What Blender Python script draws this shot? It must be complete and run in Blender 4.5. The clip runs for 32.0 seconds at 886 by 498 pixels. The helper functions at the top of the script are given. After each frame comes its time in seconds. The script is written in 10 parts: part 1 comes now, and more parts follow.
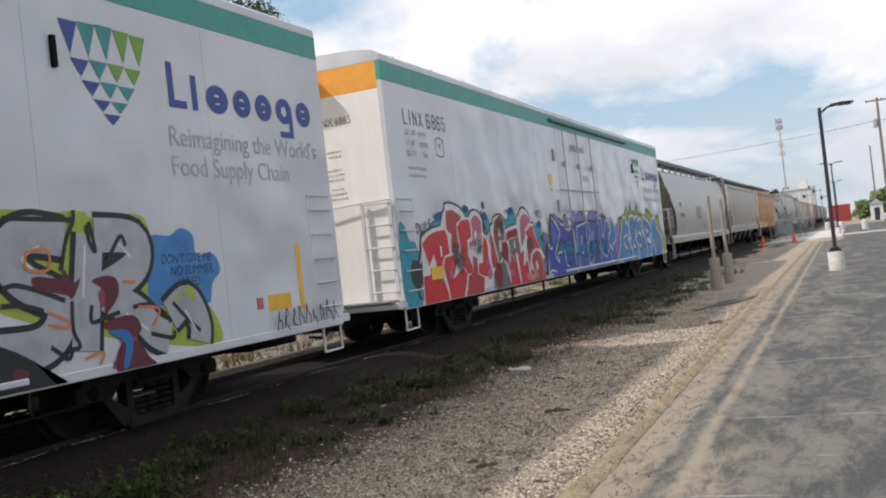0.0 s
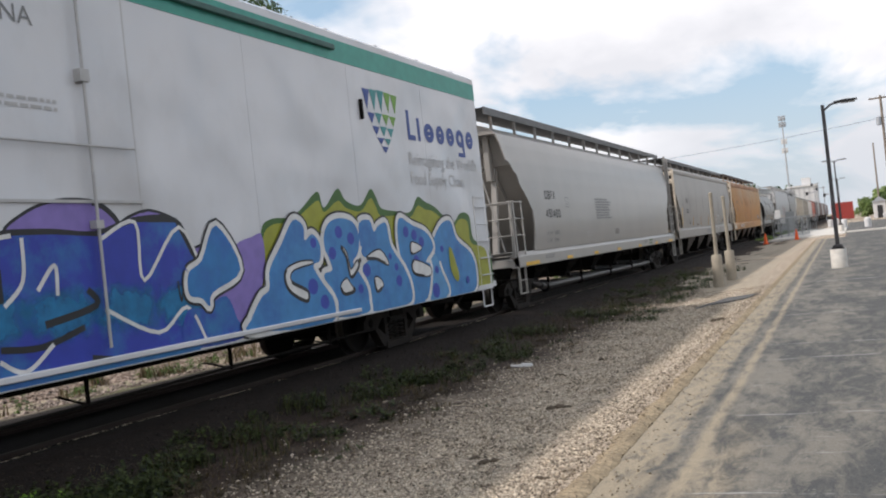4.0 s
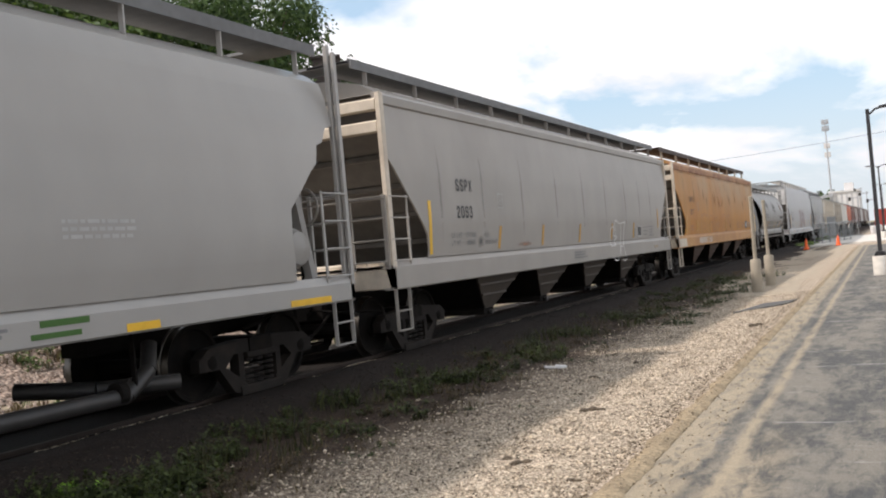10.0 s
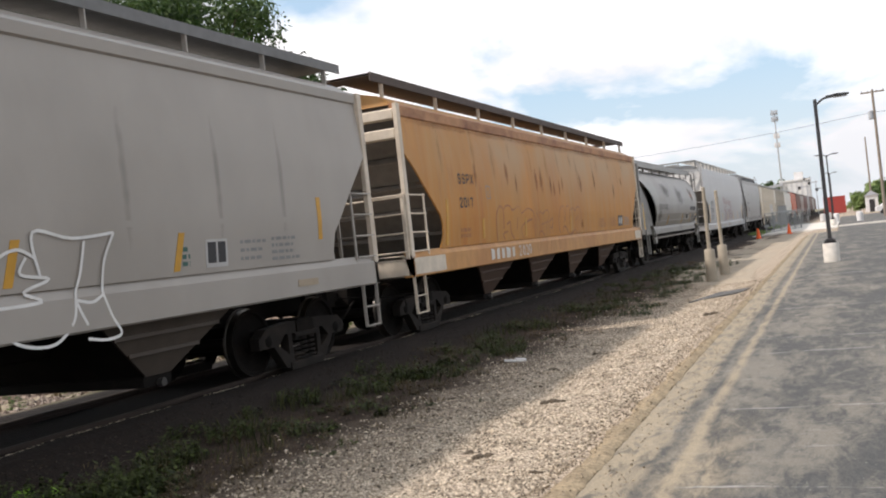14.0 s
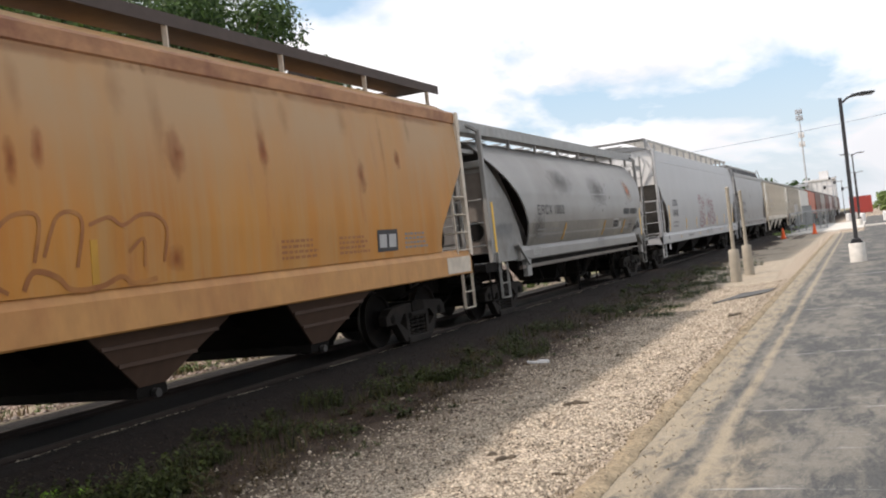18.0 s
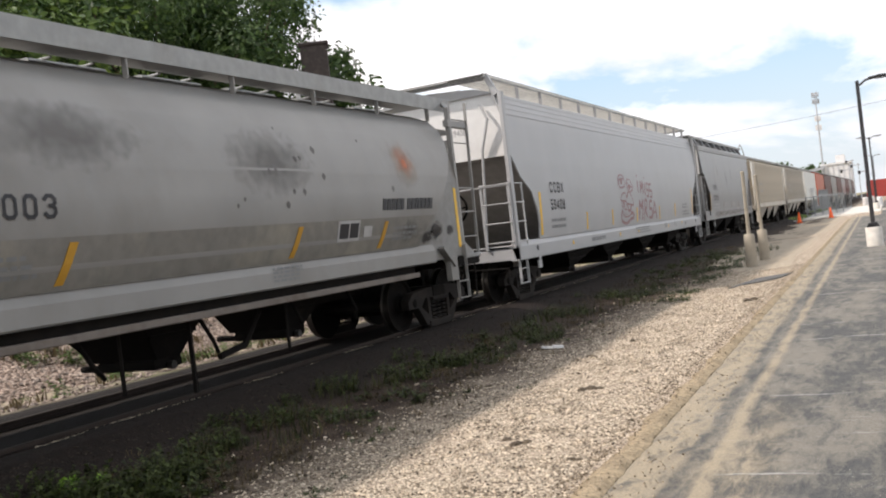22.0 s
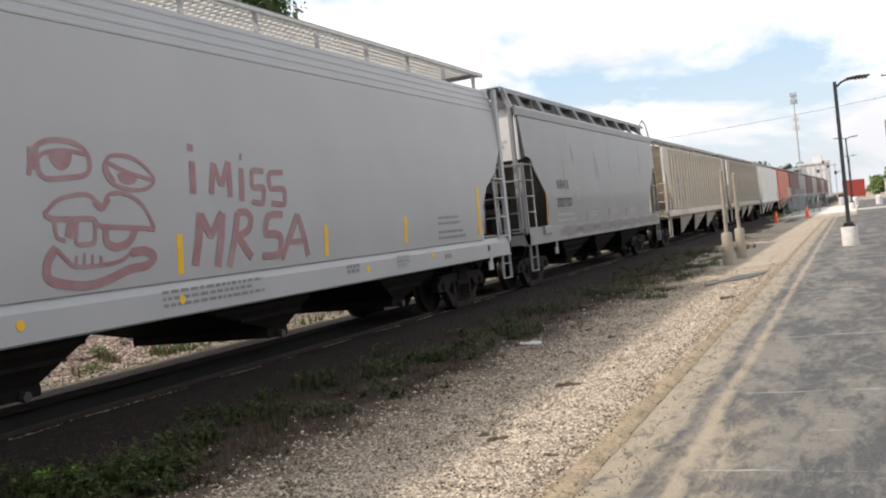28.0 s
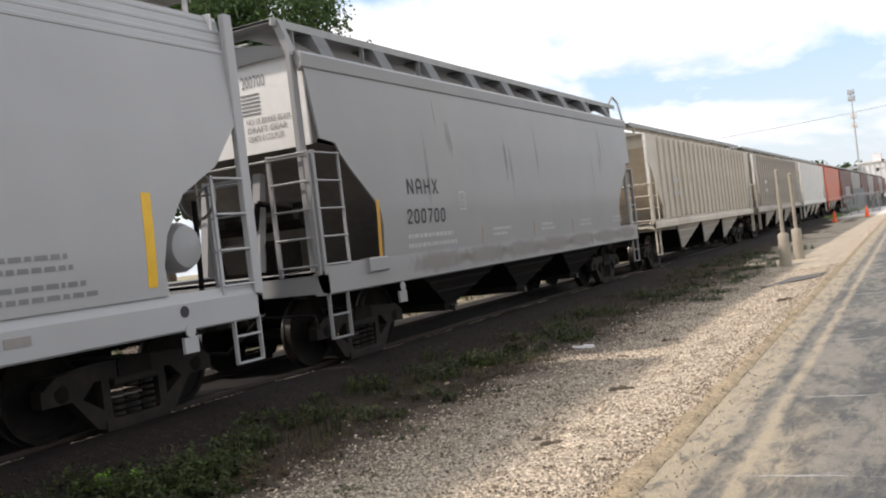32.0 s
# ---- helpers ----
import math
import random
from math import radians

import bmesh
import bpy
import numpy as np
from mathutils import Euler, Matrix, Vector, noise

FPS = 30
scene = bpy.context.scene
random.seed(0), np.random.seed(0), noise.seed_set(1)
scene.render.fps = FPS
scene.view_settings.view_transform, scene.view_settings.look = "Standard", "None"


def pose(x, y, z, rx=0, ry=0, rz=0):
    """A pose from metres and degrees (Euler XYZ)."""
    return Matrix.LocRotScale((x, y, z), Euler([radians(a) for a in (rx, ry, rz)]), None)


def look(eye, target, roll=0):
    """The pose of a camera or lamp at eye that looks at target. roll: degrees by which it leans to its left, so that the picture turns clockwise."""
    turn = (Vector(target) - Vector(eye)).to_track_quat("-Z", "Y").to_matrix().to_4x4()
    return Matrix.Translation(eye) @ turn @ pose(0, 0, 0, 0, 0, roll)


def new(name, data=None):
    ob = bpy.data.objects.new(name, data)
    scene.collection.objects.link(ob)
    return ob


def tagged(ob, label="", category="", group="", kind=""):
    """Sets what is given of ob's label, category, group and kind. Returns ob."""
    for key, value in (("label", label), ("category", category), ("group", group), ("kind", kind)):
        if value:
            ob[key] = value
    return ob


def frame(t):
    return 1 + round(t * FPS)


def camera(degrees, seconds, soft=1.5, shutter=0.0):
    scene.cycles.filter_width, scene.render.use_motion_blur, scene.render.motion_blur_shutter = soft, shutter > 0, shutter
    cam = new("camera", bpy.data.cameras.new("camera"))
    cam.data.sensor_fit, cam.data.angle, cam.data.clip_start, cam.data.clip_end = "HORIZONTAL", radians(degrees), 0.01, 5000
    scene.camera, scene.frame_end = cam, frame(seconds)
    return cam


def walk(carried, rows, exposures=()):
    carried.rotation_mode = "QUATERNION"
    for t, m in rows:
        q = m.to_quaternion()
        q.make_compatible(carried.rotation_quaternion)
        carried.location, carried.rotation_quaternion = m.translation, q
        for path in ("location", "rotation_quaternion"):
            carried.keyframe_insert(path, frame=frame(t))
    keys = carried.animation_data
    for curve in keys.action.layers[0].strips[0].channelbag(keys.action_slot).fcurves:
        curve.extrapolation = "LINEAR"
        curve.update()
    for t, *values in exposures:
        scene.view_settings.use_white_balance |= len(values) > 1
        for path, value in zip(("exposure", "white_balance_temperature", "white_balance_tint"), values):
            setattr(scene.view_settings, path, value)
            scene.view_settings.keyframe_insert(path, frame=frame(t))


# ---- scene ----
cam = camera(50.56, 32.0, soft=2.0)


def aim(yaw, pitch, roll):
    """The hand-held camera's pose: it stands on the pavement and only turns."""
    return pose(8.27, 0, 1.6, 90 + pitch, 0, yaw) @ pose(0, 0, 0, 0, 0, roll)


walk(cam, [(t, aim(a, b, c)) for t, a, b, c in (
    (0.0, 23.52, 0.54, -6.32), (0.5, 22.51, 0.03, -6.49), (1.0, 22.69, 0.10, -7.40), (1.5, 22.71, 0.18, -5.65), (2.0, 23.19, 0.13, -5.40),
    (2.5, 23.58, 0.05, -5.58), (4.5, 23.81, 0.41, -6.34), (5.0, 24.26, 0.15, -6.49), (5.5, 24.54, 0.21, -6.41), (6.0, 25.26, 0.30, -6.19),
    (6.5, 25.54, 0.18, -6.24), (7.0, 25.99, -0.03, -6.23), (7.5, 25.48, -0.77, -6.21), (8.0, 24.86, -0.41, -6.23), (8.5, 24.67, -0.14, -5.99),
    (9.0, 24.63, -0.06, -5.41), (9.5, 23.76, -0.16, -3.94), (10.0, 25.85, 0.50, -5.11), (10.5, 25.65, 0.58, -5.21), (11.0, 24.27, 0.53, -5.46),
    (11.5, 23.72, 0.20, -5.53), (12.0, 23.83, 0.29, -5.99), (12.5, 22.96, -0.04, -5.90), (13.0, 22.57, 0.15, -6.52), (13.5, 22.85, 0.07, -6.36),
    (15.5, 24.49, 0.01, -6.55), (16.0, 24.48, 0.26, -6.36), (16.5, 23.93, 0.21, -6.34), (17.0, 23.93, 0.17, -6.53), (17.5, 24.08, 0.21, -6.67),
    (18.0, 24.65, 0.24, -6.53), (18.5, 24.72, 0.13, -6.57), (19.0, 24.67, -0.13, -6.02), (19.5, 24.20, -0.33, -6.18), (20.0, 24.62, -0.26, -6.02),
    (20.5, 24.40, -0.54, -6.00), (21.0, 24.69, -0.54, -6.17), (21.5, 24.98, -0.41, -6.22), (22.0, 25.60, -0.52, -6.77), (22.5, 25.88, -0.22, -6.79),
    (23.0, 25.77, -0.29, -6.60), (23.5, 25.87, -0.64, -6.49), (24.0, 25.62, -0.40, -6.76), (24.5, 24.30, -0.71, -6.36), (25.0, 24.15, -0.66, -6.02),
    (25.5, 24.10, -0.62, -5.95), (27.5, 24.30, -0.63, -6.14), (28.0, 24.38, -0.95, -6.16), (28.5, 24.40, -0.68, -6.39), (29.0, 24.21, -0.90, -6.12),
    (29.5, 24.34, -0.64, -6.17), (30.0, 24.70, -0.64, -6.54), (30.5, 25.59, -0.98, -6.57), (31.0, 27.03, -0.52, -6.65), (31.5, 27.67, -0.54, -6.72),
    (32.0, 27.45, -0.36, -6.74))], exposures=(
    (0.0, -0.40, 6450, 14), (6.0, -0.27, 6560, 14), (8.0, -0.09, 6660, 15), (12.0, -0.09, 6720, 15), (16.0, -0.12, 6700, 15), (24.0, 0.04, 6760, 15), (28.0, -0.06, 6740, 15), (32.0, 0.02, 6740, 15)))

# seconds and metres that the train has rolled towards -y
ROLLED = (
    (0.0, 10.53), (0.5, 12.79), (1.0, 15.34), (1.5, 17.64), (2.0, 20.15), (2.5, 22.41), (4.5, 32.62), (5.0, 35.10),
    (5.5, 37.41), (6.0, 39.85), (6.5, 42.11), (7.0, 44.37), (7.5, 46.59), (8.0, 48.91), (8.5, 51.00), (9.0, 53.30),
    (9.5, 55.52), (10.0, 57.78), (10.5, 59.91), (11.0, 62.13), (11.5, 64.44), (12.0, 66.75), (12.5, 69.05), (13.0, 71.27),
    (13.5, 73.50), (15.5, 82.41), (16.0, 84.64), (16.5, 86.87), (17.0, 89.08), (17.5, 91.20), (18.0, 93.31), (18.5, 95.40),
    (19.0, 97.42), (19.5, 99.39), (20.0, 101.37), (20.5, 103.26), (21.0, 105.17), (21.5, 107.05), (22.0, 108.87), (22.5, 110.68),
    (23.0, 112.48), (23.5, 114.16), (24.0, 115.90), (24.5, 117.54), (25.0, 119.21), (25.5, 120.72), (27.5, 126.73), (28.0, 128.19),
    (28.5, 129.53), (29.0, 130.92), (29.5, 132.20), (30.0, 133.50), (30.5, 134.63), (31.0, 135.80), (31.5, 136.84), (32.0, 137.94))

# ---- sky, sun, exposure ----
SUN = Vector((-0.615, -0.34, 0.715)).normalized()
world = bpy.data.worlds.new("sky")
scene.world = world
world.use_nodes = True
wn, wl = world.node_tree.nodes, world.node_tree.links
wn.clear()
w_out, w_bg = wn.new("ShaderNodeOutputWorld"), wn.new("ShaderNodeBackground")
w_sky = wn.new("ShaderNodeTexSky")
w_sky.sky_type, w_sky.sun_disc = "NISHITA", False
w_sky.sun_elevation = math.asin(SUN.z)
w_sky.sun_rotation = math.atan2(SUN.x, SUN.y)
w_sky.air_density, w_sky.dust_density = 1.0, 1.5
w_co = wn.new("ShaderNodeTexCoord")
w_sep = wn.new("ShaderNodeSeparateXYZ")
wl.new(w_co.outputs["Generated"], w_sep.inputs[0])
# clouds lie on a flat layer: direction divided by its height
w_h = wn.new("ShaderNodeMath"); w_h.operation = "MAXIMUM"; w_h.inputs[1].default_value = 0.0
wl.new(w_sep.outputs["Z"], w_h.inputs[0])
w_h2 = wn.new("ShaderNodeMath"); w_h2.operation = "ADD"; w_h2.inputs[1].default_value = 0.45
wl.new(w_h.outputs[0], w_h2.inputs[0])
w_div = wn.new("ShaderNodeVectorMath"); w_div.operation = "DIVIDE"
wl.new(w_co.outputs["Generated"], w_div.inputs[0])
w_cmb = wn.new("ShaderNodeCombineXYZ")
for k in range(3):
    wl.new(w_h2.outputs[0], w_cmb.inputs[k])
wl.new(w_cmb.outputs[0], w_div.inputs[1])
w_map = wn.new("ShaderNodeMapping")
w_map.inputs["Location"].default_value = (1.7, 0.45, 0.3)
wl.new(w_div.outputs[0], w_map.inputs[0])
w_n = wn.new("ShaderNodeTexNoise")
w_n.inputs["Scale"].default_value, w_n.inputs["Detail"].default_value, w_n.inputs["Roughness"].default_value = 2.0, 7.0, 0.55
w_n.inputs["Distortion"].default_value = 0.35
wl.new(w_map.outputs[0], w_n.inputs["Vector"])
w_ramp = wn.new("ShaderNodeValToRGB")
w_ramp.color_ramp.elements[0].position, w_ramp.color_ramp.elements[1].position = 0.435, 0.525
wl.new(w_n.outputs["Fac"], w_ramp.inputs["Fac"])
w_n2 = wn.new("ShaderNodeTexNoise")
w_n2.inputs["Scale"].default_value, w_n2.inputs["Detail"].default_value = 2.6, 6.0
wl.new(w_map.outputs[0], w_n2.inputs["Vector"])
w_r2 = wn.new("ShaderNodeValToRGB")
w_r2.color_ramp.elements[0].position, w_r2.color_ramp.elements[1].position = 0.36, 0.6
w_r2.color_ramp.elements[0].color, w_r2.color_ramp.elements[1].color = (13.6, 14.0, 14.5, 1), (19.5, 19.5, 19.5, 1)
wl.new(w_n2.outputs["Fac"], w_r2.inputs["Fac"])
w_gain = wn.new("ShaderNodeMix"); w_gain.data_type = "RGBA"; w_gain.blend_type = "ADD"
w_gain.inputs["Factor"].default_value = 1.0
w_gain.inputs[7].default_value = (4.6, 6.7, 8.2, 1)
wl.new(w_sky.outputs[0], w_gain.inputs[6])
w_mix = wn.new("ShaderNodeMix"); w_mix.data_type = "RGBA"
wl.new(w_ramp.outputs[0], w_mix.inputs["Factor"])
wl.new(w_gain.outputs[2], w_mix.inputs[6])
wl.new(w_r2.outputs[0], w_mix.inputs[7])
# pale haze towards the horizon
w_hz = wn.new("ShaderNodeMapRange")
w_hz.inputs["From Min"].default_value, w_hz.inputs["From Max"].default_value = 0.0, 0.16
w_hz.inputs["To Min"].default_value, w_hz.inputs["To Max"].default_value = 0.8, 0.0
wl.new(w_h.outputs[0], w_hz.inputs["Value"])
w_haze = wn.new("ShaderNodeMix"); w_haze.data_type = "RGBA"
wl.new(w_hz.outputs[0], w_haze.inputs["Factor"])
wl.new(w_mix.outputs[2], w_haze.inputs[6])
w_haze.inputs[7].default_value = (11.0, 11.9, 12.6, 1)
wl.new(w_haze.outputs[2], w_bg.inputs["Color"])
w_bg.inputs["Strength"].default_value = 0.078
wl.new(w_bg.outputs[0], w_out.inputs["Surface"])

lamp = bpy.data.lights.new("sun", "SUN")
lamp.energy, lamp.angle, lamp.color = 4.75, radians(1.7), (1.0, 0.95, 0.88)
sun = new("sun", lamp)
sun.matrix_world = look(SUN * 50, (0, 0, 0))
scene.view_settings.exposure = 0.0

# ---- tools ----
RAIL = 0.17          # rail head above the pavement


class Form:
    """A mesh under construction."""

    def __init__(self):
        self.v, self.f, self.smooth = [], [], False

    def add(self, verts, faces):
        o = len(self.v)
        self.v += [tuple(p) for p in verts]
        self.f += [tuple(o + k for k in face) for face in faces]
        return self

    def box(self, x0, x1, y0, y1, z0, z1, c=0.0, m=None):
        """A box, with its long edges chamfered by c."""
        if c <= 0:
            vs = [(x, y, z) for x in (x0, x1) for y in (y0, y1) for z in (z0, z1)]
            fs = [(0, 1, 3, 2), (4, 6, 7, 5), (0, 4, 5, 1), (2, 3, 7, 6), (0, 2, 6, 4), (1, 5, 7, 3)]
        else:
            spans = [(x0, x1), (y0, y1), (z0, z1)]
            ax = max(range(3), key=lambda k: abs(spans[k][1] - spans[k][0]))
            a, b = [k for k in range(3) if k != ax]
            (a0, a1), (b0, b1) = spans[a], spans[b]
            ring = [(a0 + c, b0), (a1 - c, b0), (a1, b0 + c), (a1, b1 - c), (a1 - c, b1), (a0 + c, b1), (a0, b1 - c), (a0, b0 + c)]
            vs = []
            for w in spans[ax]:
                for p, q in ring:
                    co = [0, 0, 0]
                    co[ax], co[a], co[b] = w, p, q
                    vs.append(tuple(co))
            fs = [(k, (k + 1) % 8, 8 + (k + 1) % 8, 8 + k) for k in range(8)] + [tuple(range(7, -1, -1)), tuple(range(8, 16))]
        if m is not None:
            vs = [m @ Vector(p) for p in vs]
        return self.add(vs, fs)

    def rod(self, p, q, r, n=8, r2=None, cap=True):
        p, q = Vector(p), Vector(q)
        d = (q - p).normalized()
        a = d.orthogonal().normalized()
        b = d.cross(a)
        r2 = r if r2 is None else r2
        vs = [p + (a * math.cos(2 * math.pi * k / n) + b * math.sin(2 * math.pi * k / n)) * r for k in range(n)]
        vs += [q + (a * math.cos(2 * math.pi * k / n) + b * math.sin(2 * math.pi * k / n)) * r2 for k in range(n)]
        fs = [(k, (k + 1) % n, n + (k + 1) % n, n + k) for k in range(n)]
        if cap:
            fs += [tuple(range(n - 1, -1, -1)), tuple(range(n, 2 * n))]
        return self.add(vs, fs)

    def bar(self, p, q, w, h):
        """A flat bar from p to q, w wide across and h thick."""
        p, q = Vector(p), Vector(q)
        d = (q - p).normalized()
        up = Vector((0, 0, 1)) if abs(d.z) < 0.9 else Vector((0, 1, 0))
        a = d.cross(up).normalized()
        b = a.cross(d)
        vs = [e + a * i * w / 2 + b * j * h / 2 for e in (p, q) for i in (-1, 1) for j in (-1, 1)]
        return self.add(vs, [(0, 1, 3, 2), (4, 6, 7, 5), (0, 4, 5, 1), (2, 3, 7, 6), (0, 2, 6, 4), (1, 5, 7, 3)])

    def pipe(self, pts, r, n=8):
        for p, q in zip(pts, pts[1:]):
            self.rod(p, q, r, n)
        return self

    def prism(self, outline, axis, w0, w1):
        """An outline (two coordinates, in the order of the other axes) drawn out along an axis."""
        n = len(outline)
        vs = []
        for w in (w0, w1):
            for p, q in outline:
                co = [p, q]
                co.insert(axis, w)
                vs.append(tuple(co))
        fs = [(k, (k + 1) % n, n + (k + 1) % n, n + k) for k in range(n)] + [tuple(range(n - 1, -1, -1)), tuple(range(n, 2 * n))]
        return self.add(vs, fs)

    def disc(self, c, axis, r, t, n=24, hole=0.0):
        """A flat round plate of thickness t about the axis (0, 1, 2)."""
        prof = []
        for k in range(n):
            a = 2 * math.pi * k / n
            prof.append((math.cos(a), math.sin(a)))
        o = [i for i in range(3) if i != axis]

        def at(rr, w):
            out = []
            for ca, sa in prof:
                co = [0, 0, 0]
                co[axis], co[o[0]], co[o[1]] = c[axis] + w, c[o[0]] + ca * rr, c[o[1]] + sa * rr
                out.append(tuple(co))
            return out
        vs = at(r, -t / 2) + at(r, t / 2)
        fs = [(k, (k + 1) % n, n + (k + 1) % n, n + k) for k in range(n)]
        if hole > 0:
            vs += at(hole, -t / 2) + at(hole, t / 2)
            for k in range(n):
                j = (k + 1) % n
                fs += [(k, 2 * n + k, 2 * n + j, j), (n + k, n + j, 3 * n + j, 3 * n + k), (2 * n + k, 3 * n + k, 3 * n + j, 2 * n + j)]
        else:
            fs += [tuple(range(n - 1, -1, -1)), tuple(range(n, 2 * n))]
        return self.add(vs, fs)

    def lathe(self, c, axis, prof, n=24):
        """Rings (offset along the axis, radius) turned about an axis."""
        o = [i for i in range(3) if i != axis]
        vs, fs = [], []
        for w, r in prof:
            for k in range(n):
                a = 2 * math.pi * k / n
                co = [0, 0, 0]
                co[axis], co[o[0]], co[o[1]] = c[axis] + w, c[o[0]] + math.cos(a) * r, c[o[1]] + math.sin(a) * r
                vs.append(tuple(co))
        for i in range(len(prof) - 1):
            for k in range(n):
                j = (k + 1) % n
                fs.append((i * n + k, i * n + j, (i + 1) * n + j, (i + 1) * n + k))
        fs += [tuple(range(n - 1, -1, -1)), tuple((len(prof) - 1) * n + k for k in range(n))]
        return self.add(vs, fs)

    def mesh(self, name, material, smooth=False):
        me = bpy.data.meshes.new(name)
        me.from_pydata(self.v, [], self.f)
        bm = bmesh.new()
        bm.from_mesh(me)
        bmesh.ops.recalc_face_normals(bm, faces=bm.faces)
        bm.to_mesh(me)
        bm.free()
        if smooth or self.smooth:
            for p in me.polygons:
                p.use_smooth = True
            me.set_sharp_from_angle(angle=radians(38))
        me.materials.append(material)
        me.update()
        return me


def part(name, form, material, parent=None, label="", smooth=False):
    """One mesh object; form is a Form or a mesh that is shared."""
    me = form.mesh(name, material, smooth) if isinstance(form, Form) else form
    ob = new(name, me)
    if parent is not None:
        ob.parent = parent
    if label:
        ob["label"] = label
    return ob


def thing(name, label, category, group="", kind=""):
    return tagged(new(name), label, category, group, kind)


# ---- materials ----
def material(name, color, rough=0.6, metal=0.0, grain=0.12, scale=6.0, stain=None, amount=0.35, stain_scale=0.8,
             stretch=(1, 1, 1), bump=0.1, fine=60.0, spec=0.4, vary=0.0, depth=0.02, soft=4.0):
    """Paint, metal, stone: a colour with fine grain and larger stains, on the object's own space."""
    m = bpy.data.materials.new(name)
    m.use_nodes = True
    n, l = m.node_tree.nodes, m.node_tree.links
    b = n["Principled BSDF"]
    b.inputs["Roughness"].default_value, b.inputs["Metallic"].default_value = rough, metal
    b.inputs["Specular IOR Level"].default_value = spec
    co = n.new("ShaderNodeTexCoord")
    mp = n.new("ShaderNodeMapping")
    mp.inputs["Scale"].default_value = stretch
    l.new(co.outputs["Object"], mp.inputs[0])
    n1 = n.new("ShaderNodeTexNoise")
    n1.inputs["Scale"].default_value, n1.inputs["Detail"].default_value = scale, 6.0
    l.new(mp.outputs[0], n1.inputs["Vector"])
    hs = n.new("ShaderNodeMapRange")
    hs.inputs["From Min"].default_value, hs.inputs["From Max"].default_value = 0.3, 0.7
    hs.inputs["To Min"].default_value, hs.inputs["To Max"].default_value = 1 - grain, 1 + grain
    l.new(n1.outputs["Fac"], hs.inputs["Value"])
    mul = n.new("ShaderNodeMix"); mul.data_type = "RGBA"; mul.blend_type = "MULTIPLY"
    mul.inputs["Factor"].default_value = 1.0
    mul.inputs[6].default_value = (*color, 1)
    l.new(hs.outputs[0], mul.inputs[7])
    last = mul.outputs[2]
    if stain is not None:
        n2 = n.new("ShaderNodeTexNoise")
        n2.inputs["Scale"].default_value, n2.inputs["Detail"].default_value, n2.inputs["Roughness"].default_value = stain_scale, 8.0, 0.62
        l.new(mp.outputs[0], n2.inputs["Vector"])
        rp = n.new("ShaderNodeValToRGB")
        rp.color_ramp.elements[0].position = 0.62 - 0.3 * amount
        rp.color_ramp.elements[1].position = 0.80 - 0.2 * amount
        rp.color_ramp.elements[1].color = (min(1, amount * 1.6),) * 3 + (1,)
        l.new(n2.outputs["Fac"], rp.inputs["Fac"])
        mx = n.new("ShaderNodeMix"); mx.data_type = "RGBA"
        l.new(rp.outputs[0], mx.inputs["Factor"])
        l.new(last, mx.inputs[6])
        mx.inputs[7].default_value = (*stain, 1)
        last = mx.outputs[2]
    if vary > 0:
        oi = n.new("ShaderNodeObjectInfo")
        mr = n.new("ShaderNodeMapRange")
        mr.inputs["To Min"].default_value, mr.inputs["To Max"].default_value = 1 - vary, 1 + vary
        l.new(oi.outputs["Random"], mr.inputs["Value"])
        mv = n.new("ShaderNodeMix"); mv.data_type = "RGBA"; mv.blend_type = "MULTIPLY"
        mv.inputs["Factor"].default_value = 1.0
        l.new(last, mv.inputs[6])
        l.new(mr.outputs[0], mv.inputs[7])
        last = mv.outputs[2]
    l.new(last, b.inputs["Base Color"])
    if bump > 0:
        n3 = n.new("ShaderNodeTexNoise")
        n3.inputs["Scale"].default_value, n3.inputs["Detail"].default_value = fine, soft
        l.new(co.outputs["Object"], n3.inputs["Vector"])
        bp = n.new("ShaderNodeBump")
        bp.inputs["Strength"].default_value, bp.inputs["Distance"].default_value = bump, depth
        l.new(n3.outputs["Fac"], bp.inputs["Height"])
        l.new(bp.outputs[0], b.inputs["Normal"])
    return m


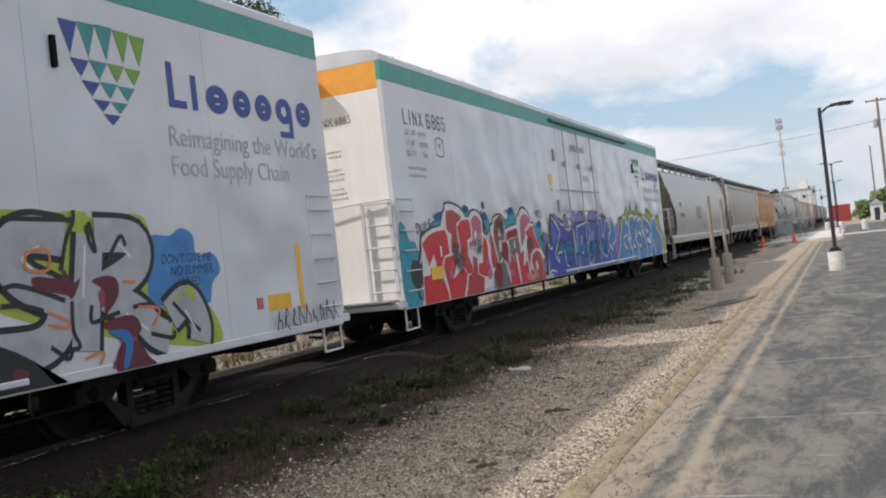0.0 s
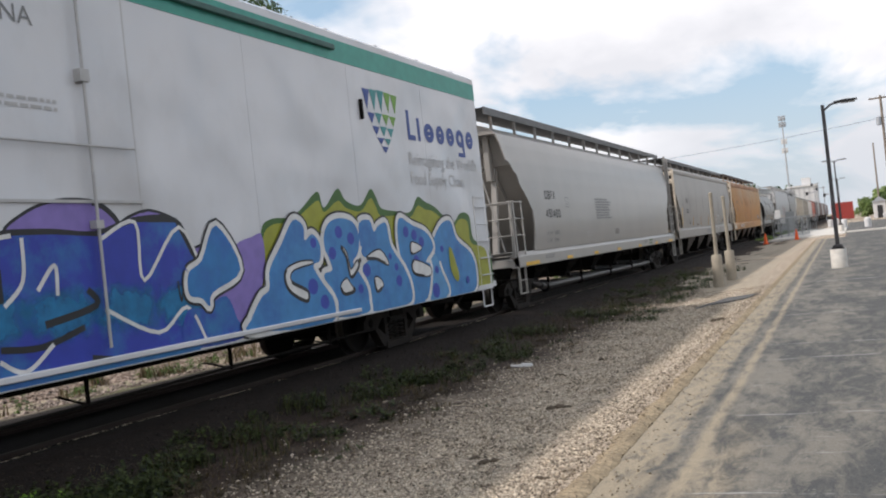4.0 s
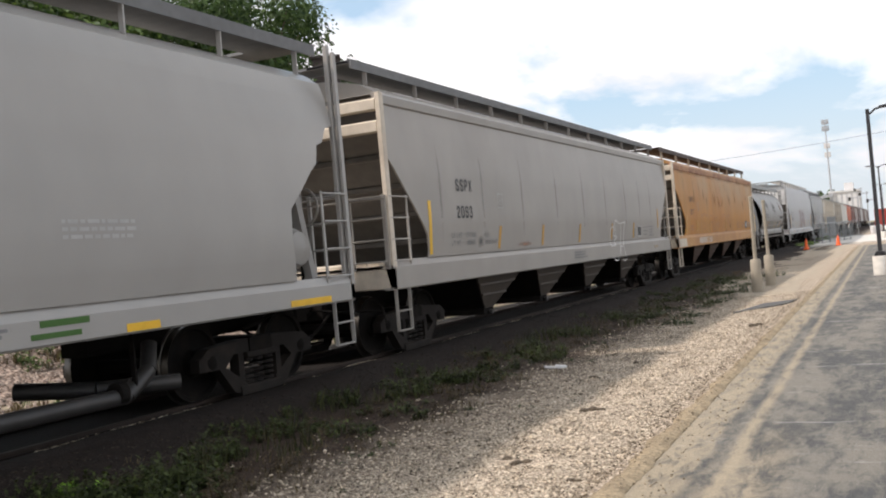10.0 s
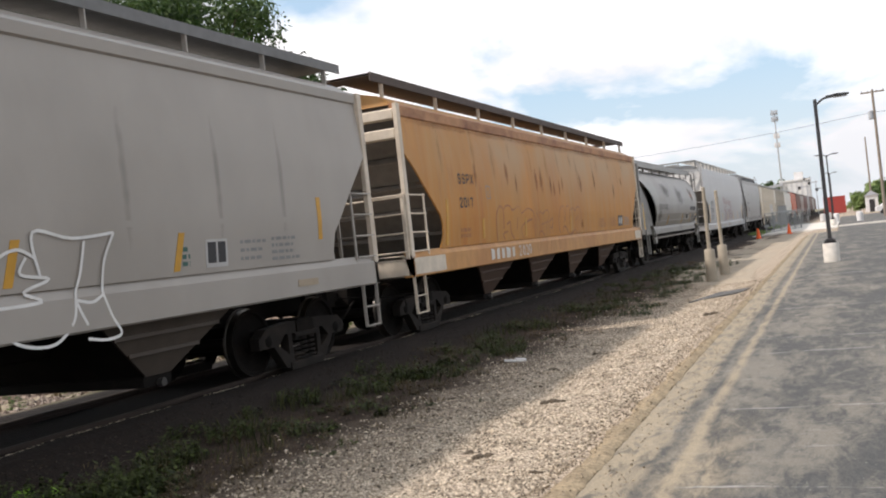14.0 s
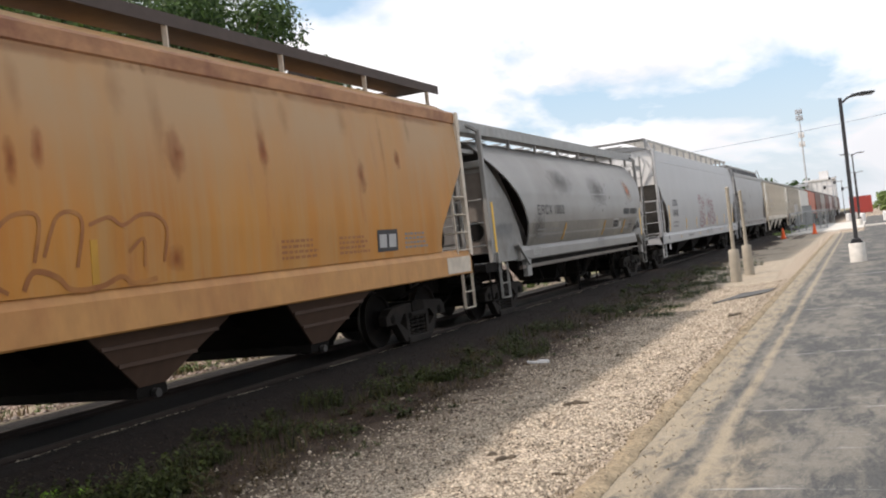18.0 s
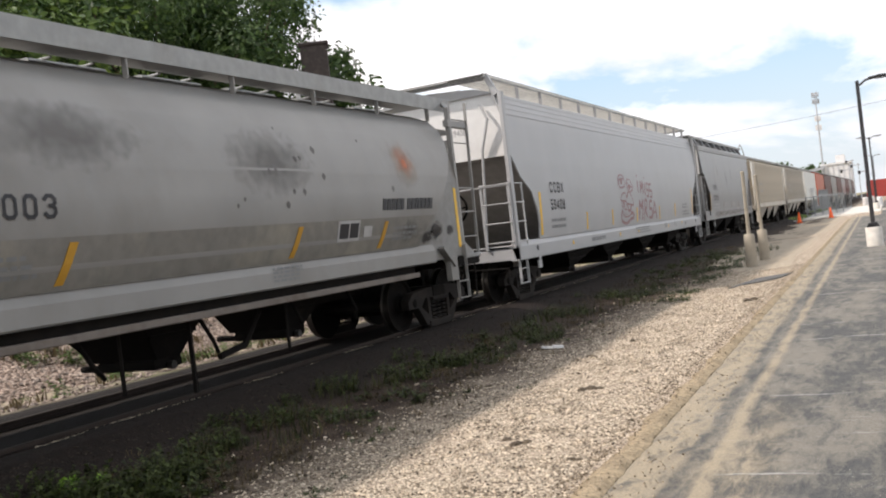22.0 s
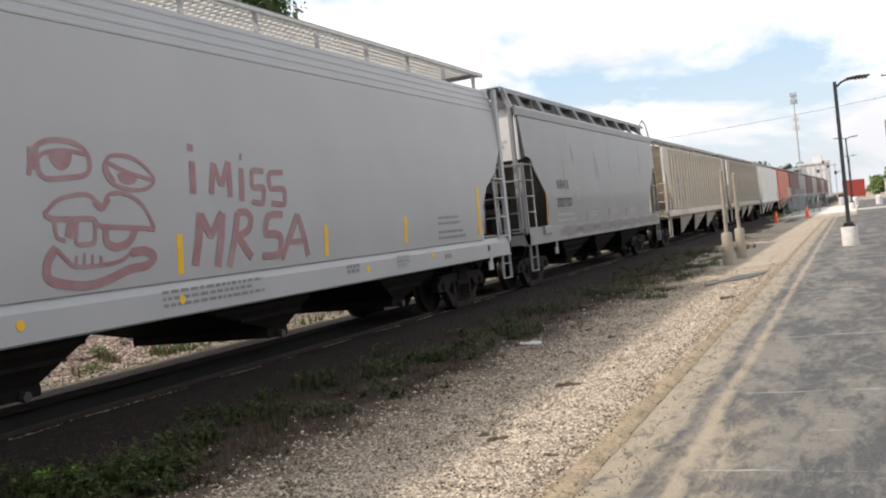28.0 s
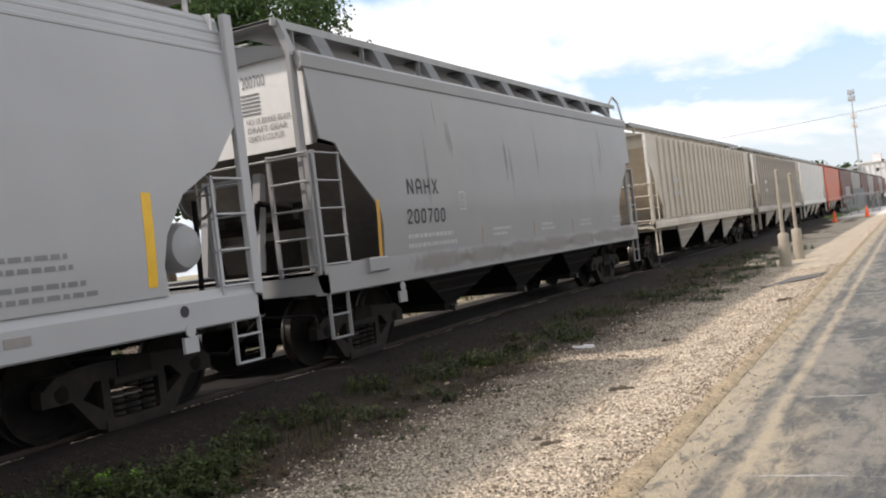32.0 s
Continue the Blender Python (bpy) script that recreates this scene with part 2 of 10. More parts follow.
RUST = (0.16, 0.07, 0.035)
M = dict(
    # the grey stain tone paints in soft reflections of the dented panels
    white=material("white_paint_with_soft_reflections", (0.60, 0.60, 0.615), 0.22, stain=(0.46, 0.45, 0.45), amount=0.34, stain_scale=0.8, stretch=(1, 0.8, 0.55), bump=1.0, fine=1.0, depth=0.14, soft=0.6, grain=0.03, spec=0.5, scale=1.3),
    endwhite=material("cream_white_paint", (0.80, 0.775, 0.73), 0.5, stain=(0.50, 0.42, 0.33), amount=0.3, stretch=(1, 1, 0.3), bump=0.03, grain=0.04),
    teal=material("teal_stripe_paint", (0.05, 0.30, 0.24), 0.45, grain=0.08, bump=0.02),
    trackgreen=material("dark_green_track_paint", (0.035, 0.10, 0.085), 0.5, grain=0.15, bump=0.03),
    orange=material("orange_paint", (0.82, 0.36, 0.05), 0.45, grain=0.08, bump=0.02),
    grey3=material("light_grey_paint", (0.345, 0.328, 0.306), 0.3, stain=(0.31, 0.29, 0.265), amount=0.25, stain_scale=0.4, stretch=(1, 0.8, 0.55), bump=0.02, grain=0.05, scale=1.3),
    grey4=material("weathered_grey_paint", (0.322, 0.294, 0.263), 0.42, stain=(0.258, 0.23, 0.2), amount=0.32, stain_scale=0.5, stretch=(1, 0.8, 0.55), bump=0.03, grain=0.07, scale=1.3),
    tan4=material("dusty_cream_paint", (0.60, 0.52, 0.42), 0.55, stain=(0.33, 0.26, 0.2), amount=0.35, bump=0.04),
    ochrelight=material("faded_orange_sill_paint", (0.48, 0.24, 0.08), 0.55, stain=(0.32, 0.12, 0.04), amount=0.4, stain_scale=0.9, stretch=(1, 1, 0.5), bump=0.04, grain=0.12),
    rusteave=material("rusty_orange_eave", (0.42, 0.21, 0.10), 0.6, stain=(0.20, 0.075, 0.04), amount=0.6, stain_scale=1.7, stretch=(1, 0.6, 1), bump=0.06, grain=0.14),
    bayrust=material("rust_brown_hopper_steel", (0.068, 0.038, 0.024), 0.7, stain=(0.06, 0.042, 0.032), amount=0.4, stain_scale=1.5, stretch=(1, 1, 0.3), bump=0.08),
    # endgrey and slopegrey: dirt plus the shade of the recessed ends, as colour
    endgrey=material("grime_and_shade_end_grey", (0.15, 0.14, 0.13), 0.6, stain=(0.09, 0.075, 0.065), amount=0.35, bump=0.04),
    slopegrey=material("grime_and_shade_slope_grey", (0.23, 0.213, 0.196), 0.55, stain=(0.13, 0.115, 0.1), amount=0.4, stain_scale=0.9, bump=0.04),
    board=material("dull_grey_running_board", (0.15, 0.15, 0.15), 0.6, stain=(0.09, 0.085, 0.08), amount=0.35, bump=0.04),
    boarddark=material("rust_dark_running_board", (0.07, 0.05, 0.042), 0.7, stain=(0.035, 0.028, 0.025), amount=0.35, bump=0.05),
    grey6=material("old_grey_paint", (0.255, 0.246, 0.232), 0.42, stain=(0.18, 0.165, 0.145), amount=0.42, stain_scale=0.55, stretch=(1, 0.8, 0.55), bump=0.04, grain=0.09, scale=1.3),
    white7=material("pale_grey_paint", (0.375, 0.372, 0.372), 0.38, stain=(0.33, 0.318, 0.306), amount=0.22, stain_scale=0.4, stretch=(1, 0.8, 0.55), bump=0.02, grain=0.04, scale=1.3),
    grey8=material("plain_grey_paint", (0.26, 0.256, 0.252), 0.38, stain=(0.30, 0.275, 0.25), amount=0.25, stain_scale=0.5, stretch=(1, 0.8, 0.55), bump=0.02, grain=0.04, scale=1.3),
    beige=material("beige_ribbed_paint", (0.56, 0.50, 0.41), 0.55, stain=(0.32, 0.24, 0.16), amount=0.38, stretch=(1, 1, 0.3), bump=0.03, grain=0.08),
    beige2=material("dull_beige_paint", (0.42, 0.38, 0.32), 0.55, stain=(0.25, 0.2, 0.16), amount=0.38, stretch=(1, 1, 0.3), bump=0.03),
    cream=material("cream_car_paint", (0.64, 0.62, 0.57), 0.5, stain=(0.45, 0.4, 0.34), amount=0.3, bump=0.02),
    redcar=material("faded_red_car_paint", (0.50, 0.13, 0.07), 0.5, stain=(0.3, 0.09, 0.05), amount=0.3, bump=0.03),
    browncar=material("brown_car_paint", (0.12, 0.055, 0.045), 0.55, stain=(0.07, 0.035, 0.03), amount=0.3, bump=0.03),
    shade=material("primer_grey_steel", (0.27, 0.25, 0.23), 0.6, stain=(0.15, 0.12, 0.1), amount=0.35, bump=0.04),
    # dark and truck: undercar shade is mixed into the grimy steel colour
    dark=material("grime_and_shade_black_steel", (0.010, 0.0085, 0.0075), 0.85, stain=(0.026, 0.019, 0.0145), amount=0.3, stain_scale=3.0, bump=0.15, spec=0.12),
    truck=material("dusty_shaded_cast_steel", (0.017, 0.014, 0.012), 0.75, stain=(0.042, 0.032, 0.025), amount=0.35, stain_scale=2.5, bump=0.15, spec=0.18),
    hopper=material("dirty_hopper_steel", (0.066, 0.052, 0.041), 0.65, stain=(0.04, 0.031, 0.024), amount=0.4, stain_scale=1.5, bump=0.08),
    pipe=material("dull_dark_pipe_steel", (0.05, 0.047, 0.045), 0.45, metal=0.3, stain=(0.09, 0.07, 0.058), amount=0.3, stain_scale=2.0, bump=0.05),
    steel=material("worn_wheel_steel", (0.12, 0.11, 0.10), 0.4, metal=1.0, grain=0.15, bump=0.03),
    galv=material("galvanised_grating", (0.30, 0.30, 0.29), 0.5, metal=0.3, stain=(0.2, 0.18, 0.15), amount=0.3, bump=0.05),
    dullyellow=material("dull_amber_reflector", (0.50, 0.26, 0.03), 0.45, grain=0.1, bump=0.02),
    # lighter than the car bodies: sunlight on the ends is put into this white
    sunwhite=material("sunlit_white_paint", (0.68, 0.67, 0.65), 0.45, stain=(0.5, 0.46, 0.42), amount=0.3, stain_scale=0.8, bump=0.02, grain=0.04),
    fadedamber=material("faded_amber_reflector", (0.34, 0.27, 0.19), 0.5, grain=0.12, bump=0.02),
    yellow=material("reflector_yellow", (0.78, 0.45, 0.03), 0.35, grain=0.08, bump=0.02),
    black=material("black_lettering", (0.025, 0.025, 0.028), 0.5, grain=0.1, bump=0.0),
    letter=material("grey_lettering", (0.20, 0.20, 0.20), 0.5, grain=0.1, bump=0.0),
    pale=material("pale_lettering", (0.42, 0.41, 0.40), 0.5, grain=0.1, bump=0.0),
)


def orange_side():
    """Old orange paint: tan and deep bands that run down the side, red-brown rust in blotches and drips."""
    m = material("weathered_orange_paint", (0.48, 0.198, 0.032), 0.6, stain=(0.36, 0.12, 0.02), amount=0.42, stain_scale=0.8, stretch=(1, 1.2, 0.4), bump=0.04, grain=0.14, scale=1.6)
    n, l = m.node_tree.nodes, m.node_tree.links
    b = n["Principled BSDF"]
    old = b.inputs["Base Color"].links[0].from_socket
    co = n.new("ShaderNodeTexCoord")
    last = old
    for stretch, scale, lo, hi, color, amount in (((1, 0.7, 0.25), 1.1, 0.42, 0.62, (0.50, 0.25, 0.055), 0.4), ((1, 3.0, 0.12), 1.6, 0.46, 0.66, (0.42, 0.27, 0.12), 0.4), ((1, 1.6, 0.45), 1.7, 0.60, 0.76, (0.30, 0.09, 0.03), 0.5)):
        mp = n.new("ShaderNodeMapping"); mp.inputs["Scale"].default_value = stretch
        mp.inputs["Location"].default_value = (scale, 3 * scale, 0)
        l.new(co.outputs["Object"], mp.inputs[0])
        t = n.new("ShaderNodeTexNoise")
        t.inputs["Scale"].default_value, t.inputs["Detail"].default_value, t.inputs["Roughness"].default_value = scale, 7.0, 0.6
        l.new(mp.outputs[0], t.inputs["Vector"])
        r = n.new("ShaderNodeMapRange")
        r.inputs["From Min"].default_value, r.inputs["From Max"].default_value, r.inputs["To Max"].default_value = lo, hi, amount
        l.new(t.outputs["Fac"], r.inputs["Value"])
        x = n.new("ShaderNodeMix"); x.data_type = "RGBA"
        l.new(r.outputs[0], x.inputs["Factor"]); l.new(last, x.inputs[6])
        x.inputs[7].default_value = (*color, 1)
        last = x.outputs[2]
    # the upper half is bleached to a dull tan, unevenly
    sep = n.new("ShaderNodeSeparateXYZ"); l.new(co.outputs["Object"], sep.inputs[0])
    up = n.new("ShaderNodeMapRange")
    up.inputs["From Min"].default_value, up.inputs["From Max"].default_value = 2.3, 3.5
    l.new(sep.outputs["Z"], up.inputs["Value"])
    mp = n.new("ShaderNodeMapping"); mp.inputs["Scale"].default_value = (1, 0.8, 0.4)
    l.new(co.outputs["Object"], mp.inputs[0])
    t = n.new("ShaderNodeTexNoise"); t.inputs["Scale"].default_value, t.inputs["Detail"].default_value = 0.9, 8.0
    l.new(mp.outputs[0], t.inputs["Vector"])
    r = n.new("ShaderNodeMapRange")
    r.inputs["From Min"].default_value, r.inputs["From Max"].default_value, r.inputs["To Min"].default_value, r.inputs["To Max"].default_value = 0.36, 0.6, 0.25, 0.95
    l.new(t.outputs["Fac"], r.inputs["Value"])
    k = n.new("ShaderNodeMath"); k.operation = "MULTIPLY"
    l.new(up.outputs[0], k.inputs[0]); l.new(r.outputs[0], k.inputs[1])
    x = n.new("ShaderNodeMix"); x.data_type = "RGBA"
    l.new(k.outputs[0], x.inputs["Factor"]); l.new(last, x.inputs[6])
    x.inputs[7].default_value = (0.43, 0.275, 0.145, 1)
    l.new(x.outputs[2], b.inputs["Base Color"])
    return m


M["ochre"] = orange_side()

# ---- ground, pavement, track ----
def ground_material():
    m = bpy.data.materials.new("gravel_and_shaded_soil_ballast")
    m.use_nodes = True
    n, l = m.node_tree.nodes, m.node_tree.links
    b = n["Principled BSDF"]
    b.inputs["Roughness"].default_value, b.inputs["Specular IOR Level"].default_value = 0.9, 0.2
    co = n.new("ShaderNodeTexCoord")
    sep = n.new("ShaderNodeSeparateXYZ")
    l.new(co.outputs["Object"], sep.inputs[0])

    def noise_fac(scale, detail=5.0, rough=0.55):
        t = n.new("ShaderNodeTexNoise")
        t.inputs["Scale"].default_value, t.inputs["Detail"].default_value, t.inputs["Roughness"].default_value = scale, detail, rough
        l.new(co.outputs["Object"], t.inputs["Vector"])
        return t.outputs["Fac"]

    def ramp(fac, p0, c0, p1, c1):
        r = n.new("ShaderNodeValToRGB")
        r.color_ramp.elements[0].position, r.color_ramp.elements[0].color = p0, (*c0, 1)
        r.color_ramp.elements[1].position, r.color_ramp.elements[1].color = p1, (*c1, 1)
        l.new(fac, r.inputs["Fac"])
        return r.outputs[0]

    def mix(fac, a, c):
        x = n.new("ShaderNodeMix"); x.data_type = "RGBA"
        l.new(fac, x.inputs["Factor"]); l.new(a, x.inputs[6]); l.new(c, x.inputs[7])
        return x.outputs[2]

    def span(lo, hi, wob):
        """0 below lo to 1 above hi along x, with a ragged border."""
        a = n.new("ShaderNodeMath"); a.operation = "MULTIPLY_ADD"
        l.new(noise_fac(1.3), a.inputs[0]); a.inputs[1].default_value = wob; a.inputs[2].default_value = -wob / 2
        s = n.new("ShaderNodeMath"); s.operation = "ADD"
        l.new(sep.outputs["X"], s.inputs[0]); l.new(a.outputs[0], s.inputs[1])
        r = n.new("ShaderNodeMapRange")
        r.inputs["From Min"].default_value, r.inputs["From Max"].default_value = lo, hi
        l.new(s.outputs[0], r.inputs["Value"])
        return r.outputs[0]

    vor = n.new("ShaderNodeTexVoronoi"); vor.inputs["Scale"].default_value = 48.0
    l.new(co.outputs["Object"], vor.inputs["Vector"])
    hs = n.new("ShaderNodeSeparateColor")
    l.new(vor.outputs["Color"], hs.inputs[0])
    gravel = ramp(hs.outputs[0], 0.0, (0.10, 0.074, 0.052), 1.0, (0.66, 0.55, 0.425))
    gravel = mix(ramp(noise_fac(3.0, 8.0, 0.65), 0.40, (0, 0, 0), 0.72, (0.7, 0.7, 0.7)), gravel, ramp(noise_fac(40), 0.3, (0.13, 0.10, 0.075), 0.7, (0.34, 0.275, 0.21)))
    # soil, bed and cess are near black: the train's shade is in their colour
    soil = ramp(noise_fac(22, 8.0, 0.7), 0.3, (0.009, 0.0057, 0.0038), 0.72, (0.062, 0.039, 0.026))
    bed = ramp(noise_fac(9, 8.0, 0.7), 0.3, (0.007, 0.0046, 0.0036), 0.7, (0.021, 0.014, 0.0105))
    cess_shade = ramp(hs.outputs[1], 0.0, (0.005, 0.004, 0.0035), 1.0, (0.02, 0.015, 0.012))
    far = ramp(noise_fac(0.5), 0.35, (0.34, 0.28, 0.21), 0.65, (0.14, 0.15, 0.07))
    c = mix(span(-2.5, -1.9, 0.6), far, cess_shade)
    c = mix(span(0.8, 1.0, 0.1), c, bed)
    # the dark soil tone reaches out to about the train's shadow edge
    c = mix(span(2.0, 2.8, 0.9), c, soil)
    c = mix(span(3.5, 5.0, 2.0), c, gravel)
    l.new(c, b.inputs["Base Color"])
    bp = n.new("ShaderNodeBump")
    bp.inputs["Strength"].default_value, bp.inputs["Distance"].default_value = 0.8, 0.016
    l.new(vor.outputs["Distance"], bp.inputs["Height"])
    bp.invert = True
    l.new(bp.outputs[0], b.inputs["Normal"])
    return m


def asphalt_material():
    m = bpy.data.materials.new("dusty_asphalt")
    m.use_nodes = True
    n, l = m.node_tree.nodes, m.node_tree.links
    b = n["Principled BSDF"]
    b.inputs["Roughness"].default_value, b.inputs["Specular IOR Level"].default_value = 0.8, 0.3
    co = n.new("ShaderNodeTexCoord")

    def noise_fac(scale, vec, detail=6.0, rough=0.6, dist=0.0):
        t = n.new("ShaderNodeTexNoise")
        t.inputs["Scale"].default_value, t.inputs["Detail"].default_value, t.inputs["Roughness"].default_value = scale, detail, rough
        t.inputs["Distortion"].default_value = dist
        l.new(vec, t.inputs["Vector"])
        return t.outputs["Fac"]

    def ramp(fac, p0, c0, p1, c1):
        r = n.new("ShaderNodeValToRGB")
        r.color_ramp.elements[0].position, r.color_ramp.elements[0].color = p0, (*c0, 1)
        r.color_ramp.elements[1].position, r.color_ramp.elements[1].color = p1, (*c1, 1)
        l.new(fac, r.inputs["Fac"])
        return r.outputs[0]

    def mix(fac, a, c):
        x = n.new("ShaderNodeMix"); x.data_type = "RGBA"
        l.new(fac, x.inputs["Factor"]); l.new(a, x.inputs[6]); l.new(c, x.inputs[7])
        return x.outputs[2]

    obj = co.outputs["Object"]

    def along(sx, sy, off=0.0):
        q = n.new("ShaderNodeMapping"); q.inputs["Scale"].default_value = (sx, sy, 1.0)
        q.inputs["Location"].default_value = (off, off * 1.7, 0.0)
        l.new(obj, q.inputs[0])
        return q.outputs[0]

    def maths(op, a, c):
        q = n.new("ShaderNodeMath"); q.operation = op
        for k, v in enumerate((a, c)):
            if isinstance(v, (int, float)):
                q.inputs[k].default_value = v
            else:
                l.new(v, q.inputs[k])
        return q.outputs[0]

    def band(value, lo, hi, at_lo, at_hi):
        r = n.new("ShaderNodeMapRange")
        r.inputs["From Min"].default_value, r.inputs["From Max"].default_value = lo, hi
        r.inputs["To Min"].default_value, r.inputs["To Max"].default_value = at_lo, at_hi
        l.new(value, r.inputs["Value"])
        return r.outputs[0]

    def near(value, centre, half, amount):
        return band(maths("ABSOLUTE", maths("SUBTRACT", value, centre), 0.0), half * 0.4, half * 1.5, amount, 0.0)

    sep = n.new("ShaderNodeSeparateXYZ")
    l.new(obj, sep.inputs[0])
    tar = ramp(noise_fac(70, obj, 8.0, 0.75), 0.3, (0.030, 0.0315, 0.0315), 0.72, (0.100, 0.101, 0.099))
    dust = ramp(noise_fac(75, obj, 8.0, 0.75), 0.28, (0.108, 0.099, 0.083), 0.72, (0.275, 0.25, 0.207))
    light = ramp(noise_fac(60, obj, 8.0, 0.75), 0.28, (0.20, 0.164, 0.112), 0.72, (0.44, 0.367, 0.262))
    # distance from the kerb line, with a little wander
    edge = maths("ADD", maths("ADD", sep.outputs["X"], maths("MULTIPLY", sep.outputs["Y"], 0.0095)), maths("MULTIPLY", maths("SUBTRACT", noise_fac(0.7, obj), 0.5), 0.12))
    blot = noise_fac(4.6, along(1.5, 0.5), 12.0, 0.76, 0.6)
    big = noise_fac(1.1, along(1.3, 0.45, 3.0), 9.0, 0.62)
    # a film of dust that thins out away from the kerb, mottled at two sizes
    cover = maths("ADD", maths("ADD", blot, maths("MULTIPLY", maths("SUBTRACT", big, 0.5), 0.9)), band(edge, 6.6, 9.0, 0.09, -0.05))
    c = mix(band(cover, 0.45, 0.64, 0.0, 0.85), tar, dust)
    # crazed pale veins where the seal has cracked
    for scale, sx, sy, width, amount, off in ((2.6, 1.3, 0.55, 0.030, 0.6, 0.0), (5.5, 1.2, 0.6, 0.035, 0.4, 5.0)):
        v = noise_fac(scale, along(sx, sy, off), 6.0, 0.62, 0.9)
        vein = maths("MULTIPLY", band(maths("ABSOLUTE", maths("SUBTRACT", v, 0.5), 0.0), 0.0, width, amount, 0.0), band(big, 0.42, 0.58, 0.25, 1.0))
        c = mix(vein, c, dust)
    # dusty strip by the kerb, a dark worn streak, and the swept tan line beside it
    c = mix(maths("MULTIPLY", near(edge, 6.76, 0.19, 0.9), band(blot, 0.38, 0.52, 0.2, 1.0)), c, light)
    c = mix(maths("MULTIPLY", near(edge, 6.985, 0.055, 0.85), band(noise_fac(2.2, along(1.0, 0.5, 8.0), 8.0, 0.7), 0.44, 0.56, 0.0, 1.0)), c, tar)
    c = mix(maths("MULTIPLY", near(edge, 7.165, 0.05, 0.8), band(blot, 0.36, 0.52, 0.3, 1.0)), c, light)
    c = mix(maths("MULTIPLY", near(edge, 6.93, 0.03, 0.5), band(blot, 0.40, 0.56, 0.0, 1.0)), c, light)
    # the line spreads into a tan patch close by
    spread = maths("MULTIPLY", near(edge, 7.28, 0.24, 0.75), band(sep.outputs["Y"], 6.2, 8.4, 1.0, 0.0))
    c = mix(maths("MULTIPLY", spread, band(blot, 0.40, 0.58, 0.1, 1.0)), c, light)
    # long pale scratches across the way
    pale = ramp(noise_fac(90, obj), 0.3, (0.34, 0.335, 0.32), 0.7, (0.56, 0.55, 0.53))
    wander = maths("MULTIPLY", maths("SUBTRACT", noise_fac(1.3, obj), 0.5), 0.25)
    for at, half, slope, off in ((5.75, 0.012, 0.05, 1.0), (8.1, 0.016, -0.03, 2.0), (11.3, 0.022, -0.06, 3.0), (12.6, 0.018, 0.04, 4.0), (16.4, 0.03, -0.1, 5.0), (24.0, 0.06, 0.05, 6.0)):
        way = maths("ADD", maths("ADD", sep.outputs["Y"], wander), maths("MULTIPLY", sep.outputs["X"], slope))
        cut = maths("MULTIPLY", near(way, at + 7.6 * slope, half, 0.55), band(noise_fac(3.0, along(0.9, 2.0, off), 6.0, 0.7), 0.42, 0.55, 0.0, 1.0))
        c = mix(maths("MULTIPLY", cut, band(edge, 7.15, 7.3, 0.0, 1.0)), c, pale)
    scrape = maths("MULTIPLY", band(noise_fac(2.4, along(0.7, 6.0), 7.0, 0.7), 0.58, 0.68, 0.0, 0.6), band(big, 0.45, 0.6, 0.0, 1.0))
    c = mix(scrape, c, pale)
    # loose pale grit and dark specks
    vor = n.new("ShaderNodeTexVoronoi"); vor.inputs["Scale"].default_value = 42.0
    l.new(obj, vor.inputs["Vector"])
    vs = n.new("ShaderNodeSeparateColor"); l.new(vor.outputs["Color"], vs.inputs[0])
    grit = maths("MULTIPLY", band(vor.outputs["Distance"], 0.10, 0.22, 1.0, 0.0), band(vs.outputs[0], 0.72, 0.75, 0.0, 0.8))
    c = mix(grit, c, ramp(vs.outputs[1], 0.0, (0.03, 0.03, 0.03), 1.0, (0.52, 0.49, 0.44)))
    l.new(c, b.inputs["Base Color"])
    bp = n.new("ShaderNodeBump")
    bp.inputs["Strength"].default_value, bp.inputs["Distance"].default_value = 0.6, 0.014
    l.new(noise_fac(85, obj, 5.0, 0.7), bp.inputs["Height"])
    l.new(bp.outputs[0], b.inputs["Normal"])
    return m


def rubble_material():
    """Crushed stone seen from afar: each stone its own grey, brown or pinkish tone."""
    m = bpy.data.materials.new("pale_rubble")
    m.use_nodes = True
    n, l = m.node_tree.nodes, m.node_tree.links
    b = n["Principled BSDF"]
    b.inputs["Roughness"].default_value, b.inputs["Specular IOR Level"].default_value = 0.92, 0.2
    co = n.new("ShaderNodeTexCoord")
    last = None
    for scale, amount in ((16.0, 1.0), (31.0, 0.5)):
        v = n.new("ShaderNodeTexVoronoi"); v.inputs["Scale"].default_value = scale
        l.new(co.outputs["Object"], v.inputs["Vector"])
        sc = n.new("ShaderNodeSeparateColor"); l.new(v.outputs["Color"], sc.inputs[0])
        r = n.new("ShaderNodeValToRGB")
        r.color_ramp.elements[0].color, r.color_ramp.elements[1].color = (0.06, 0.042, 0.034, 1), (0.50, 0.41, 0.34, 1)
        e = r.color_ramp.elements.new(0.5); e.color = (0.22, 0.155, 0.12, 1)
        l.new(sc.outputs[0], r.inputs["Fac"])
        if last is None:
            last, height = r.outputs[0], v.outputs["Distance"]
        else:
            x = n.new("ShaderNodeMix"); x.data_type = "RGBA"; x.inputs["Factor"].default_value = amount
            l.new(last, x.inputs[6]); l.new(r.outputs[0], x.inputs[7])
            last = x.outputs[2]
    l.new(last, b.inputs["Base Color"])
    bp = n.new("ShaderNodeBump"); bp.invert = True
    bp.inputs["Strength"].default_value, bp.inputs["Distance"].default_value = 1.0, 0.05
    l.new(height, bp.inputs["Height"]); l.new(bp.outputs[0], b.inputs["Normal"])
    return m


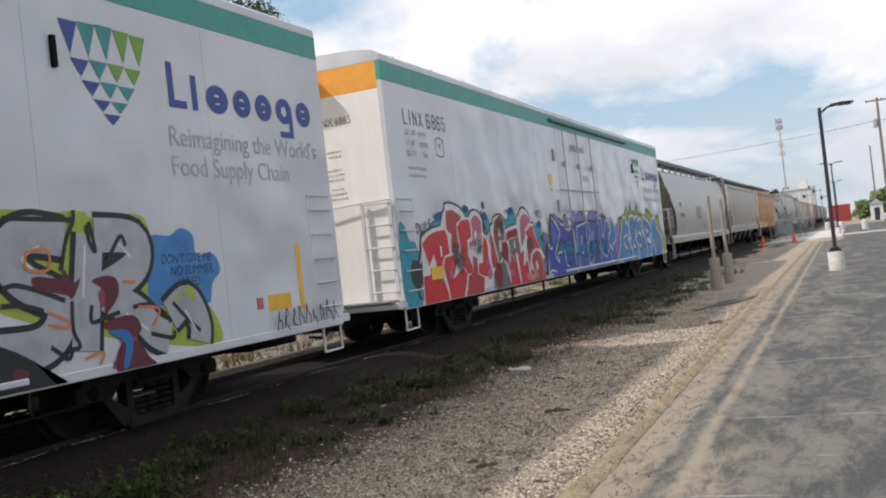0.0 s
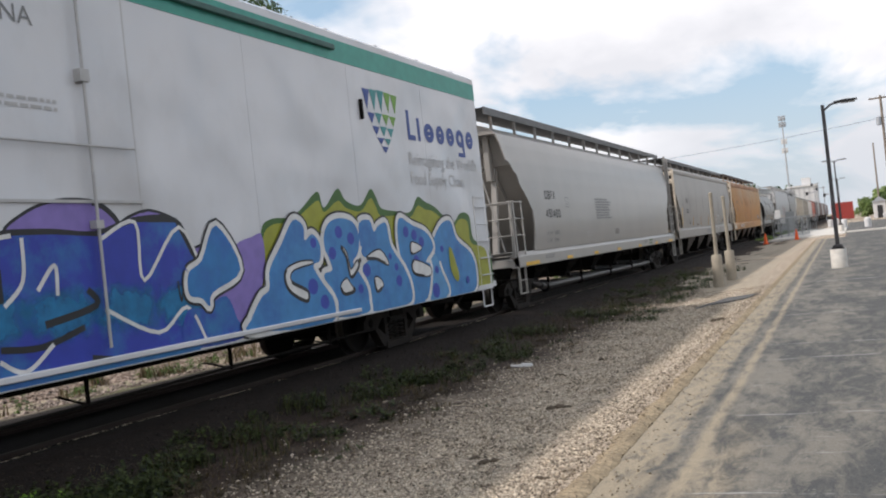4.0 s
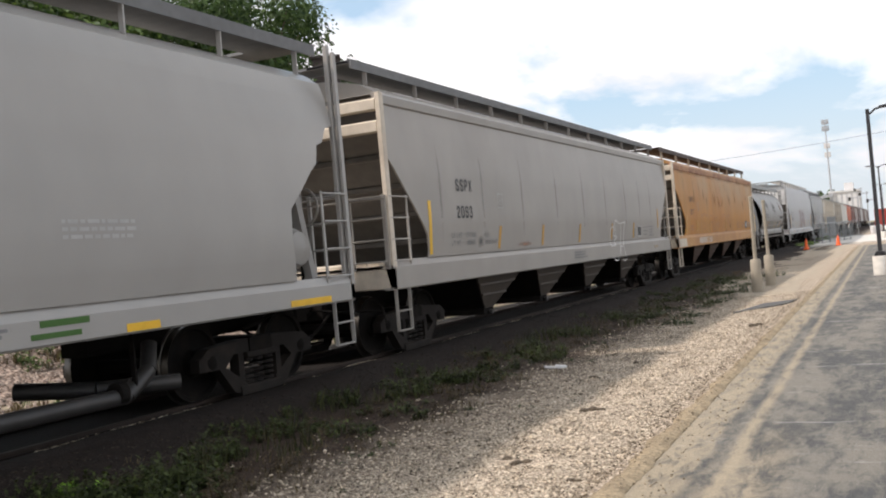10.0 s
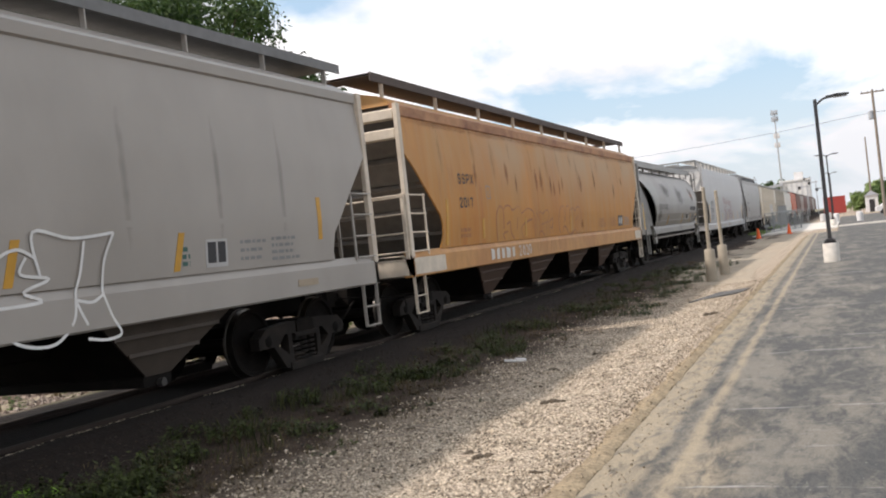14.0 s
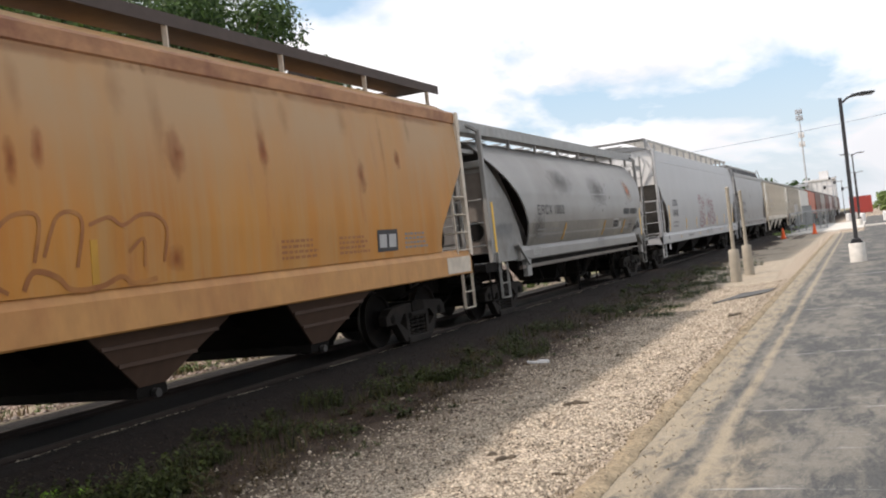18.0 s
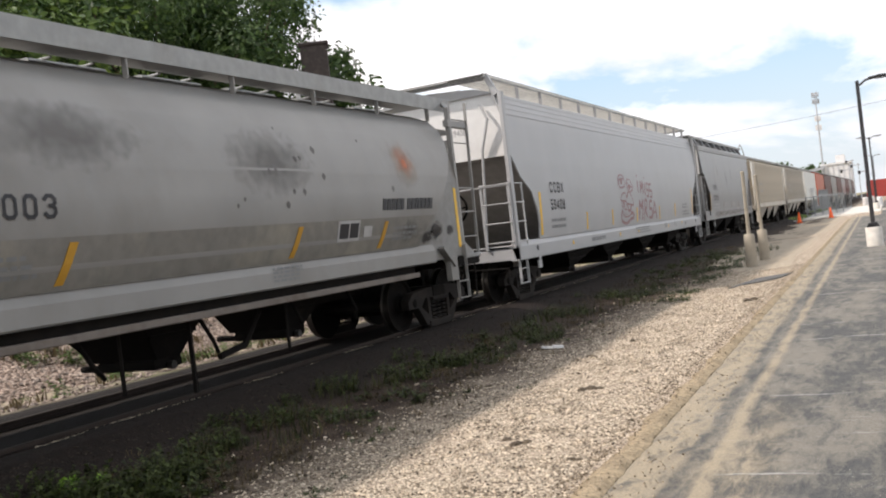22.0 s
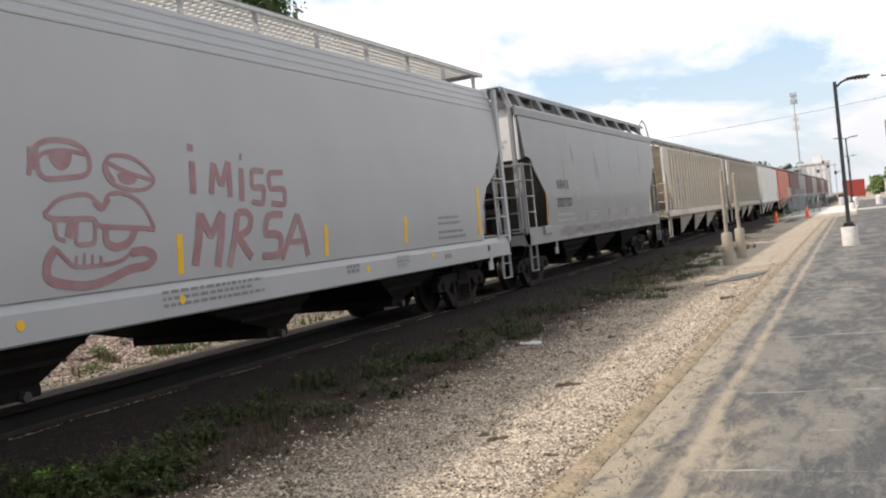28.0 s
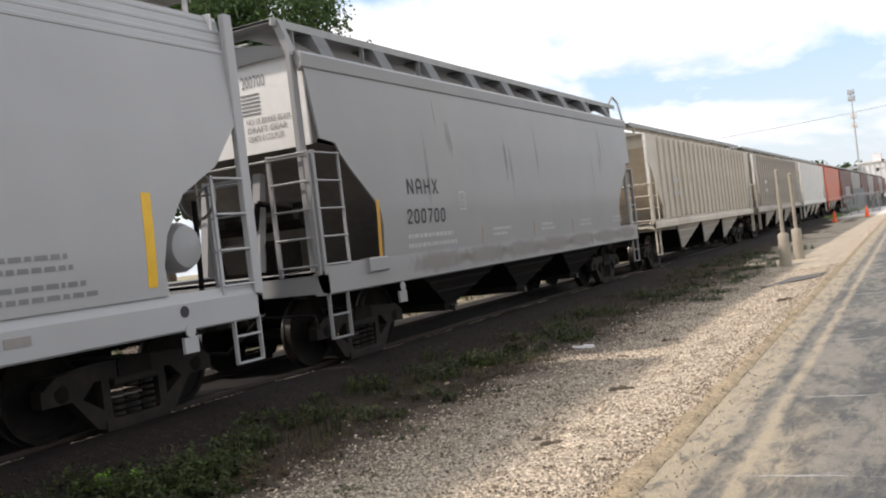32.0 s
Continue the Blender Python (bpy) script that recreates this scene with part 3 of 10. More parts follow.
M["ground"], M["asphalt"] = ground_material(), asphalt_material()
M["kerb"] = material("sandy_concrete_kerb", (0.31, 0.245, 0.162), 0.95, stain=(0.15, 0.12, 0.082), amount=0.5, stain_scale=3.5, bump=1.0, fine=40, grain=0.3, scale=26, spec=0.15)
M["concrete"] = material("pale_concrete", (0.56, 0.53, 0.48), 0.85, stain=(0.4, 0.36, 0.3), amount=0.3, stain_scale=1.5, bump=0.3, fine=40)
M["rail"] = material("rusty_rail_steel", (0.035, 0.024, 0.019), 0.75, metal=0.2, stain=(0.02, 0.015, 0.013), amount=0.3, bump=0.1)
M["tie"] = material("tarred_timber", (0.028, 0.021, 0.017), 0.85, stain=(0.06, 0.048, 0.04), amount=0.3, stretch=(0.3, 2, 2), bump=0.3, vary=0.25)


def kerb_x(y):
    return 6.64 - 0.0095 * y


PROFILE = ((-300, 0.4), (-40, 0.3), (-9, 0.15), (-5, 0.02), (-3.2, 0.0), (-2.5, 0.03), (-1.6, 0.09), (0.84, 0.07), (0.95, 0.14), (1.15, 0.165), (1.45, 0.155), (1.75, 0.1), (2.05, 0.02), (2.4, -0.02), (3.2, -0.03), (4.5, -0.01), (6.2, 0.0), (6.9, -0.02), (40, -0.06), (300, -0.1))


def ground_z(x, y):
    for (x0, z0), (x1, z1) in zip(PROFILE, PROFILE[1:]):
        if x0 <= x <= x1:
            z = z0 + (z1 - z0) * (x - x0) / (x1 - x0)
            break
    else:
        z = 0.0
    if 0.9 < x < 1.95:
        z += 0.02 * noise.noise((x * 2.5, y * 1.1, 6.0))
    if 1.9 < x < 6.1:
        z += 0.05 * noise.noise((x * 0.9, y * 0.7, 3.0)) * min(1, (6.1 - x) / 0.6) + 0.012 * noise.noise((x * 5, y * 5, 9.0))
    if x < -3:
        z += 0.25 * noise.noise((x * 0.25, y * 0.2, 1.0)) * min(1, (-3 - x) / 3)
    return z


def build_ground():
    xs = [-300, -120, -60, -30, -20, -14] + [-11 + 0.8 * k for k in range(10)] + [-3.0, -2.5, -1.9, -1.6, 0, 0.6, 0.84, 0.95, 1.15, 1.3, 1.45, 1.6, 1.75] + [1.9 + 0.16 * k for k in range(31)] + [7.2, 12, 40, 300]
    ys = [-400, -60, -20, -6, -2] + [0.4 * k for k in range(100)] + [42, 46, 52, 60, 70, 85, 110, 150, 220, 400, 900]
    f = Form()
    f.v = [(x, y, ground_z(x, y)) for x in xs for y in ys]
    k = len(ys)
    f.f = [(i * k + j, (i + 1) * k + j, (i + 1) * k + j + 1, i * k + j + 1) for i in range(len(xs) - 1) for j in range(k - 1)]
    f.smooth = True
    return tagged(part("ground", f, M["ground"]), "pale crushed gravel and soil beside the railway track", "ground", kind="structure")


build_ground()

f = Form()
ys = [-300, -10, 0, 10, 20, 30, 45, 64]
f.v = [p for y in ys for p in ((kerb_x(y), y, 0.004), (kerb_x(y), y, -0.2), (60, y, 0.004), (60, y, -0.2))]
for j in range(len(ys) - 1):
    o = 4 * j
    f.f += [(o, o + 2, o + 6, o + 4), (o, o + 4, o + 5, o + 1)]
tagged(part("pavement", f, M["asphalt"]), "dark asphalt car park, sealed and dusty in patches", "pavement", kind="structure")

# low rolled kerb in cast lengths
kerb = thing("kerb", "low sandy concrete kerb between gravel and asphalt", "kerb", kind="structure")
for j in range(22):
    y0 = -4 + 3.0 * j
    f = Form()
    rows = 61 if y0 < 18 else 13
    for k in range(rows):
        y = y0 + 0.004 + 2.992 * k / (rows - 1)
        x = kerb_x(y) + 0.03 * noise.noise((y * 2.1, 0, 5.0)) + 0.03 * noise.noise((y * 9.0, 0, 2.0))
        lift = 0.004 * math.sin(j * 2.3)
        w = max(0.15, 0.25 - 0.006 * y) + 0.05 * noise.noise((y * 1.7, 0, 8.0)) + 0.03 * noise.noise((y * 6.0, 0, 3.0))
        f.v += [(x, y, -0.1), (x, y, 0.006), (x - 0.03, y, 0.022 + lift), (x - 0.09, y, 0.034 + lift), (x - w + 0.08, y, 0.03 + lift), (x - w, y, -0.012), (x - w, y, -0.1)]
    for k in range(rows - 1):
        f.f += [(7 * k + q, 7 * k + q + 1, 7 * k + q + 8, 7 * k + q + 7) for q in range(6)]
    f.f += [tuple(range(7)), tuple(range(7 * rows - 1, 7 * rows - 8, -1))]
    f.smooth = True
    part("kerb_stone", f, M["kerb"], kerb)

# rails and sleepers
track = thing("railway_track", "rusty railway track on ballast darkened for train shade", "track", kind="structure")
for sx in (-1, 1):
    f = Form()
    prof = [(-0.07, 0.0), (0.07, 0.0), (0.07, 0.012), (0.012, 0.035), (0.012, 0.105), (0.036, 0.118), (0.036, 0.15), (0.026, 0.157), (-0.026, 0.157), (-0.036, 0.15), (-0.036, 0.118), (-0.012, 0.105), (-0.012, 0.035), (-0.07, 0.012)]
    f.prism([(sx * 0.755 + a, RAIL - 0.157 + h) for a, h in prof], 1, -260, 420)
    part("rail", f, M["rail"], track)
    f = Form().box(sx * 0.755 - 0.03, sx * 0.755 + 0.03, -260, 420, RAIL - 0.002, RAIL + 0.002)
    part("rail_head", f, M["rail"], track, "dull running surface")
tie = Form().box(-1.3, 1.3, -0.115, 0.115, -0.1, 0.055 + 0.02, c=0.012).mesh("sleeper", M["tie"])
rnd = random.Random(4)
for j in range(150):
    ob = part("sleeper", tie, M["tie"], track)
    ob.matrix_basis = pose(rnd.uniform(-0.04, 0.04), -4 + 0.53 * j, rnd.uniform(-0.015, 0.0), 0, 0, rnd.uniform(-1.2, 1.2))

# ---- the train ----
def lerp_table(tab, z):
    if z <= tab[0][0]:
        return tab[0][1]
    for (a, p), (b, q) in zip(tab, tab[1:]):
        if a <= z <= b:
            return p + (q - p) * (z - a) / (b - a) if b > a else q
    return tab[-1][1]


_GLYPHS = {}


def glyphs(text, offset=0.0, shear=0.0):
    """Flat mesh of built-in lettering: points (u, v), faces, width."""
    key = (text, offset, shear)
    if key not in _GLYPHS:
        cu = bpy.data.curves.new("text", "FONT")
        cu.body, cu.offset, cu.shear, cu.resolution_u = text, offset, shear, 3
        ob = bpy.data.objects.new("text", cu)
        scene.collection.objects.link(ob)
        me = bpy.data.meshes.new_from_object(ob)
        vs = [(v.co.x, v.co.y) for v in me.vertices]
        fs = [tuple(p.vertices) for p in me.polygons]
        bpy.data.objects.remove(ob)
        bpy.data.curves.remove(cu)
        bpy.data.meshes.remove(me)
        _GLYPHS[key] = (vs, fs)
    return _GLYPHS[key]


# plain block capitals: strokes on a grid 4 wide and 6 high
BLOCK = {
    "A": ("0,0 0,4.6 1.2,6 2.8,6 4,4.6 4,0", "0,2.4 4,2.4"), "B": ("0,0 0,6 3,6 4,5.2 4,3.9 3.1,3.1 4,2.3 4,0.8 3,0 0,0", "0,3.1 3.1,3.1"),
    "C": ("4,1.4 4,1 3,0 1,0 0,1 0,5 1,6 3,6 4,5 4,4.6",), "E": ("4,6 0,6 0,0 4,0", "0,3.1 3,3.1"), "F": ("4,6 0,6 0,0", "0,3.1 3,3.1"),
    "D": ("0,0 0,6 3,6 4,5 4,1 3,0 0,0",), "M": ("0,0 0,6 2,2.4 4,6 4,0",), "T": ("0,6 4,6", "2,6 2,0"), "W": ("0,6 0.9,0 2,4 3.1,0 4,6",), "U": ("0,6 0,1 1,0 3,0 4,1 4,6",),
    "H": ("0,0 0,6", "4,0 4,6", "0,3.1 4,3.1"), "I": ("2,0 2,6",), "L": ("0,6 0,0 4,0",), "N": ("0,0 0,6 4,0 4,6",), "P": ("0,0 0,6 3,6 4,5 4,3.6 3,2.6 0,2.6",),
    "R": ("0,0 0,6 3,6 4,5 4,3.7 3,2.8 0,2.8", "2,2.8 4,0"), "S": ("4,4.7 4,5 3,6 1,6 0,5 0,4 1,3.2 3,2.8 4,2 4,1 3,0 1,0 0,1 0,1.3",), "X": ("0,0 4,6", "0,6 4,0"),
    "0": ("1,0 0,1 0,5 1,6 3,6 4,5 4,1 3,0 1,0",), "1": ("1,4.8 2.2,6 2.2,0",), "2": ("0,4.7 0,5 1,6 3,6 4,5 4,4 0,0.6 0,0 4,0",), "3": ("0,5 1,6 3,6 4,5 4,4 3,3.1 4,2.2 4,1 3,0 1,0 0,1", "1.6,3.1 3,3.1"),
    "4": ("3,0 3,6 0,1.8 4,1.8",), "5": ("4,6 0,6 0,3.4 3,3.6 4,2.6 4,1 3,0 1,0 0,1",), "6": ("4,5 3,6 1,6 0,5 0,1 1,0 3,0 4,1 4,2.4 3,3.3 0,3.1",), "7": ("0,6 4,6 1.6,0",),
    "8": ("1,3.1 0,4 0,5 1,6 3,6 4,5 4,4 3,3.1 1,3.1 0,2.2 0,1 1,0 3,0 4,1 4,2.2 3,3.1",), "9": ("0,1 1,0 3,0 4,1 4,5 3,6 1,6 0,5 0,3.8 1,2.8 4,2.9",)}


def block_text(parent, text, y, z, h, mat, xs, width, weight=0.15, lift=0.006, name="lettering"):
    """Stencilled capitals and figures, one part a character; foot at z, h high, width across the whole word."""
    cells = [0.45 if ch in "I1" else (0.6 if ch == " " else 1.0) for ch in text]
    gap = 0.42
    unit = width / (sum(cells) + gap * (len(text) - 1))
    t = weight * h
    u = y
    made = []
    for ch, cell in zip(text, cells):
        if ch == " ":
            u += unit * (cell + gap)
            continue
        f = Form()
        for j, line in enumerate(BLOCK[ch]):
            pts = [tuple(float(v) for v in q.split(",")) for q in line.split()]
            if cell < 1:
                pts = [(a - 1.2, b) for a, b in pts]
                pts = [(a * cell * 2, b) for a, b in pts]
            kx, kz = (unit * cell - t) / 4, (h - t) / 6
            pts = [Vector((u + t / 2 + a * kx, z + t / 2 + b * kz)) for a, b in pts]
            for p, q in zip(pts, pts[1:]):
                d = (q - p).normalized()
                p, q = p - d * t * 0.32, q + d * t * 0.32
                m = Vector((-d.y, d.x)) * t / 2
                f.add([(xs(w.y) + lift + 0.0003 * len(f.f), w.x, w.y) for w in (p + m, p - m, q - m, q + m)], [(0, 1, 2, 3)])
        made.append(part(name, f, mat, parent))
        u += unit * (cell + gap)
    return made


def lettering(parent, text, y, z, h, mat, xs, w=1.0, lift=0.006, offset=0.0, shear=0.0, tilt=0.0, name="lettering", face="side", wobble=None, width=None, bold=0.0):
    """Words on the +x side of a car: left end at y, foot at z, capitals h high. face 'end': on a plate that looks towards -y, at xs(z)."""
    if bold:
        return block_text(parent, text, y, z, h, mat, xs, width, 0.16, lift)
    vs, fs = glyphs(text, offset, shear)
    k = h / 0.69
    if width:
        us = [p[0] for p in vs]
        w = width / ((max(us) - min(us)) * k)
    ct, st = math.cos(radians(tilt)), math.sin(radians(tilt))
    f = Form()
    out = []
    for u, v in vs:
        a, b = u * k * w, v * k
        if wobble:
            a, b = wobble(a, b)
        a, b = a * ct - b * st, a * st + b * ct
        if face == "side":
            out.append((xs(z + b) + lift, y + a, z + b))
        else:
            out.append((y + a, xs(z + b) - lift, z + b))
    f.add(out, fs)
    return tagged(part(name, f, mat, parent), kind="stuff" if h < 0.12 else "")


def marks(parent, y, z, wide, rows, xs, mat, h=0.035, gap=0.07, seed=1, name="small_print"):
    """Unreadable lines of small print as plain bars."""
    r = random.Random(seed)
    f = Form()
    for j in range(rows):
        u = 0.0
        stop = wide * r.uniform(0.75, 1.0)
        while u < stop:
            w = r.uniform(0.04, 0.14)
            a, b = y + u, y + min(u + w, stop)
            zz = z - j * gap
            f.add([(xs(zz) + 0.005, a, zz), (xs(zz) + 0.005, b, zz), (xs(zz + h) + 0.005, b, zz + h), (xs(zz + h) + 0.005, a, zz + h)], [(0, 1, 2, 3)])
            u += w + 0.03
    return tagged(part(name, f, mat, parent), kind="stuff")


def plate(parent, y0, y1, z0, z1, xs, mat, name="plate", lift=0.006, n=4, label="", lean=0.0):
    """A thin panel or painted bar that follows the side."""
    f = Form()
    for k in range(n + 1):
        z = z0 + (z1 - z0) * k / n
        s = lean * (z - z0)
        for d in (0.0, lift):
            f.v += [(xs(z) + d, y0 + s, z), (xs(z) + d, y1 + s, z)]
    for k in range(n):
        o = 4 * k
        f.f += [(o + 2, o + 3, o + 7, o + 6), (o, o + 2, o + 6, o + 4), (o + 1, o + 5, o + 7, o + 3)]
    f.f += [(0, 1, 3, 2), (4 * n, 4 * n + 2, 4 * n + 3, 4 * n + 1)]
    return part(name, f, mat, parent, label)


# --- running gear, shared by all cars ---
def wheelset_mesh():
    f = Form()
    for s in (-1, 1):
        f.lathe((s * 0.74, 0, 0), 0, [(-0.065 * s, 0.475), (-0.035 * s, 0.478), (-0.03 * s, 0.46), (0.065 * s, 0.452), (0.065 * s, 0.405), (0.03 * s, 0.385), (0.0, 0.3), (0.03 * s, 0.17), (0.09 * s, 0.14), (0.09 * s, 0.1)], 28)
        f.lathe((s * 1.0, 0, 0), 0, [(-0.1 * s, 0.1), (0.06 * s, 0.1), (0.085 * s, 0.07), (0.1 * s, 0.03)], 12)
    f.rod((-1.0, 0, 0), (1.0, 0, 0), 0.085, 12)
    me = f.mesh("wheelset", M["dark"], True)
    me.materials.append(M["steel"])
    for p in me.polygons:
        if math.hypot(p.center.y, p.center.z) > 0.43:
            p.material_index = 1
    return me


def side_frame_mesh():
    f = Form()
    # frame round two triangular windows and the spring nest
    f.prism([(-1.12, 0.36), (-0.66, 0.36), (-0.5, 0.5), (-1.12, 0.52)], 0, -0.07, 0.07)
    f.prism([(1.12, 0.36), (1.12, 0.52), (0.5, 0.5), (0.66, 0.36)], 0, -0.07, 0.07)
    f.prism([(-1.12, 0.50), (1.12, 0.50), (0.95, 0.62), (0.4, 0.66), (-0.4, 0.66), (-0.95, 0.62)], 0, -0.08, 0.08)
    f.prism([(-0.78, 0.36), (-0.66, 0.36), (-0.3, 0.14), (-0.3, 0.0), (-0.52, 0.05)], 0, -0.07, 0.07)
    f.prism([(0.78, 0.36), (0.52, 0.05), (0.3, 0.0), (0.3, 0.14), (0.66, 0.36)], 0, -0.07, 0.07)
    f.box(-0.09, 0.09, -0.42, 0.42, -0.02, 0.11, 0.02)
    f.box(-0.07, 0.07, -0.42, -0.32, 0.08, 0.55)
    f.box(-0.07, 0.07, 0.32, 0.42, 0.08, 0.55)
    for y in (-0.2, 0.0, 0.2):
        for k in range(5):
            f.disc((0, y, 0.14 + 0.065 * k), 2, 0.085, 0.03, 10)
    f.box(-0.12, 0.12, -0.3, 0.3, 0.42, 0.5, 0.02)
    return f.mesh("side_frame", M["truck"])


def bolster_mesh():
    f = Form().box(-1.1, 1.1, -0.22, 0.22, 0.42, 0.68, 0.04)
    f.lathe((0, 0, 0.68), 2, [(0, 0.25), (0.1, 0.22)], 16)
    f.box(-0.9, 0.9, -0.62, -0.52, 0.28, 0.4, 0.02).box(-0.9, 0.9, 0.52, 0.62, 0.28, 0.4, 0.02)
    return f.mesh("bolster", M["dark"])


def coupler_mesh():
    """Looks towards -y; the pulling face is at y = -0.62."""
    f = Form().box(-0.09, 0.09, -0.4, 0.6, 0.72, 0.9, 0.03)
    f.prism([(-0.16, -0.62), (0.02, -0.66), (0.2, -0.55), (0.2, -0.3), (0.05, -0.25), (0.0, -0.4), (-0.16, -0.42)], 2, 0.66, 0.96)
    f.box(-0.28, 0.28, 0.0, 0.12, 0.62, 1.0, 0.03)
    f.pipe([(0.34, 0.1, 0.7), (0.36, -0.25, 0.52), (0.3, -0.5, 0.36), (0.15, -0.66, 0.4)], 0.025, 8)
    f.pipe([(0.2, -0.2, 0.8), (0.75, -0.12, 0.74), (1.38, -0.05, 0.72), (1.42, -0.05, 0.55)], 0.016, 6)
    return f.mesh("coupler", M["dark"])


WHEEL, SIDE_FRAME, BOLSTER, COUPLER = wheelset_mesh(), side_frame_mesh(), bolster_mesh(), coupler_mesh()
RUNG_SIDE = Form().rod((0, 0, 0), (0, 0.56, 0), 0.014, 6).mesh("rung", M["galv"])
WHEELS, CARS = [], []


def running_gear(car, length, ty):
    for y in (ty, length - ty):
        truck = part("truck", BOLSTER, None, car)
        truck.matrix_basis = pose(0, y, RAIL)
        for s in (-1, 1):
            part("side_frame", SIDE_FRAME, None, truck).matrix_basis = pose(s * 1.0, 0, 0.0) if s > 0 else pose(s * 1.0, 0, 0, 0, 0, 180)
        for d in (-0.89, 0.89):
            w = part("wheelset", WHEEL, None, truck)
            w.matrix_basis = pose(0, d, 0.457)
            WHEELS.append((w, d))
    part("coupler", COUPLER, None, car).matrix_basis = pose(0, 0, RAIL)
    part("coupler", COUPLER, None, car).matrix_basis = pose(0, length, RAIL, 0, 0, 180)


def ladder(car, y0, y1, z0, z1, x, mat, rungs, face="side", x1=None, top=None):
    """Two stiles and round rungs on the side (or, face 'end', across the end at y0)."""
    f = Form()
    if face == "side":
        f.box(x - 0.012, x + 0.03, y0 - 0.03, y0 + 0.03, z0, top or z1).box(x - 0.012, x + 0.012, y1 - 0.012, y1 + 0.03, z0, z1)
        lad = part("ladder", f, mat, car)
        for k in range(rungs):
            z = z0 + (z1 - z0 - 0.03) * (k + 0.35) / (rungs - 0.65 + 0.0) if rungs > 1 else z0
            part("rung", Form().rod((x + 0.03, y0, z), (x + 0.03, y1, z), 0.014, 6), mat, lad)
    else:
        f.box(x - 0.03, x + 0.03, y0 - 0.02, y0 + 0.02, z0, top or z1).box(x1 - 0.025, x1 + 0.025, y0 - 0.02, y0 + 0.02, z0, z1)
        lad = part("ladder", f, mat, car)
        for k in range(rungs):
            z = z0 + (z1 - z0 - 0.03) * (k + 0.35) / (rungs - 0.65)
            part("rung", Form().rod((x, y0 - 0.03, z), (x1, y0 - 0.03, z), 0.014, 6), mat, lad)
    return lad


def shell_side(levels, xs, inset, length, sign, thick=0.03, segs=26, far=None):
    """A side sheet with thickness: at each level it runs from inset(z) to length - inset(z), or - far(z)."""
    f = Form()
    n = len(levels)
    for d in (0.0, thick):
        for z in levels:
            a, b = inset(z), (far or inset)(z)
            for k in range(segs + 1):
                f.v.append((sign * (xs(z) - d), a + (length - a - b) * k / segs, z))
    w = segs + 1
    o2 = n * w
    for i in range(n - 1):
        for k in range(segs):
            a = i * w + k
            f.f.append((a, a + 1, a + w + 1, a + w))
            f.f.append((o2 + a, o2 + a + w, o2 + a + w + 1, o2 + a + 1))
        for k in (0, segs):
            a = i * w + k
            f.f.append((a, a + w, o2 + a + w, o2 + a))
    for k in range(segs):
        f.f.append((k, o2 + k, o2 + k + 1, k + 1))
        a = (n - 1) * w + k
        f.f.append((a, a + 1, o2 + a + 1, o2 + a))
    f.smooth = True
    return f


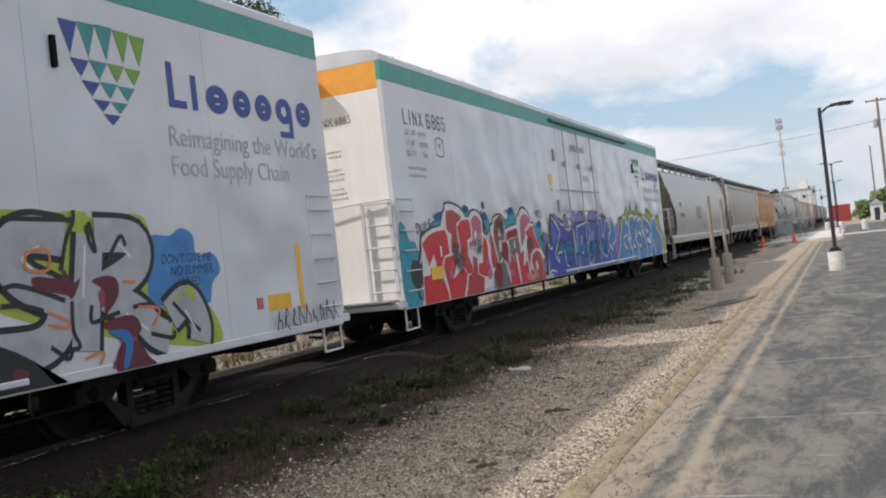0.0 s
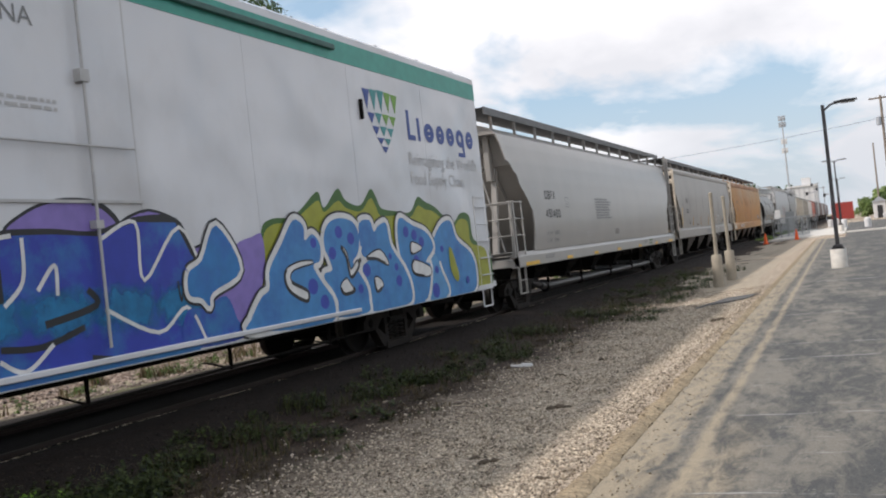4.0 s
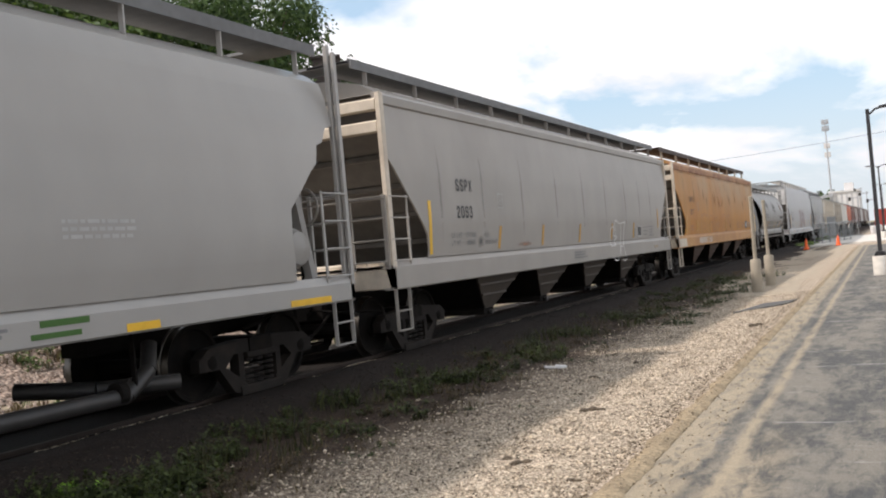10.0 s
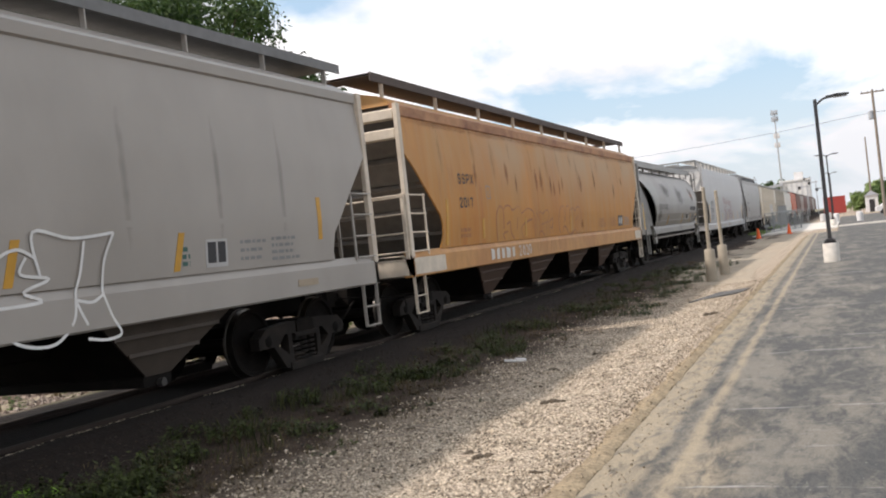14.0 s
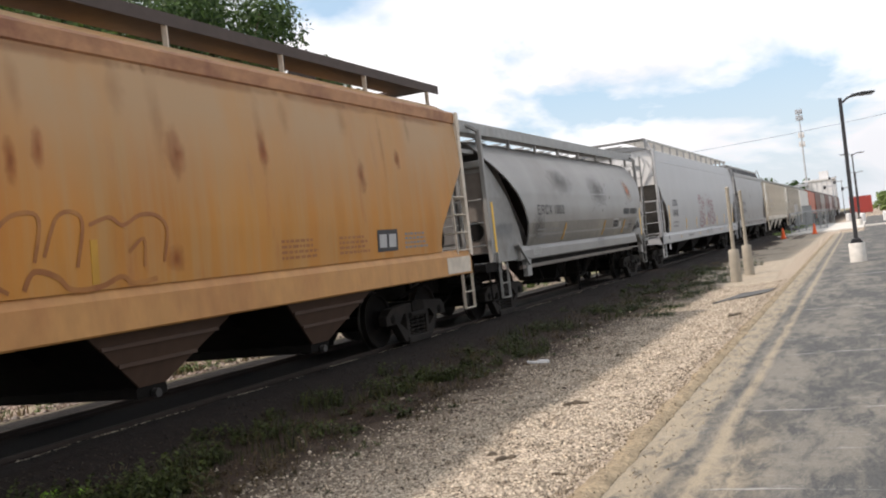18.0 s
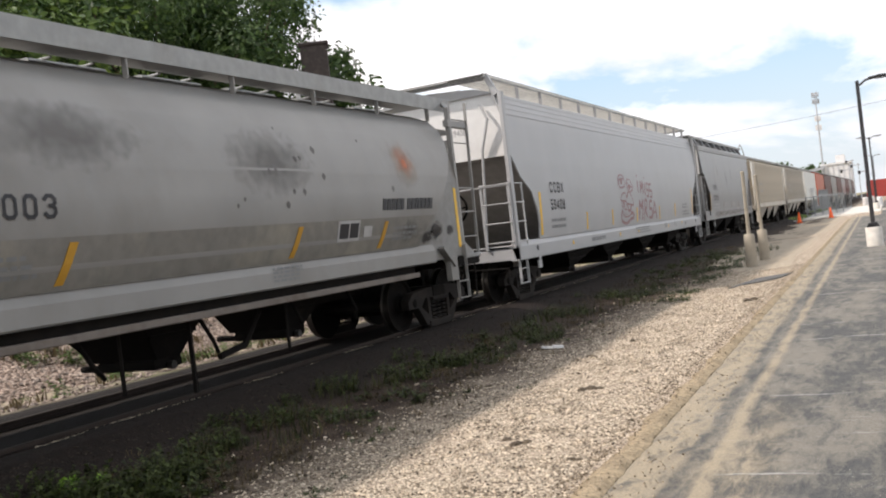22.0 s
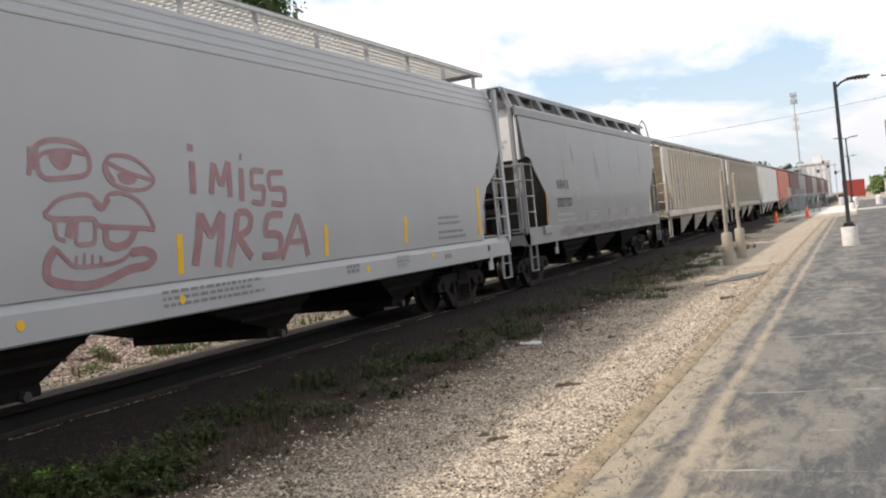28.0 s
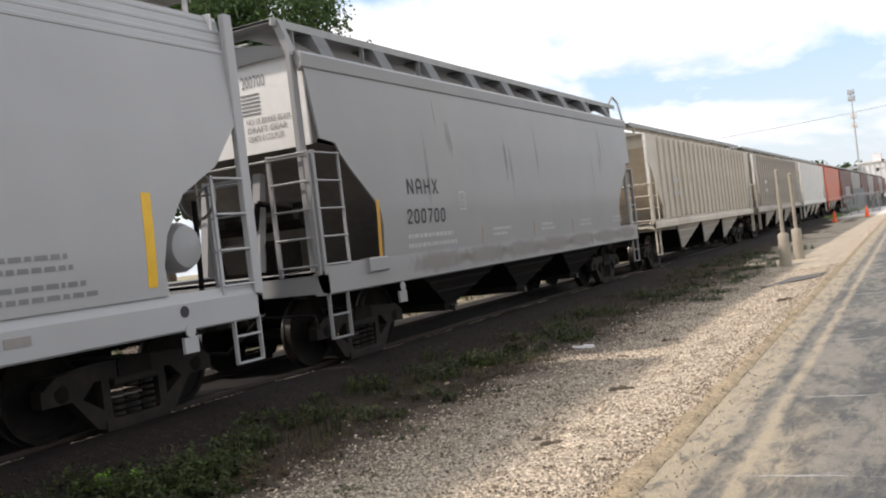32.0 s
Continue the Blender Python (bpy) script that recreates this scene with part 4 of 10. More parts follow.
def hopper_car(name, label, y_start, length, body, sill, s, group="freight cars of the train"):
    """A covered hopper. s: the numbers that set it apart."""
    car = thing(name, label, "freight car", group)
    CARS.append((car, y_start))
    prof, arch, slope = s["prof"], s["arch"], s["slope"]
    zs0, zs1 = s["sill"]
    eave = prof[-1][0]
    xs = lambda z: lerp_table(prof, z)
    levels = sorted({zs1 + (eave - zs1) * k / 10 for k in range(11)} | {z for z, _ in arch if zs1 <= z <= eave} | {z for z, _ in prof if zs1 <= z <= eave})
    for sg in (1, -1):
        part("side_sheet", shell_side(levels, xs, lambda z: lerp_table(arch, z), length, sg, far=lambda z: lerp_table(s.get("arch_far", arch), z)), body, car)
        # side sill: a deep channel with a flange
        f = Form()
        xo = s.get("sill_x", xs(zs1) + 0.02)
        slopein = s.get("sill_lean", 0.05)
        ring = [(sg * (xo - slopein), zs1 + 0.004), (sg * xo, zs1 - 0.1), (sg * xo, zs0 + 0.02), (sg * (xo - 0.02), zs0), (sg * (xo - 0.16), zs0), (sg * (xo - 0.16), zs0 + 0.03), (sg * (xo - 0.06), zs0 + 0.04), (sg * (xo - 0.14), zs1 - 0.02)]
        e = s.get("sill_inset", 0.0)
        f.prism(ring, 1, e, length - e)
        part("side_sill", f, sill, car)
    # slope sheets close the ends
    for end in (0, 1):
        f = Form()
        zz = [z for z, _ in slope]
        cols = 6
        for z, y in slope:
            yy = y if end == 0 else length - y
            w = xs(max(z, zs1)) - 0.035
            for k in range(cols + 1):
                f.v.append((-w + 2 * w * k / cols, yy, z))
        for i in range(len(zz) - 1):
            for k in range(cols):
                a = i * (cols + 1) + k
                f.f.append((a, a + 1, a + cols + 2, a + cols + 1))
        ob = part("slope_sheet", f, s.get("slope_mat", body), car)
        # bands of stiffeners across the slope
        for z in s.get("bands", ()):
            y = lerp_table(slope, z)
            y = y if end == 0 else length - y
            g = Form().box(-xs(z) + 0.05, xs(z) - 0.05, y - 0.09, y + 0.02, z - 0.04, z + 0.05, 0.015)
            part("stiffener", g, s.get("slope_mat", body), car)
        # posts that carry the end from the platform
        for x in s.get("end_braces", ()):
            y0, y1 = (0.2, slope[-1][1] + 0.25) if end == 0 else (length - 0.2, length - slope[-1][1] - 0.25)
            part("end_brace", Form().bar((x, y0, zs1), (x, y1, s.get("brace_top", 3.0)), 0.12, 0.12), sill, car)
        # end platform and end sill
        y0, y1 = (0.0, 1.1) if end == 0 else (length - 1.1, length)
        xo = s.get("sill_x", xs(zs1) + 0.02)
        g = Form().box(-xo + 0.03, xo - 0.17, y0, y1, zs1 - 0.12, zs1 - 0.07)
        ye = 0.0 if end == 0 else length
        d = 1 if end == 0 else -1
        g.box(-xo, xo - 0.0, min(ye, ye + d * 0.09), max(ye, ye + d * 0.09), zs0 + 0.02, zs1 - 0.06, 0.015)
        part("end_platform", g, s.get("platform_mat", sill), car)
        part("centre_sill", Form().box(-0.2, 0.2, *sorted((ye + d * 0.1, ye + d * 3.4)), 0.85, 1.12, 0.02), M["dark"], car)
        # step below the corner
        for sg in (1,):
            xx = sg * (xo - 0.03)
            ya, yb = sorted((ye + d * 0.08, ye + d * 0.5))
            g = Form().bar((xx, ya, zs0 + 0.02), (xx, ya, 0.56), 0.05, 0.015).bar((xx, yb, zs0 + 0.02), (xx, yb, 0.56), 0.05, 0.015)
            g.bar((xx, ya, 0.57), (xx, yb, 0.57), 0.05, 0.02).bar((xx, ya, 0.86), (xx, yb, 0.86), 0.04, 0.02)
            part("step", g, s.get("rail_mat", sill), car)
        # corner post and ladders
        if s.get("post", True):
            pt = s.get("post_top", eave)
            w = s.get("post_w", 0.12)
            a, b = sorted((ye, ye + d * w))
            xp = s.get("post_x", xs(zs1 + 0.4))
            part("corner_post", Form().box(xp - 0.07, xp + 0.012, a, b, zs1 - 0.1, pt, 0.01), s.get("post_mat", sill), car)
            part("corner_post", Form().box(-xp - 0.012, -xp + 0.07, a, b, zs1 - 0.1, pt, 0.01), s.get("post_mat", sill), car)
        if s.get("ladders", True):
            zt = s.get("ladder_top", 2.6)
            xl = xo - 0.02
            ya, yb = (0.04, s.get("ladder_y", 0.62)) if end == 0 else (length - 0.62, length - 0.04)
            if end == 0:
                ladder(car, ya, yb, zs1 - 0.12, zt, xl, s.get("rail_mat", sill), s.get("rungs", 4))
                ladder(car, -0.03, None, zs1 - 0.12, zt, xl - 0.03, s.get("rail_mat", sill), s.get("rungs", 4), "end", xl - 0.62)
            else:
                ladder(car, yb, ya, zs1 - 0.12, zt, xl, s.get("rail_mat", sill), 4, top=s.get("far_post", None))
                ladder(car, length + 0.03, None, zs1 - 0.12, zt, xl - 0.03, s.get("rail_mat", sill), 4, "end", xl - 0.62, top=s.get("far_post", None))
            part("grab_rail", Form().rod((-xl, ye - d * 0.05, zt - 0.06), (xl, ye - d * 0.05, zt - 0.06), 0.016, 6), s.get("rail_mat", sill), car)
    # roof
    f = Form()
    rf = s["roof"]
    pts = [(x, z) for x, z in rf] + [(-x, z) for x, z in reversed(rf) if x > 0]
    r0 = s.get("roof_in", 0.12)
    segs = 20
    for x, z in pts:
        for k in range(segs + 1):
            f.v.append((x, r0 + (length - 2 * r0) * k / segs, z))
    for i in range(len(pts) - 1):
        for k in range(segs):
            a = i * (segs + 1) + k
            f.f.append((a, a + 1, a + segs + 2, a + segs + 1))
    for k in (0, segs):
        f.f.append(tuple(i * (segs + 1) + k for i in range(len(pts))))
    f.smooth = True
    part("roof", f, s.get("roof_mat", body), car)
    # eave rail
    if s.get("eave", 0.0) > 0:
        h = s["eave"]
        for sg in (1, -1):
            x = xs(eave)
            g = Form().prism([(sg * (x - 0.02), eave - h), (sg * (x + 0.05), eave - h + 0.05), (sg * (x + 0.06), eave - 0.03), (sg * (x + 0.02), eave + 0.012), (sg * (x - 0.08), eave + 0.012)], 1, s.get("eave_in", 0.05), length - s.get("eave_in", 0.05))
            part("eave_rail", g, s.get("eave_mat", sill), car)
    # running boards
    if "walk" in s:
        wx0, wx1, wz, wtilt = s["walk"]
        for sg in (1, -1):
            if s.get("grating"):
                g = Form()
                a, b = s.get("walk_in", -0.1), length - s.get("walk_in", -0.1)
                for k in range(int((b - a) / 0.14)):
                    g.box(min(sg * wx0, sg * wx1), max(sg * wx0, sg * wx1), a + 0.14 * k, a + 0.14 * k + 0.045, wz - 0.02, wz + 0.005)
                for k in range(6):
                    x = wx0 + (wx1 - wx0) * k / 5
                    g.box(min(sg * x, sg * (x + 0.03)), max(sg * x, sg * (x + 0.03)), a, b, wz - 0.025, wz + 0.01)
                part("running_board", g, M["cream"], car, "open pale steel grating")
            else:
                part("running_board", Form().box(min(sg * wx0, sg * wx1), max(sg * wx0, sg * wx1), s.get("walk_in", -0.1), length - s.get("walk_in", -0.1), wz - 0.03, wz + 0.01), s.get("walk_mat", M["galv"]), car)
            g = Form()
            x = sg * wx1
            a, b = s.get("walk_in", -0.1), length - s.get("walk_in", -0.1)
            g.box(min(x, x + sg * 0.025), max(x, x + sg * 0.025), a, b, wz - wtilt, wz + 0.03)
            part("board_edge", g, s.get("walk_mat", M["galv"]), car)
        cross = s.get("walk_in", -0.1)
        for y in (cross + 0.25, length - cross - 0.25):
            part("crossover", Form().box(-wx1, wx1, y - 0.25, y + 0.25, wz - 0.025, wz + 0.015), s.get("walk_mat", M["galv"]), car)
        n = s.get("walk_posts", 12)
        post = Form().bar((wx1 - 0.015, 0, lerp_table(sorted(rf), wx1) - 0.04), (wx1 - 0.015, 0, wz + 0.02), 0.07, 0.02).mesh("board_bracket", s.get("bracket_mat", sill))
        for k in range(n):
            part("board_bracket", post, None, car).matrix_basis = pose(0, 0.35 + (length - 0.7) * k / (n - 1), 0)
        for k in range(s.get("hatches", 8)):
            y = length * (k + 0.5) / s.get("hatches", 8)
            top = rf[-1][1]
            g = Form().box(-0.28, 0.28, y - 0.55, y + 0.55, top - 0.06, top + 0.07, 0.03).rod((-0.34, y - 0.3, top + 0.09), (0.34, y - 0.3, top + 0.09), 0.015, 6).rod((-0.34, y + 0.3, top + 0.09), (0.34, y + 0.3, top + 0.09), 0.015, 6)
            part("hatch_cover", g, M["galv"], car)
    # hoppers
    n = s["bays"]
    b0, b1 = s.get("bay_span", (3.0, length - 3.0))
    tips = s.get("tips", [b0 + (b1 - b0) * (k + 0.5) / n for k in range(n)])
    half = s.get("tip_half", (b1 - b0) / n / 2)
    hx = s.get("bay_x", xs(zs1) - 0.1)
    bot = s.get("bay_bottom", 0.5)
    tips = [q if isinstance(q, tuple) else (q, half, half) for q in tips]
    if not s.get("no_beam"):
        part("tunnel_beam", Form().box(-0.35, 0.35, tips[0][0], tips[-1][0], 0.9, zs0 + 0.1, 0.03), M["dark"], car)
    for ym, left, right in tips:
        ya, yb, hw = ym - left, ym + right, 0.2
        f = Form()
        top = zs0 + 0.06
        mid = bot + 0.12
        tx = hx - 0.3
        f.add([(-hx, ya, top), (hx, ya, top), (hx, yb, top), (-hx, yb, top), (-tx, ym - hw, mid), (tx, ym - hw, mid), (tx, ym + hw, mid), (-tx, ym + hw, mid)],
              [(0, 1, 5, 4), (2, 3, 7, 6), (4, 5, 6, 7)])
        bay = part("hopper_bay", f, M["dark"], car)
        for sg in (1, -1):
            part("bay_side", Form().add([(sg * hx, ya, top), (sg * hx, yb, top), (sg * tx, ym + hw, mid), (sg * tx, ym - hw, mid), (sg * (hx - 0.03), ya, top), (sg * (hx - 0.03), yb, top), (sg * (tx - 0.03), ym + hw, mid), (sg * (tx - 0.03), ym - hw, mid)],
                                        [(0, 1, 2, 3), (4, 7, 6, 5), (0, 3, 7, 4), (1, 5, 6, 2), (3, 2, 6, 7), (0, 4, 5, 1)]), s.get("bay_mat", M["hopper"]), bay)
        for u in (0.3, 0.6):
            q = 1 - u
            part("bay_rib", Form().box(0.0, 0.025, ym - hw - (left - hw) * q, ym + hw + (right - hw) * q, -0.02, 0.02), s.get("bay_mat", M["hopper"]), bay).matrix_basis = pose(tx + (hx - tx) * q, 0, mid + (top - mid) * q)
        part("outlet_gate", Form().box(-tx + 0.1, tx - 0.02, ym - hw - 0.03, ym + hw + 0.03, bot, mid, 0.015).rod((-0.9, ym, bot + 0.03), (tx, ym, bot + 0.03), 0.04, 8), M["dark"], bay)
        part("gate_pinion", Form().rod((tx, ym, bot + 0.03), (tx + 0.07, ym, bot + 0.03), 0.05, 10), M["pipe"], bay, "worn steel gate shaft end")
    running_gear(car, s.get("gear_len", length), s.get("truck", 1.5))
    return car, xs


def strips(car, xs, rows, h=0.62, w=0.085, lean=0.0):
    for y, z in rows:
        plate(car, y, y + w, z, z + h, xs, M["yellow"], "reflector", lean=lean)

# --- paint on the cars ---
def spray(name, color, stain=None, amount=0.3, rough=0.5):
    return material(name, color, rough, stain=stain, amount=amount, stain_scale=1.6, grain=0.1, bump=0.0)


G = dict(
    rose=spray("rose_spray_paint", (0.46, 0.12, 0.17), (0.3, 0.04, 0.08), 0.4), dull=spray("dull_grey_spray_paint", (0.13, 0.12, 0.125), (0.22, 0.05, 0.05), 0.4), sea=spray("sea_blue_spray_paint", (0.025, 0.17, 0.42), (0.03, 0.07, 0.38), 0.4), pool=spray("pool_blue_spray_paint", (0.09, 0.28, 0.52), (0.06, 0.2, 0.5), 0.35),
    red=spray("red_spray_paint", (0.56, 0.018, 0.025), (0.36, 0.02, 0.03), 0.4), red2=spray("worn_red_spray_paint", (0.40, 0.03, 0.035), (0.46, 0.10, 0.06), 0.45), white=spray("white_spray_paint", (0.66, 0.65, 0.63)), black=spray("black_spray_paint", (0.02, 0.02, 0.022)),
    blue=spray("sky_blue_spray_paint", (0.05, 0.22, 0.48), (0.025, 0.09, 0.34), 0.42), deep=spray("deep_blue_spray_paint", (0.025, 0.045, 0.34), (0.03, 0.24, 0.42), 0.42), spot=spray("dark_blue_spots", (0.035, 0.06, 0.36)),
    teal=spray("teal_spray_paint", (0.02, 0.27, 0.36)), green=spray("olive_spray_paint", (0.30, 0.31, 0.03)), leaf=spray("dark_green_spray_paint", (0.045, 0.12, 0.02)),
    grey=spray("silver_spray_paint", (0.40, 0.40, 0.42), (0.24, 0.23, 0.25), 0.35), lime=spray("lime_spray_paint", (0.36, 0.42, 0.06)), pink=spray("dark_pink_spray_paint", (0.30, 0.05, 0.09)),
    purple=spray("purple_spray_paint", (0.22, 0.16, 0.44)), faded=spray("faded_red_spray_paint", (0.30, 0.165, 0.17), (0.36, 0.27, 0.27), 0.45), brown=spray("brown_spray_lines", (0.29, 0.105, 0.028), (0.42, 0.18, 0.04), 0.6), flame=spray("orange_spray_paint", (0.6, 0.2, 0.08)))
G["maroon"] = spray("dark_maroon_spray_paint", (0.12, 0.02, 0.035), (0.05, 0.02, 0.02), 0.4)
G["haze"] = spray("thin_white_spray_paint", (0.62, 0.58, 0.53), (0.5, 0.35, 0.2), 0.35)


def soft_stain(name, color, strength=0.8, hard=0.55):
    """Paint or rust that thins out towards the edge of its patch."""
    m = material(name, color, 0.6, grain=0.25, scale=9.0, bump=0.0)
    n, l = m.node_tree.nodes, m.node_tree.links
    co = n.new("ShaderNodeTexCoord")
    s = n.new("ShaderNodeSeparateXYZ"); l.new(co.outputs["Generated"], s.inputs[0])
    c = n.new("ShaderNodeCombineXYZ")
    l.new(s.outputs["Y"], c.inputs[1]); l.new(s.outputs["Z"], c.inputs[2])
    d = n.new("ShaderNodeVectorMath"); d.operation = "DISTANCE"; d.inputs[1].default_value = (0, 0.5, 0.5)
    l.new(c.outputs[0], d.inputs[0])
    t = n.new("ShaderNodeTexNoise"); t.inputs["Scale"].default_value, t.inputs["Detail"].default_value = 7.0, 6.0
    l.new(co.outputs["Object"], t.inputs["Vector"])
    w = n.new("ShaderNodeMath"); w.operation = "MULTIPLY_ADD"; w.inputs[1].default_value = 0.45; l.new(t.outputs["Fac"], w.inputs[0])
    l.new(d.outputs["Value"], w.inputs[2])
    r = n.new("ShaderNodeMapRange")
    r.inputs["From Min"].default_value, r.inputs["From Max"].default_value = hard * 0.55, 0.68
    r.inputs["To Min"].default_value, r.inputs["To Max"].default_value = strength, 0.0
    l.new(w.outputs[0], r.inputs["Value"])
    l.new(r.outputs[0], n["Principled BSDF"].inputs["Alpha"])
    return m


def soft_patch(car, y0, y1, z0, z1, mat, xs, lift=0.004, name="stain"):
    """A patch that follows the curved side, for paint that fades at its edge."""
    f = Form()
    k = 6
    f.v = [(xs(z0 + (z1 - z0) * i / k) + lift, y, z0 + (z1 - z0) * i / k) for i in range(k + 1) for y in (y0, y1)]
    f.f = [(2 * i, 2 * i + 1, 2 * i + 3, 2 * i + 2) for i in range(k)]
    return part(name, f, mat, car)


LOGO_BLUE = spray("logo_blue", (0.04, 0.075, 0.27))
LOGO_TEAL = spray("logo_teal", (0.05, 0.26, 0.26))
LOGO_GREEN = spray("logo_green", (0.17, 0.34, 0.06))


def curve_points(pts, closed=False, n=5):
    """A smooth line through a few points."""
    out = []
    k = len(pts)
    rng = range(k if closed else k - 1)
    for i in rng:
        p = [Vector(pts[(i + j) % k] if closed else pts[max(0, min(k - 1, i + j))]) for j in (-1, 0, 1, 2)]
        for s in range(n):
            t = s / n
            out.append(0.5 * ((2 * p[1]) + (p[2] - p[0]) * t + (2 * p[0] - 5 * p[1] + 4 * p[2] - p[3]) * t**2 + (3 * p[1] - p[0] - 3 * p[2] + p[3]) * t**3))
    if not closed:
        out.append(Vector(pts[-1]))
    return out


def patch(car, pts, mat, xs, lift=0.005, name="graffiti", smooth=True):
    """A filled painted shape on the +x side, outline (y, z)."""
    line = curve_points(pts, True, 4) if smooth else [Vector(p) for p in pts]
    f = Form().add([(xs(p.y) + lift, p.x, max(p.y, 0.845)) for p in line], [tuple(range(len(line)))])
    return part(name, f, mat, car)


def stroke(car, pts, width, mat, xs, lift=0.008, name="graffiti", closed=False, f=None):
    """A painted line on the +x side; with f given, it is only added to that form."""
    line = curve_points(pts, closed, 5)
    if closed:
        line.append(line[0])
    own = f is None
    f = f or Form()
    vs, fs = [], []
    rise = min(6e-5, 0.0016 / len(line))
    for i, p in enumerate(line):
        d = (line[min(i + 1, len(line) - 1)] - line[max(i - 1, 0)])
        d = Vector((-d.y, d.x)).normalized() * width / 2
        for q in (p + d, p - d):
            vs.append((xs(q.y) + lift + rise * i, q.x, max(q.y, 0.845)))
    for i in range(len(line) - 1):
        fs.append((2 * i, 2 * i + 1, 2 * i + 3, 2 * i + 2))
    f.add(vs, fs)
    return part(name, f, mat, car) if own else f


# --- refrigerator cars ---
def reefer(label, y0, length):
    car = thing("refrigerator_car", label, "freight car", "freight cars of the train")
    CARS.append((car, y0))
    W, Z0, ZE = 1.6, 0.88, 4.98
    xs = lambda z: W
    for sg in (1, -1):
        # side in pressed panels with fine seams
        n = 9
        for k in range(n):
            a, b = length * k / n, length * (k + 1) / n
            part("side_panel", Form().box(min(sg * W, sg * (W - 0.08)), max(sg * W, sg * (W - 0.08)), a + 0.002, b - 0.002, Z0, 4.58), M["white"], car)
        part("stripe_panel", Form().box(min(sg * (W - 0.08), sg * (W + 0.004)), max(sg * (W - 0.08), sg * (W + 0.004)), 0, length, 4.583, 4.90), M["teal"], car, "teal painted upper band")
        part("side_sill", Form().box(min(sg * (W - 0.12), sg * (W + 0.012)), max(sg * (W - 0.12), sg * (W + 0.012)), 0.05, length - 0.05, 0.83, 0.93, 0.01), M["white"], car)
    # roof with a soft eave
    f = Form()
    f.prism([(-W, 4.903), (W, 4.903), (W, 5.0), (W - 0.12, 5.08), (W - 0.5, 5.14), (0, 5.18), (-W + 0.5, 5.14), (-W + 0.12, 5.08), (-W, 5.0)], 1, 0.0, length)
    part("roof", f, M["white"], car)
    for k in range(15):
        y = length * (k + 0.5) / 15
        part("roof_seam", Form().prism([(-W + 0.1, 5.09), (0, 5.19), (W - 0.1, 5.09), (W - 0.1, 5.07), (0, 5.15), (-W + 0.1, 5.07)], 1, y - 0.03, y + 0.03), M["white"], car)
    for end in (0, 1):
        ye, d = (0.0, 1) if end == 0 else (length, -1)
        a, b = sorted((ye + d * 0.003, ye + d * 0.08))
        part("end_wall", Form().box(-W + 0.08, W - 0.08, a, b, 0.95, 4.45), M["endwhite"], car)
        part("end_band", Form().box(-W + 0.08, W - 0.08, a, b, 4.452, 5.02), M["orange"], car, "orange painted end band")
        # fan housing and small fittings high on the end
        a, b = sorted((ye - d * 0.32, ye + d * 0.0))
        part("fan_housing", Form().prism([(-0.35, 4.62), (0.3, 4.62), (0.35, 4.85), (0.2, 5.0), (-0.25, 5.0), (-0.35, 4.85)], 1, a, b), M["orange"], car)
        a, b = sorted((ye - d * 0.2, ye + d * 0.2))
        part("end_sill", Form().box(-W + 0.02, W - 0.02, a, b, 0.86, 0.97, 0.015), M["white"], car)
        part("end_grating", Form().box(-W + 0.1, W - 0.1, min(ye - d * 0.26, ye), max(ye - d * 0.26, ye), 0.98, 1.01), M["galv"], car)
        part("bolster_plate", Form().box(-0.55, 0.55, *sorted((ye - d * 0.35, ye + d * 0.8)), 0.6, 0.86, 0.03), M["dark"], car)
        # end ladder beside the corner, and grab rails
        xl = W - 0.06
        ladder(car, ye - d * 0.06, None, 1.02, 2.62, xl, M["white"], 5, "end", xl - 0.5)
        part("grab_rail", Form().pipe([(-W + 0.1, ye - d * 0.1, 2.62), (0.3, ye - d * 0.12, 2.6), (xl, ye - d * 0.06, 2.64)], 0.016, 6), M["white"], car)
        part("corner_step", Form().pipe([(W - 0.04, ye + d * 0.06, 0.86), (W - 0.04, ye + d * 0.06, 0.5), (W - 0.04, ye + d * 0.52, 0.5), (W - 0.04, ye + d * 0.52, 0.86)], 0.018, 6), M["white"], car)
        # boxed ladder on the side near each corner
        ya, yb = sorted((ye + d * 0.1, ye + d * 0.66))
        lad = part("ladder", Form().box(W - 0.01, W + 0.004, ya, yb, 0.935, 2.62), M["white"], car, "white ladder panel with round rungs")
        part("header", Form().box(W + 0.0, W + 0.012, ya - 0.01, yb + 0.01, 2.62, 2.645), M["pale"], lad)
        for q in (ya, yb):
            part("stile", Form().box(W + 0.0, W + 0.008, q - 0.006, q + 0.006, 0.935, 2.62), M["endwhite"], lad)
        for k in range(5):
            part("rung", Form().rod((W + 0.045, ya, 1.12 + 0.33 * k), (W + 0.045, yb, 1.12 + 0.33 * k), 0.013, 6), M["white"], lad)
    # plug door in the middle
    d0, d1 = 9.25, 13.6
    door = part("door", Form().box(W - 0.01, W + 0.003, d0 + 0.4, d1 - 0.02, 1.0, 4.56), M["white"], car, "white plug door with locking rods")
    for y in (10.15, 11.5, 12.9):
        part("locking_rod", Form().rod((W + 0.065, y, 1.05), (W + 0.065, y, 4.6), 0.016, 6).box(W + 0.003, W + 0.09, y - 0.06, y + 0.06, 3.62, 3.74).box(W + 0.003, W + 0.09, y - 0.05, y + 0.05, 2.2, 2.28), M["pale"], door)
    part("door_rail", Form().rod((W + 0.07, d0 + 0.22, 3.0), (W + 0.07, d1 - 0.1, 3.0), 0.014, 6), M["pale"], door)
